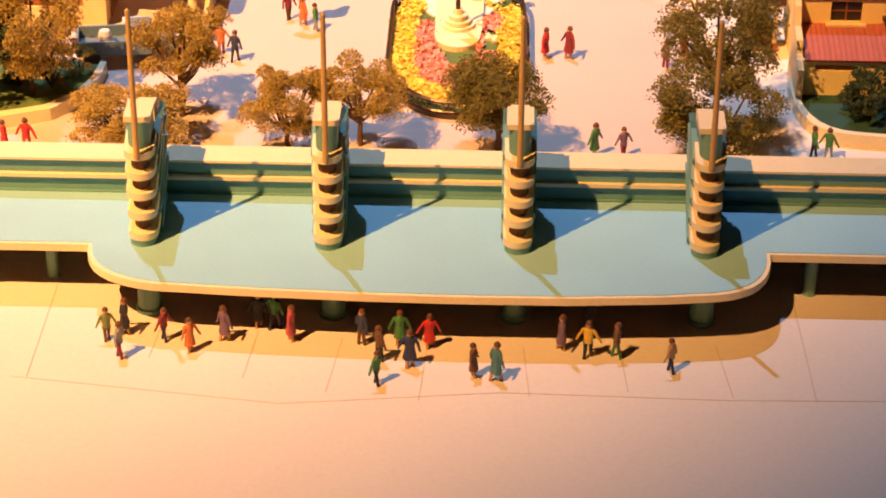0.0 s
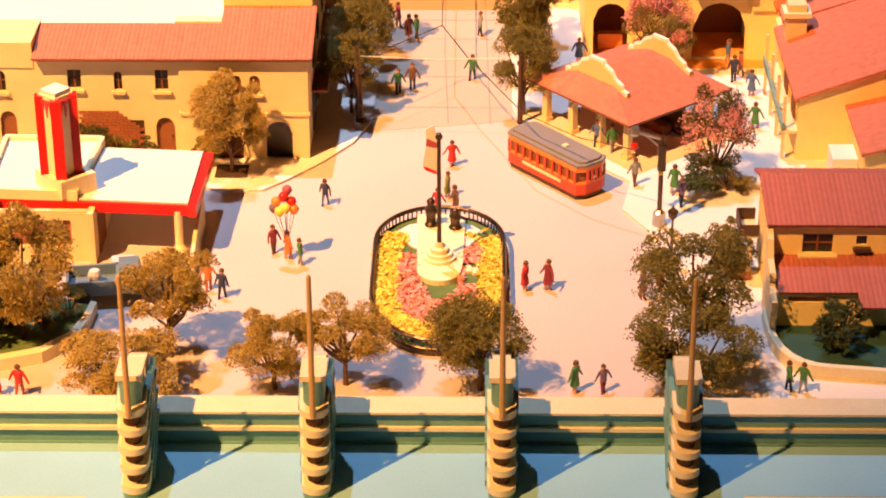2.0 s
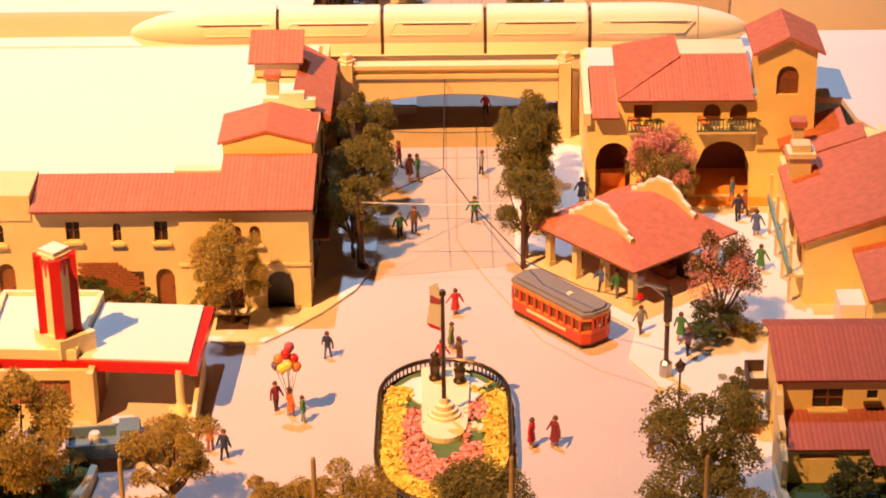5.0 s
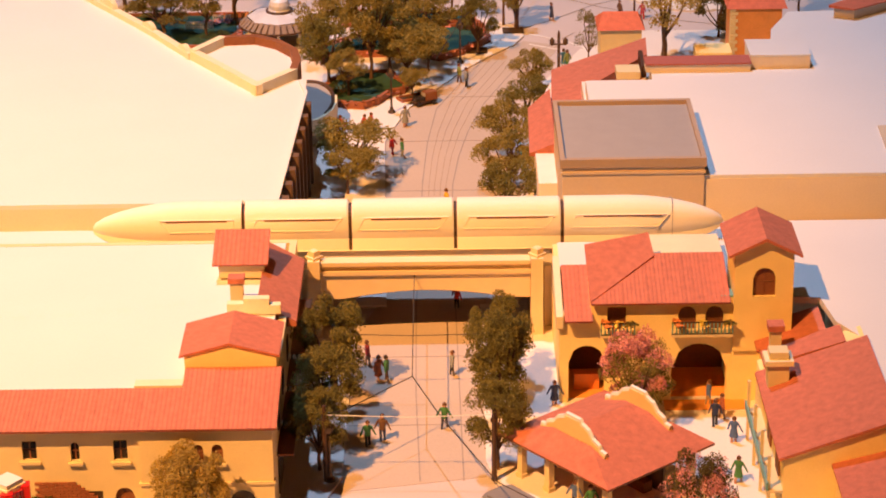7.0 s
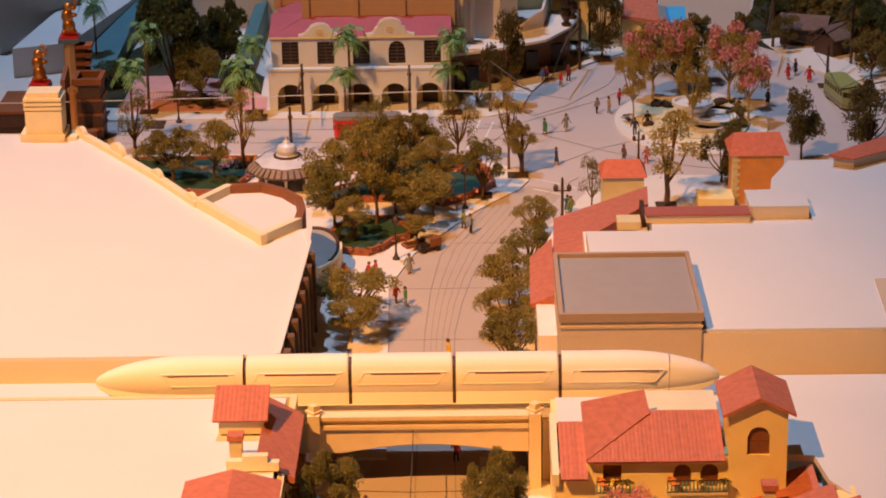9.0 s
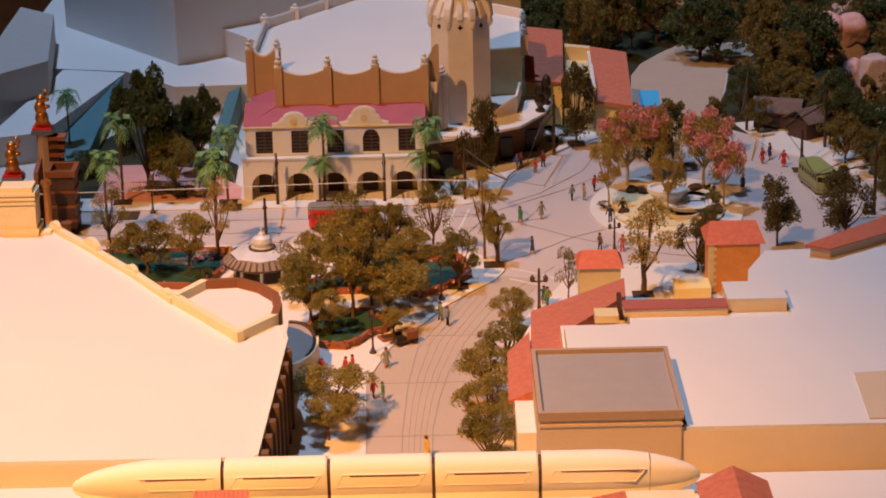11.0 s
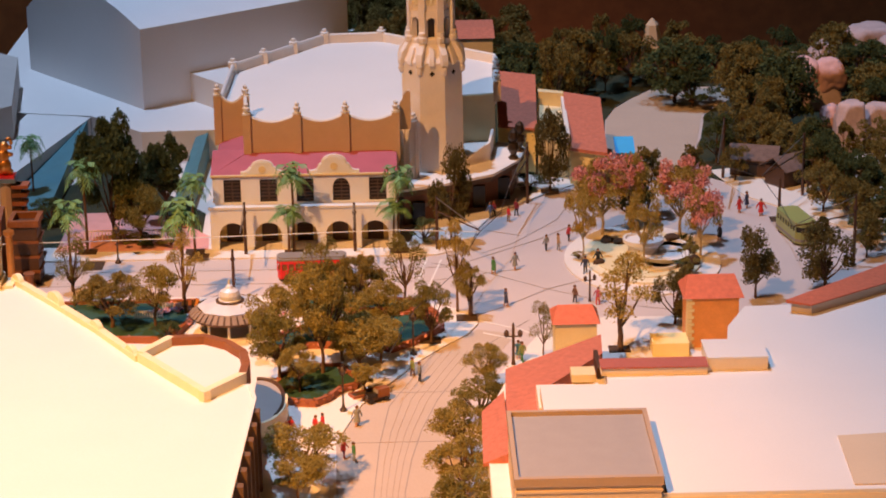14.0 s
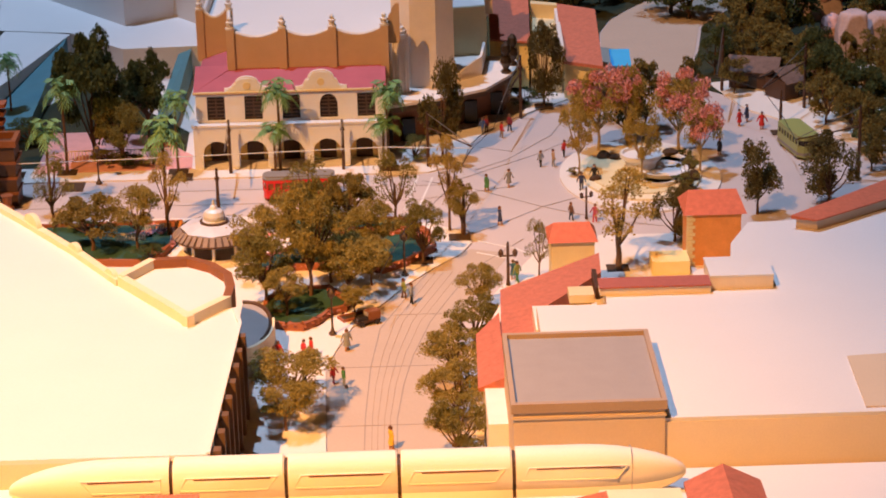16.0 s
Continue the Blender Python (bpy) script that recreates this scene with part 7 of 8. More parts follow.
OLIVE, GOLDEN = "model tree with olive-green flock foliage and wiry limbs", "model tree with golden-brown flock foliage"
KINDS = {
    "fine": [tree_kind(OLIVE, 21, LEAF, BARK, 36, 520, 0.0128, low=0.34), tree_kind(OLIVE, 22, LEAF, BARK, 40, 480, 0.0128, low=0.26), tree_kind(OLIVE, 23, LEAF, BARK, 34, 520, 0.0128, spread=0.47, low=0.36)],
    "finegold": [tree_kind(GOLDEN, 24, LEAFY, BARK, 24, 560, 0.0128, low=0.45, flat=0.5), tree_kind(GOLDEN, 25, LEAFY, BARK, 36, 500, 0.0128, low=0.28), tree_kind(GOLDEN, 26, LEAFY, BARK, 34, 500, 0.0128, low=0.3)],
    "airy": [tree_kind("open olive-green model tree with bare twisting limbs", 27, LEAF, BARK, 15, 800, 0.0125, low=0.58, flat=0.42, size=(0.14, 0.23))],
    "olive": [tree_kind(OLIVE, 1, LEAF, BARK), tree_kind(OLIVE, 2, LEAF, BARK, 30), tree_kind(OLIVE, 3, LEAF, BARK, 32, spread=0.47)],
    "park": [tree_kind("open model tree with amber-olive foliage on wiry limbs", 41, LEAFP, BARK, 24, 300, 0.0165, low=0.4, flat=0.5, size=(0.1, 0.17)), tree_kind("open model tree with amber-olive foliage on wiry limbs", 42, LEAFP, BARK, 20, 330, 0.0165, low=0.46, flat=0.48, size=(0.1, 0.18)), tree_kind(OLIVE, 43, LEAF, BARK, 24, 300, 0.0165, low=0.34, flat=0.55, size=(0.1, 0.17))],
    "gold": [tree_kind(GOLDEN, 4, LEAFB, BARK, 26), tree_kind(GOLDEN, 5, LEAFB, BARK, 24, low=0.42)],
    "weeping": [tree_kind("dark brown-green model tree with weeping foliage", 35, LEAFW, BARK, 16, 330, 0.022, spread=0.48, low=0.26, flat=0.85, size=(0.11, 0.19)), tree_kind("dark brown-green model tree with weeping foliage", 36, LEAFW, BARK, 14, 330, 0.022, spread=0.46, low=0.34, flat=0.8, size=(0.11, 0.19))],
    "dark": [tree_kind("dark green model tree with dense foliage", 6, LEAFD, BARK, 26, 130, 0.026, low=0.26), tree_kind("dark green model tree with dense foliage", 7, LEAFD, BARK, 24, 130, 0.026, low=0.22)],
    "pale": [tree_kind("small model tree with pale golden foliage", 33, LEAFY, PALEBARK, 20, 240, 0.018, low=0.42)],
    "pink": [tree_kind("small model tree in pink blossom", 8, LEAFY, PALEBARK, 20, 200, 0.019, low=0.46, second=PINK), tree_kind("small model tree in pink blossom", 9, LEAFY, PALEBARK, 18, 200, 0.019, low=0.44, second=PINK)],
    "thin": [tree_kind("thin model tree with a few drooping clumps of foliage", 10, LEAF, BARK, 8, 330, 0.014, spread=0.42, low=0.42, flat=0.5, size=(0.12, 0.2)), tree_kind("thin model tree with sparse golden foliage", 11, LEAFY, BARK, 7, 330, 0.014, spread=0.42, low=0.45, flat=0.5, size=(0.12, 0.2))],
    "wood": [tree_kind("olive-brown model tree with dense foliage", 14, WOODLEAF, BARK, 24, 130, 0.025, low=0.26), tree_kind("olive-brown model tree with dense foliage", 15, WOODLEAF, BARK, 22, 130, 0.025, low=0.3)],
    "blossom": [tree_kind("bushy dark green model tree with scattered pink blossom", 16, LEAFW, BARK, 26, 380, 0.012, low=0.2, second=PINK, bloom=0.38), tree_kind("bushy model tree thick with rose-red blossom", 17, LEAF, BARK, 26, 300, 0.012, low=0.2, second=PINK, bloom=1.5)],
    "court": [tree_kind("tall dark green model tree with dense foliage", 31, LEAFD, BARK, 36, 330, 0.023, low=0.26), tree_kind("tall dark green model tree with dense foliage", 32, LEAFD, BARK, 32, 330, 0.023, low=0.4)],
    "bush": [tree_kind("low dark green model bush", 12, LEAFD, BARK, 16, 200, 0.02, low=0.12), tree_kind("low olive model bush", 13, LEAF, BARK, 16, 200, 0.02, low=0.12)],
}
used = {}


def inside(x, y, pts):
    hit = False
    for (x0, y0), (x1, y1) in zip(pts, pts[1:] + pts[:1]):
        if (y0 > y) != (y1 > y) and x < (x1 - x0) * (y - y0) / (y1 - y0) + x0:
            hit = not hit
    return hit


def floor_at(x, y):
    """Height of the ground, pavement or bed under a point."""
    if y < 37.3:
        return 0.02
    for pts in PARKBEDS.values():
        if inside(x, y, pts):
            return 0.22
    if (x - 10.25) ** 2 / 11.2 + (y - 99.8) ** 2 / 22 < 1:
        return 0.09
    if any(inside(x, y, pts) for pts, _ in SIDE.values()):
        return 0.07
    return 0.0


def plant(kind, x, y, h, r, turn=None, z=None, group=""):
    pool = KINDS[kind]
    k = used.get(kind, 0)
    used[kind] = k + 1
    base = pool[k % len(pool)]
    turn = (k * 77.0) % 360 if turn is None else turn
    z = floor_at(x, y) if z is None else z
    m = P(x, y, z, turn) @ Matrix.Diagonal((2.25 * r, 2.25 * r, h, 1))
    if k < len(pool):
        base.matrix_basis = m
        ob = base
    else:
        ob = copy_thing(base, m @ Matrix.Diagonal((*[1 / v for v in base.scale], 1)))
    if group:
        ob["group"] = group
    return ob


FRONT = (("finegold", -7.1, 42.3, 2.9, 1.05), ("finegold", -7.9, 40.3, 1.75, 1.25), ("finegold", -4.65, 40.9, 1.95, 0.95), ("finegold", -3.1, 41.1, 2.2, 1.0), ("fine", -0.14, 40.9, 2.3, 1.1),
         ("airy", 4.6, 42.4, 3.0, 1.25), ("fine", 4.5, 40.6, 2.3, 1.25), ("finegold", -10.5, 42.8, 3.5, 1.15), ("dark", -11.7, 42.9, 3.0, 1.3), ("dark", 8.0, 42.4, 1.35, 0.7),
         ("finegold", -6.6, 51.8, 2.7, 1.0), ("blossom", 5.9, 51.3, 2.7, 0.85), ("blossom", 4.9, 58.0, 2.8, 0.95), ("bush", 5.4, 50.9, 0.8, 0.9), ("bush", 6.2, 50.8, 0.6, 0.6))
for kind, x, y, h, r in FRONT:
    plant(kind, x, y, h, r)
STREETTREES = (("fine", -3.65, 55.6, 2.5, 0.85), ("fine", -3.55, 57.6, 2.7, 0.85), ("fine", -3.5, 60.0, 3.0, 0.95), ("fine", 1.05, 55.5, 2.7, 0.85), ("fine", 1.15, 58.6, 3.3, 0.95), ("fine", 1.2, 60.6, 2.8, 0.85),
               ("park", -3.4, 76.9, 2.1, 1.35), ("park", -3.6, 75.2, 1.7, 0.95), ("park", 1.85, 72.6, 2.1, 1.0), ("park", 1.9, 75.4, 2.2, 1.1), ("park", 2.0, 78.4, 2.2, 1.05), ("park", 2.65, 81.5, 2.0, 0.95), ("park", 3.0, 85.1, 1.9, 0.75))
for kind, x, y, h, r in STREETTREES:
    plant(kind, x, y, h, r, group="street trees")
PARK = (("gold", -11.65, 92.1, 2.2, 1.3), ("park", -9.9, 92.0, 2.6, 0.95), ("thin", -13.5, 94.8, 3.2, 0.9), ("thin", -8.85, 93.6, 3.4, 0.9), ("park", -4.7, 86.0, 2.9, 1.1), ("park", -3.1, 86.6, 4.3, 1.2), ("park", -1.7, 86.4, 2.5, 1.25), ("park", -2.4, 88.3, 2.4, 1.05), ("park", -0.9, 87.9, 1.9, 0.8),
        ("park", -3.9, 84.7, 1.8, 0.75), ("park", -3.5, 90.2, 3.5, 1.0), ("park", -0.9, 89.6, 2.7, 0.95), ("park", -5.1, 88.8, 2.9, 0.95), ("gold", -1.9, 91.8, 3.0, 0.9), ("gold", -1.8, 94.2, 2.2, 0.95), ("park", 1.05, 90.1, 2.55, 0.85), ("thin", 0.05, 93.6, 3.4, 0.95),
        ("thin", 2.15, 93.6, 4.1, 0.9), ("park", 2.6, 93.1, 2.3, 0.6), ("thin", -3.4, 94.4, 3.0, 0.9), ("bush", -9.3, 90.7, 0.7, 0.6), ("bush", -12.2, 94.3, 0.8, 0.7), ("bush", -4.2, 84.9, 0.6, 0.6), ("park", -1.5, 84.75, 1.3, 0.55))
for kind, x, y, h, r in PARK:
    plant(kind, x, y, h, r, group="park trees")
PLACE = (("pale", 7.72, 99.9, 3.3, 0.72), ("pink", 8.8, 103.0, 3.75, 1.15), ("pale", 10.2, 98.5, 3.4, 0.75), ("pink", 10.1, 103.6, 3.7, 0.85), ("pink", 12.2, 102.5, 3.7, 1.15), ("pink", 12.76, 99.7, 3.2, 0.85),
         ("thin", 8.3, 88.7, 3.9, 1.9), ("weeping", 10.75, 91.6, 2.4, 0.85), ("weeping", 14.4, 94.6, 3.1, 0.85), ("weeping", 17.4, 95.4, 3.0, 1.1), ("thin", 5.3, 87.8, 2.5, 0.6), ("weeping", 2.1, 102.6, 4.4, 0.95), ("weeping", 6.9, 110.0, 4.1, 0.9), ("bush", 0.9, 102.8, 1.1, 0.75), ("bush", 6.0, 110.2, 0.9, 0.8), ("bush", 7.52, 99.84, 0.4, 0.32), ("bush", 12.44, 101.6, 0.5, 0.35), ("bush", 12.0, 97.6, 1.5, 0.5), ("bush", 11.7, 97.9, 0.5, 0.6))
for kind, x, y, h, r in PLACE:
    plant(kind, x, y, h, r, group="trees round the fountain")
COURT = (("court", -12.9, 103.7, 5.9, 1.35), ("court", -10.8, 106.6, 4.2, 1.0), ("olive", -11.6, 103.0, 3.0, 1.0), ("bush", -12.3, 103.2, 0.7, 0.8), ("bush", -16.0, 106.6, 1.2, 1.1), ("bush", -10.3, 103.0, 0.8, 0.7), ("bush", -11.4, 102.9, 0.6, 0.6))
for kind, x, y, h, r in COURT:
    plant(kind, x, y, h, r, group="garden court trees")
HEDGES = ((5.95, 46.3), (6.0, 46.9), (5.95, 47.5), (-9.0, 52.3), (-7.4, 52.3), (-10.9, 43.2), (-10.1, 43.1), (-11.6, 42.2), (-9.6, 43.8))
for x, y in HEDGES:
    plant("bush", x, y, 0.75, 0.45, z=0.2 if y < 48 else 0.07)
for x, h, r in ((-10.35, 1.15, 0.62), (-9.6, 0.85, 0.5)):
    plant("bush", x, 52.2, h, r, z=0.07)
rng = random.Random(21)
FOREST = []
FARPATH = [(9.0, 108), (15.4, 108), (16.0, 113), (16.6, 118.0), (17.4, 122.4), (19.2, 126.4), (17.4, 130.2), (13.0, 130), (9.6, 125.5), (9.0, 118)]
for _ in range(9000):
    x, y = rng.uniform(-2.5, 38), rng.uniform(101, 144.0)
    if y > (133.0 if x > 8 else 145.0 - (x + 1) * 1.33) or inside(x, y, FARPATH) or (x < 10 and y < 123.5 + (5 - x) * 0.5) or inside(x, y, [(4, 100), (17.0, 109.5), (21.0, 101), (30, 96), (4, 96)]):
        continue
    if any(math.hypot(x - a, y - b) < 1.45 for a, b in FOREST) or (0.5 < x < 6.2 and y < 132) or (15.2 < x < 19.8 and 106.5 < y < 113.6) or (20 < x < 25.6 and 113.2 < y < 118) or (19.8 < x < 23.8 and 117 < y < 125.2):
        continue
    FOREST.append((x, y))
for x, y in FOREST[:210]:
    tall = 1.0 if y > 118 else 0.75
    if x > 6 + rng.uniform(-2, 2) and y > 127.5:
        tall *= 0.8
    plant("dark" if rng.random() < 0.3 else "wood", x, y, tall * rng.uniform(2.2, 4.6), tall * rng.uniform(0.9, 1.7), z=0.05, group="far wood")
for x, y, h, r in ((14.6, 126.0, 3.6, 1.9), (15.4, 125.0, 2.2, 1.4), (19.6, 108.6, 2.8, 1.0), (20.8, 106.0, 2.6, 1.0), (22.3, 103.2, 2.8, 1.1), (21.4, 98.6, 2.6, 0.9), (19.9, 110.6, 2.6, 0.9), (15.3, 114.4, 2.6, 0.8)):
    plant("dark", x, y, h, r, group="far wood")


for x, y, h, r in ((15.8, 111.2, 1.9, 0.7), (18.9, 109.0, 2.3, 0.8), (19.9, 112.3, 2.8, 1.0), (17.6, 114.3, 2.6, 1.0), (20.4, 101.6, 2.6, 1.0), (21.8, 100.2, 2.8, 1.1), (22.6, 104.6, 2.9, 1.1), (20.0, 104.1, 2.4, 0.8), (23.6, 101.4, 3.0, 1.2), (19.9, 99.6, 2.0, 0.7), (21.0, 107.4, 2.2, 0.9), (24.6, 104.2, 3.2, 1.2), (23.2, 97.6, 2.8, 1.1), (13.3, 109.9, 1.6, 0.5)):
    plant("wood" if h < 2.7 else "dark", x, y, h, r, group="far wood")


def palm_kind(seed):
    t = thing("palm_tree", P(0, -60), "slender model palm with bright green fronds", "palm tree", "theatre palms")
    part("trunk", tube(B(), [(0, 0, 0), (0.01, 0, 0.4), (0, 0.008, 0.86)], 0.022, 7, 0.016), BARK, t)
    rng = random.Random(seed)
    for k in range(12):
        a, lift = 6.2832 * k / 12 + rng.uniform(-0.2, 0.2), rng.uniform(0.02, 0.15) if k % 3 else 0.22
        ln = rng.uniform(0.22, 0.29)
        spine = [Vector((math.cos(a) * ln * q, math.sin(a) * ln * q, 0.86 + lift * math.sin(2.4 * q) - 0.15 * q * q)) for q in (0, 0.35, 0.7, 1.0)]
        bm = B()
        side_v = Vector((-math.sin(a), math.cos(a), 0))
        for j in range(8):
            q = 0.14 + 0.118 * j
            i = min(2, int(q * 3))
            p = spine[i].lerp(spine[i + 1], min(1, q * 3 - i))
            w = 0.095 * math.sin(math.pi * (0.2 + 0.72 * q))
            d = (spine[i + 1] - spine[i]).normalized()
            for s in (-1, 1):
                tip = p + side_v * s * w + d * 0.05 + Vector((0, 0, -0.03))
                bm.faces.new([bm.verts.new(v) for v in (p - d * 0.016, p + d * 0.018, tip + d * 0.008, tip - d * 0.01)])
        tube(bm, spine, 0.006, 4, 0.003)
        part("frond", bm, PALM, t)
    return t


palms = [palm_kind(1), palm_kind(2)]
for k, (x, y, h) in enumerate(((-17.3, 109.6, 3.3), (-13.9, 102.4, 4.1), (-13.9, 97.3, 3.9), (-9.15, 102.0, 3.5), (-9.05, 95.2, 4.4), (-4.8, 101.6, 4.0), (-5.0, 101.3, 2.2), (-0.2, 101.6, 3.8), (-0.4, 101.5, 2.3))):
    m = P(x, y, floor_at(x, y), 70 * k) @ Matrix.Diagonal((h * 0.76, h * 0.76, h, 1)) if h > 3 else P(x, y, floor_at(x, y), 70 * k) @ Matrix.Diagonal((2.9, 2.9, h, 1))
    if k < 2:
        palms[k].matrix_basis = m
    else:
        copy_thing(palms[k % 2], m @ Matrix.Diagonal((*[1 / v for v in palms[k % 2].scale], 1)))

# ---- lamps, poles, wires ----
lamp = thing("street_lamp", P(4.46, 46.77, 0.07), "dark bronze street lamp with a single lantern", "street lamp", "street lamps")
part("base", lathe(B(), [(0.12, 0), (0.12, 0.06), (0.06, 0.12), (0.05, 0.2)], 10), METAL, lamp)
part("post", lathe(B(), [(0.035, 0.15), (0.025, 1.2)], 8), METAL, lamp)
part("lantern", lathe(B(), [(0.04, 1.18), (0.10, 1.25), (0.12, 1.38)], 6), METAL, lamp)
part("lantern_cap", lathe(B(), [(0.14, 1.38), (0.1, 1.44), (0.03, 1.5), (0.02, 1.56)], 6), METAL, lamp)
for x, y in ((-2.26, 83.2), (0.33, 88.8), (4.5, 41.0), (-3.35, 55.0), (-12.4, 100.9), (1.5, 66.8)):
    copy_thing(lamp, P(x, y, floor_at(x, y), 0, 1.15))
twin = thing("street_lamp", P(4.13, 87.5, 0.07), "dark street lamp with a pair of side lanterns", "street lamp", "street lamps")
part("post", lathe(B(), [(0.09, 0), (0.06, 0.2), (0.05, 1.6), (0.02, 1.7)], 8), BROWN, twin)
part("crossarm", box(B(), -0.26, 0.26, -0.02, 0.02, 1.12, 1.17), BROWN, twin)
for s in (-1, 1):
    part("lantern", lathe(B(), [(0.03, 1.1), (0.09, 1.16), (0.1, 1.32), (0.02, 1.42)], 8, s * 0.26, 0), BROWN, twin)
copy_thing(twin, P(7.6, 94.7, 0.0, 20, 0.8))
sig = thing("traffic_signal", P(4.31, 48.82, 0.07), "steel traffic signal post with a bracket arm and red lamp", "traffic signal")
part("base", lathe(B(), [(0.17, 0), (0.15, 0.35), (0.08, 0.42)], 8), STEEL, sig)
part("post", lathe(B(), [(0.06, 0.4), (0.06, 2.45)], 8), METAL, sig)
part("arm", tube(B(), [(0, 0, 2.35), (-0.68, 0, 2.55)], 0.045, 6), STEEL, sig)
part("arm_brace", tube(B(), [(0, 0, 2.1), (-0.4, 0, 2.45)], 0.03, 6), STEEL, sig)
part("signal_head", box(B(), -0.1, 0.1, -0.16, 0.0, 1.55, 2.2), METAL, sig, "dark signal head", bevel=0.02)
part("arm_end", lathe(B(), [(0.11, 2.45), (0.13, 2.52), (0.1, 2.66)], 10, -0.68, 0), STEEL, sig)
part("red_lamp", lathe(B(), [(0.02, 2.05), (0.09, 2.1), (0.1, 2.17), (0.06, 2.24)], 10, -0.68, 0), RED, sig, "small red lamp")
part("yellow_lamp", lathe(B(), [(0.05, 1.42), (0.05, 1.5)], 8, 0, -0.06), YELLOW, sig)


def line_pole(x, y, h, tip=None):
    t = thing("line_pole", P(x, y, floor_at(x, y)), "dark brown overhead line pole", "pole", "line poles")
    part("post", lathe(B(), [(0.075, 0), (0.065, h * 0.6), (0.05, h)], 8), BROWN, t)
    part("collar", lathe(B(), [(0.09, h * 0.78), (0.1, h * 0.8), (0.09, h * 0.83)], 8), BROWN, t)
    if tip:
        dx, dy = tip[0] - x, tip[1] - y
        part("bracket_arm", tube(B(), [(0, 0, h * 0.72), (dx, dy, tip[2])], 0.035, 5), BROWN, t)
        part("bracket_stay", tube(B(), [(0, 0, h * 0.97), (dx, dy, tip[2] + 0.02)], 0.02, 5), STEEL, t)
    return t


TIP = {"a": (3.2, 97.6, 2.15), "b": (4.7, 104.0, 2.1), "c": (16.1, 104.8, 2.1), "d": (16.4, 97.9, 2.0), "e": (14.4, 107.0, 2.1)}
line_pole(-6.9, 101.6, 2.35, (-6.9, 98.6, 1.9))
line_pole(-2.13, 101.7, 2.2, (-2.1, 98.6, 2.0))
line_pole(-7.02, 95.6, 2.2)
line_pole(1.46, 101.75, 2.4, TIP["a"])
line_pole(5.76, 108.45, 2.95, TIP["b"])
line_pole(2.69, 93.0, 2.1)
line_pole(19.14, 98.5, 3.2, TIP["d"])
line_pole(18.6, 108.6, 3.0, TIP["c"])
line_pole(15.29, 111.7, 3.0, TIP["e"])
line_pole(17.0, 105.3, 1.9)
line_pole(-3.45, 55.0, 2.2)
line_pole(0.95, 54.9, 2.2)
line_pole(-3.4, 59.9, 2.2)
line_pole(1.0, 59.8, 2.2)
WIRES = ([(-22, 98.5, 1.7), (-16.9, 98.5, 1.74), (-8.6, 98.5, 1.86), (-0.4, 98.5, 2.02), (3.2, 97.6, 2.15)], [TIP["a"], (4.2, 100.5, 2.05), TIP["b"]], [TIP["b"], (9.5, 107.2, 2.0), TIP["e"]],
         [TIP["e"], (15.4, 106, 2.05), TIP["c"]], [TIP["c"], (16.4, 101, 2.0), TIP["d"]], [(-3.45, 55.0, 2.0), (-1.2, 55.0, 1.9), (0.95, 54.9, 2.0)], [(-3.4, 59.9, 2.0), (-1.2, 59.9, 1.92), (1.0, 59.8, 2.0)],
         [(-1.2, 66.5, 1.9), (-1.2, 62.5, 1.95), (-1.19, 57.3, 1.95), (-0.44, 55.0, 1.92), (0.95, 51.4, 1.95), (2.3, 49.8, 2.0), (3.6, 48.9, 2.1)], [(-1.19, 57.3, 1.95), (-2.9, 55.4, 1.95), (-3.45, 55.0, 2.0)], [(3.2, 97.6, 2.15), (2.0, 92.8, 1.95), (0.4, 88.8, 1.9), (-0.6, 84, 1.85)])
for k, pts in enumerate(WIRES):
    single("overhead_wire", tube(B(), pts, 0.016 if k else 0.022, 4), CABLE if k in (0, 5) else WIRE, P(0, 0), "thin overhead tram wire strung between poles", "wire", "overhead wires")
grate = single("tree_grate", box(B(), -0.42, 0.42, -0.38, 0.38, 0.0, 0.02), SOIL, P(-6.6, 51.8, 0.071), "dark square tree pit in the pavement", "tree pit", "tree pits")
for x, y in ((1.0, 90.3), (2.5, 92.8), (-4.8, 101.6), (-0.2, 101.6), (-9.15, 102.0), (-13.9, 102.3), (2.1, 102.6), (6.9, 110.0), (17.0, 105.2), (8.3, 88.9)):
    copy_thing(grate, P(x, y, floor_at(x, y) + 0.003))
cart = thing("delivery_cart", P(-1.02, 84.25, 0.012, 30), "small dark delivery cart with a brown box body", "cart")
part("chassis", box(B(), -0.5, 0.42, -0.17, 0.17, 0.1, 0.2), BROWN, cart, bevel=0.02)
part("box_body", side(B(), [(-0.2, 0.2), (0.2, 0.2), (0.17, 0.5), (-0.17, 0.5)], -0.05, 0.42), WOOD, cart, "brown box body", bevel=0.02)
part("bonnet", box(B(), -0.48, -0.08, -0.14, 0.14, 0.2, 0.34), DARK, cart, bevel=0.03)
part("windscreen", box(B(), -0.09, -0.06, -0.14, 0.14, 0.34, 0.46), SLATE, cart)
wheel = part("wheel", side(B(), [(0.1 * math.cos(k * math.pi / 6), 0.1 + 0.1 * math.sin(k * math.pi / 6)) for k in range(12)], -0.03, 0.03), DARK, cart)
wheel.matrix_basis = P(-0.36, -0.19, 0, 90)
for wx, wy in ((0.26, -0.19), (-0.36, 0.19), (0.26, 0.19)):
    again(wheel, P(wx, wy, 0, 90))
pit = thing("brick_planter", P(-1.55, 84.72, 0.07, 28), "low brick-edged tree pit beside the street", "planter")
part("soil", box(B(), -0.46, 0.46, -0.2, 0.2, 0.0, 0.05), SOIL, pit)
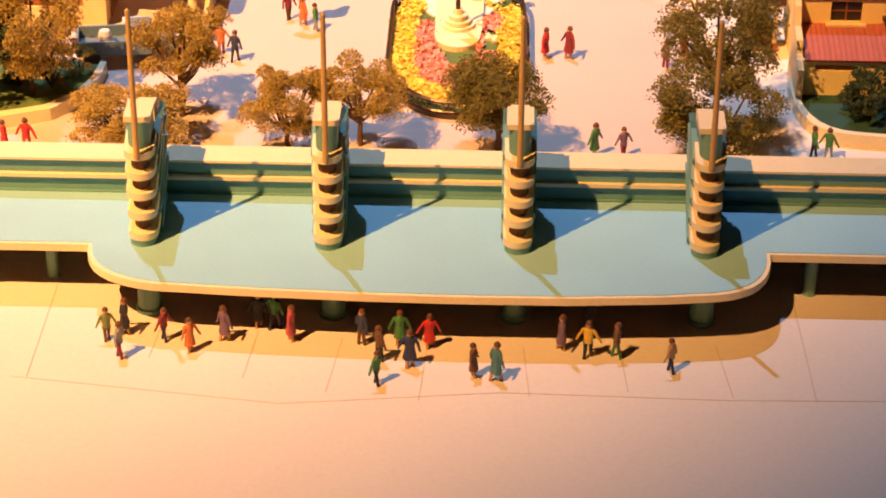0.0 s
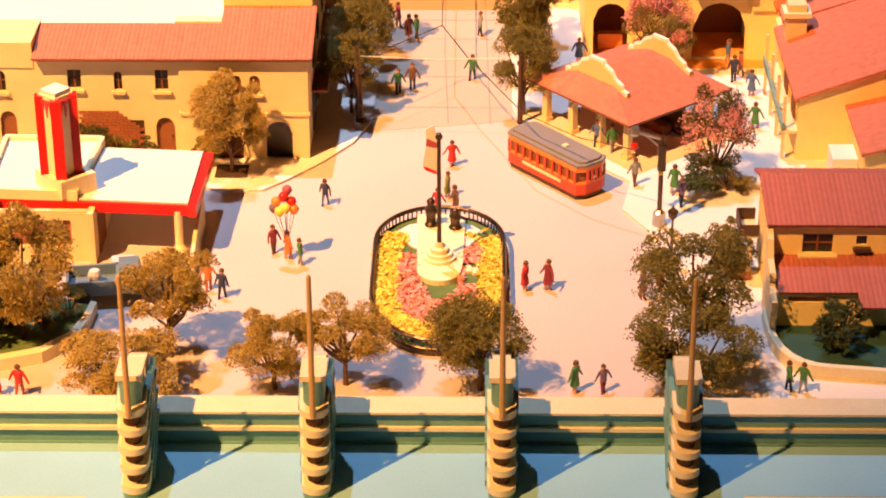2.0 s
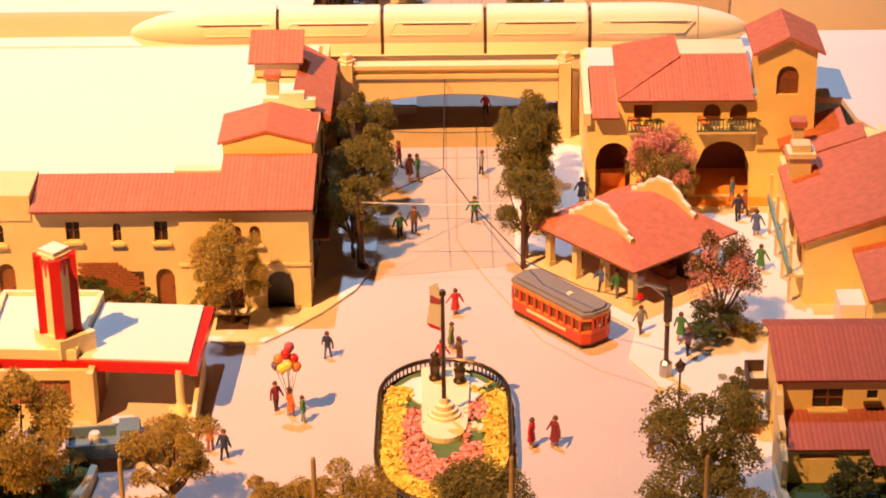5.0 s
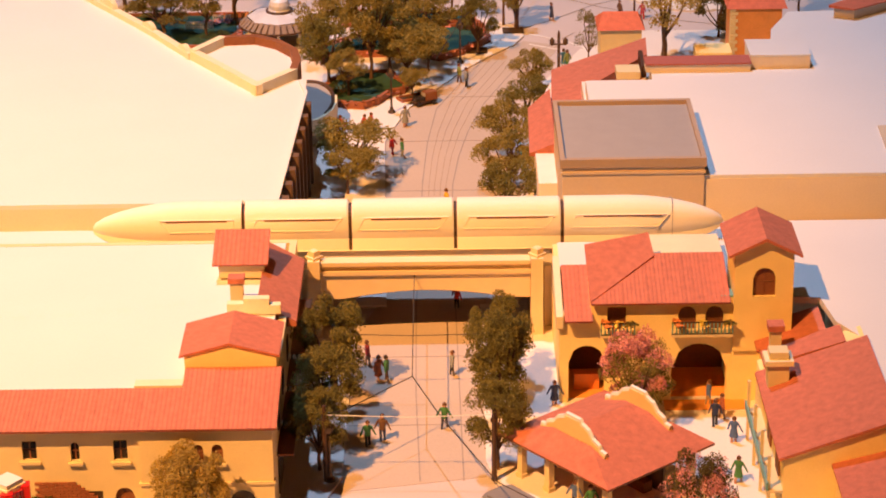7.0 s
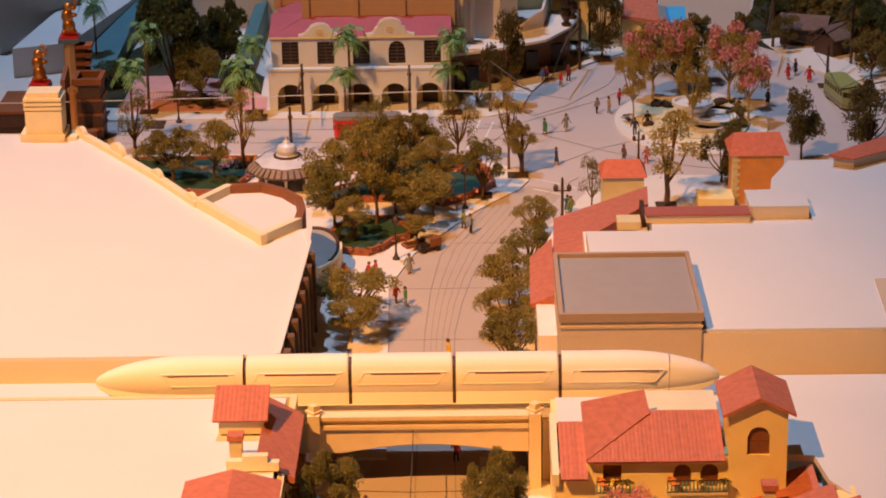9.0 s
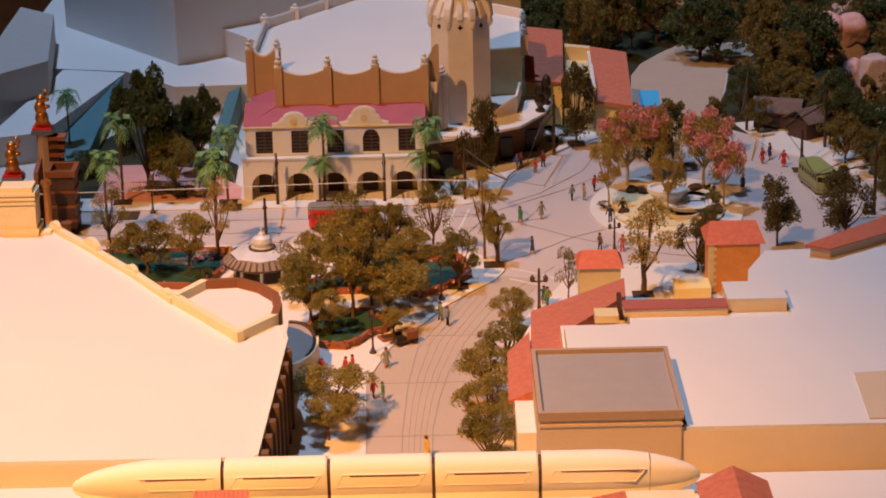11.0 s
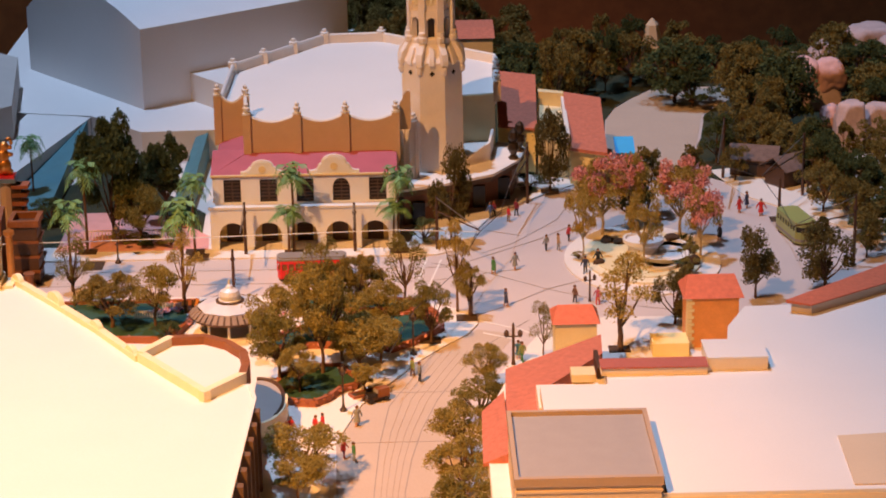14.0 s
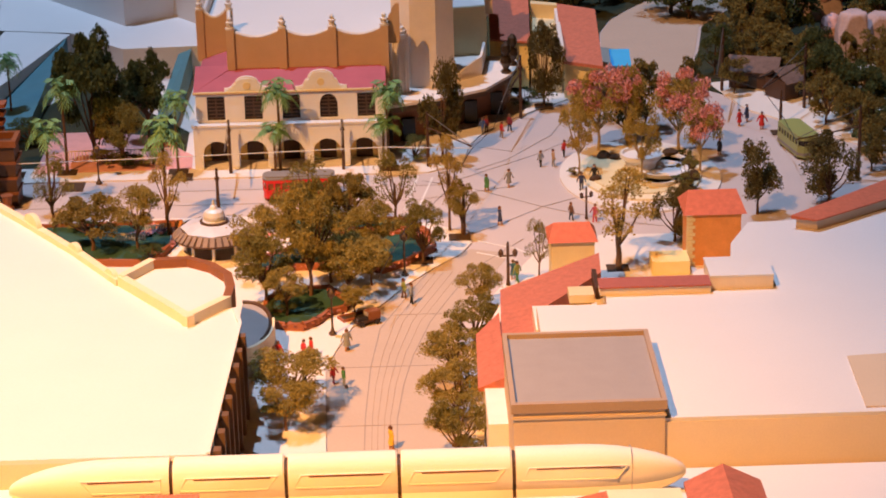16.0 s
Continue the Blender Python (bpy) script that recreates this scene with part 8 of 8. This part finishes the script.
for a, b, c, d in ((-0.52, 0.52, -0.26, -0.2), (-0.52, 0.52, 0.2, 0.26), (-0.52, -0.46, -0.2, 0.2), (0.46, 0.52, -0.2, 0.2)):
    part("edge", box(B(), a, b, c, d, 0.0, 0.1), BRICK, pit)

for x0, x1, y0, y1 in ((-10.84, -9.72, 93.08, 93.0), (-9.8, -9.05, 94.0, 94.0), (-2.15, -1.35, 94.9, 94.85)):
    pf = thing("picket_fence", P(x0, y0, floor_at(x0, y0)), "low white picket fence in the park", "fence", "park fences")
    ln = x1 - x0
    part("rail", box(B(), 0, ln, -0.012, 0.012, 0.26, 0.30), WHITE, pf)
    part("rail", box(B(), 0, ln, -0.012, 0.012, 0.10, 0.13), WHITE, pf)
    pk = part("picket", box(B(), -0.022, 0.022, -0.03, -0.012, 0.0, 0.36), WHITE, pf)
    for k in range(1, int(ln / 0.1) + 1):
        again(pk, P(0.1 * k, 0))
planter = thing("brick_planter", P(-8.95, 94.7, 0.07), "low square brick planter with dark soil", "planter")
part("edge", box(B(), -0.5, 0.5, -0.6, 0.6, 0, 0.2), BRICKORANGE, planter, bevel=0.02)
part("soil", box(B(), -0.38, 0.38, -0.48, 0.48, 0.19, 0.215), SOIL, planter)
for k, (x, y, m) in enumerate(((-9.9, 93.6, PINK), (-9.4, 93.7, CLOTH["violet"]), (-5.2, 93.2, PINK), (-8.2, 93.5, PINK), (0.7, 92.9, PINK))):
    fl = thing("flower_clump", P(x, y, floor_at(x, y)), "clump of pink and violet model flowers", "flowers", "park flowers")
    rng = random.Random(k)
    flakes("blossom_mass", *blobs([(rng.uniform(-0.4, 0.4), rng.uniform(-0.25, 0.25), 0.16) for _ in range(26)], 0.06, 300 + k, 6), m, fl)
for x, y, w, d in ((-13.4, 100.6, 0.42, 0.65), (-8.95, 101.3, 0.45, 0.4), (-13.55, 95.2, 0.3, 0.3)):
    pit = B()
    box(pit, -w, w, -d, d, 0.0, 0.02)
    single("tree_grate", pit, SOIL, P(x, y, floor_at(x, y) + 0.003), "dark square tree pit in the pavement", "tree pit", "tree pits")

# ---- little figures ----
def ring_body(bm, rows, mi, seg=8):
    n0 = len(bm.faces)
    rings = []
    for z, rx, ry, cx, cy in rows:
        rings.append([bm.verts.new((cx + rx * math.cos(6.2832 * k / seg), cy + ry * math.sin(6.2832 * k / seg), z)) for k in range(seg)])
    fs = [bm.faces.new(rings[0][::-1]), bm.faces.new(rings[-1])]
    for a, b in zip(rings, rings[1:]):
        fs += [bm.faces.new((a[k], a[(k + 1) % seg], b[(k + 1) % seg], b[k])) for k in range(seg)]
    for f in fs:
        f.material_index = mi


def figure(x, y, clothes, k):
    top, low = clothes.split()
    rng = random.Random(k * 7 + 3)
    bm = B()
    stride = rng.uniform(0.03, 0.09)
    dress = top == low
    for s in (-1, 1):
        ring_body(bm, [(0.0, 0.045, 0.03, s * 0.045, s * stride), (0.03, 0.03, 0.03, s * 0.045, s * stride), (0.2, 0.035, 0.035, s * 0.045, s * stride * 0.5), (0.36, 0.05, 0.05, s * 0.045, 0)], 2 if dress else 1, 6)
    ring_body(bm, [(0.17 if dress else 0.33, 0.13 if dress else 0.09, 0.10 if dress else 0.07, 0, 0), (0.42, 0.085, 0.065, 0, 0), (0.56, 0.11, 0.075, 0, 0.01), (0.62, 0.09, 0.06, 0, 0.01), (0.65, 0.035, 0.035, 0, 0.01)], 0)
    for s in (-1, 1):
        out = rng.uniform(0.05, 0.13)
        ring_body(bm, [(0.34, 0.022, 0.022, s * (0.12 + out), s * rng.uniform(-0.06, 0.06)), (0.48, 0.03, 0.03, s * (0.11 + out * 0.5), 0), (0.61, 0.035, 0.035, s * 0.09, 0.01)], 0, 6)
    ring_body(bm, [(0.64, 0.03, 0.03, 0, 0.01), (0.67, 0.055, 0.06, 0, 0.005), (0.715, 0.062, 0.066, 0, 0.01)], 2, 7)
    ring_body(bm, [(0.70, 0.066, 0.07, 0, 0.016), (0.75, 0.058, 0.06, 0, 0.02), (0.785, 0.025, 0.025, 0, 0.02)], 3, 7)
    single("model_figure", bm, [CLOTH[top], CLOTH[low], SKIN, HAIR], P(x, y, floor_at(x, y), rng.uniform(0, 360), rng.uniform(0.92, 1.06)),
           f"tiny painted model figure in {top} and {low}" if top != low else f"tiny painted model figure in plain {top} clothes", "figurine", "model figures", smooth=False)


GATE_CROWD = ((-7.40, 33.17, "olive brown"), (-7.10, 33.41, "black black"), (-7.08, 32.60, "grey maroon"), (-6.33, 33.21, "maroon navy"), (-5.80, 32.84, "orange orange"), (-5.20, 33.25, "violet violet"), (-4.61, 33.75, "black black"), (-4.30, 33.70, "green navy"), (-3.96, 33.30, "rose rose"), (-2.63, 33.21, "navy brown"), (-1.91, 33.24, "green green"), (-1.36, 33.15, "red red"), (-2.27, 32.67, "brown black"), (-1.70, 32.50, "navy navy"), (-2.28, 31.89, "green black"), (-0.52, 32.21, "brown brown"), (-0.11, 32.10, "teal teal"), (1.10, 33.18, "violet violet"), (1.59, 32.93, "gold black"), (1.65, 33.79, "black black"), (2.12, 32.95, "brown green"), (3.11, 32.50, "tan navy"))
PLAZA_CROWD = ((-5.17, 47.35, "maroon brown"), (-4.80, 47.06, "orange orange"), (-4.48, 46.75, "green grey"), (-4.06, 49.99, "navy blue"), (-6.57, 45.43, "orange rust"), (-6.21, 45.05, "navy black"), (-0.87, 52.32, "red red"), (-0.97, 50.45, "olive olive"), (-1.20, 49.55, "red rose"), (-0.76, 49.55, "brown violet"), (0.92, 45.51, "red red"), (1.46, 45.51, "maroon maroon"), (1.93, 40.82, "green green"), (2.55, 40.79, "violet maroon"), (3.68, 45.15, "violet maroon"), (4.14, 45.70, "red red"), (3.84, 51.09, "grey brown"), (4.83, 50.67, "green green"), (4.94, 49.87, "violet black"), (3.36, 53.09, "green grey"), (2.98, 53.44, "blue navy"), (-10.70, 40.57, "red red"), (-10.21, 40.52, "red rust"), (-4.93, 42.75, "grey tan"), (6.61, 40.82, "green black"), (6.91, 40.73, "green grey"))
STREET_CROWD = ((-2.56, 62.03, "maroon brown"), (-1.99, 61.00, "green brown"), (-2.23, 61.00, "rust rust"), (-2.03, 57.34, "brown navy"), (-2.42, 57.04, "green black"), (-0.35, 58.00, "green navy"), (-0.13, 61.29, "grey black"), (2.71, 59.2, "navy navy"), (7.02, 57.82, "navy black"), (7.26, 58.24, "rust brown"), (7.42, 56.83, "blue blue"), (7.29, 54.61, "green green"), (2.40, 54.74, "blue navy"), (0.04, 65.89, "red black"), (6.96, 59.0, "blue tan"))
THEATRE_CROWD = ((4.73, 98.91, "grey grey"), (6.21, 101.45, "grey black"), (6.75, 101.41, "tan grey"), (7.29, 102.71, "red black"), (3.80, 98.46, "green green"), (4.15, 94.28, "navy navy"), (6.99, 94.62, "brown black"), (7.67, 98.03, "navy black"), (8.28, 98.94, "black black"), (13.92, 102.36, "black black"), (3.94, 106.25, "blue grey"), (4.13, 106.57, "maroon black"), (4.76, 105.68, "red tan"), (5.16, 106.58, "maroon black"), (15.35, 106.37, "red red"), (15.78, 107.03, "navy navy"), (16.25, 105.79, "red red"), (0.55, 86.07, "grey black"), (0.28, 86.66, "olive brown"), (-2.94, 81.24, "red red"), (-3.2, 81.0, "red rust"), (-2.15, 79.0, "red maroon"), (-1.80, 78.76, "green grey"), (4.48, 87.79, "olive green"), (4.35, 88.1, "teal teal"), (-0.95, 97.2, "black black"), (-1.74, 81.87, "grey grey"), (7.9, 94.3, "rose red"), (-0.24, 73.7, "gold gold"), (-4.05, 81.0, "red black"), (-4.2, 80.4, "blue red"))
for k, crowd in enumerate((GATE_CROWD, PLAZA_CROWD, STREET_CROWD, THEATRE_CROWD)):
    for j, (x, y, clothes) in enumerate(crowd):
        figure(x, y, clothes, 100 * k + j)
bl = thing("balloon_bunch", P(-4.85, 46.95, 0.0), "bunch of red, yellow and violet balloons on strings", "balloons")
for k, (dx, dy, z, c) in enumerate(((0, 0, 1.72, RED), (-0.18, 0.02, 1.58, ORANGE), (0.18, 0.03, 1.58, RED), (0.05, -0.12, 1.47, YELLOW), (-0.1, -0.1, 1.38, YELLOW), (0.24, -0.02, 1.4, ORANGE), (-0.24, 0.0, 1.42, CLOTH["violet"]), (0.08, 0.1, 1.85, CLOTH["rose"]))):
    b = part("balloon", lathe(B(), [(0.01, -0.14), (0.07, -0.1), (0.125, 0.0), (0.11, 0.08), (0.06, 0.125), (0.01, 0.14)], 12), c, bl, smooth=True)
    b.matrix_basis = P(dx, dy, z)
    part("string", tube(B(), [(0.05, 0.08, 0.4), (dx, dy, z - 0.13)], 0.007, 4), WIRE, bl)
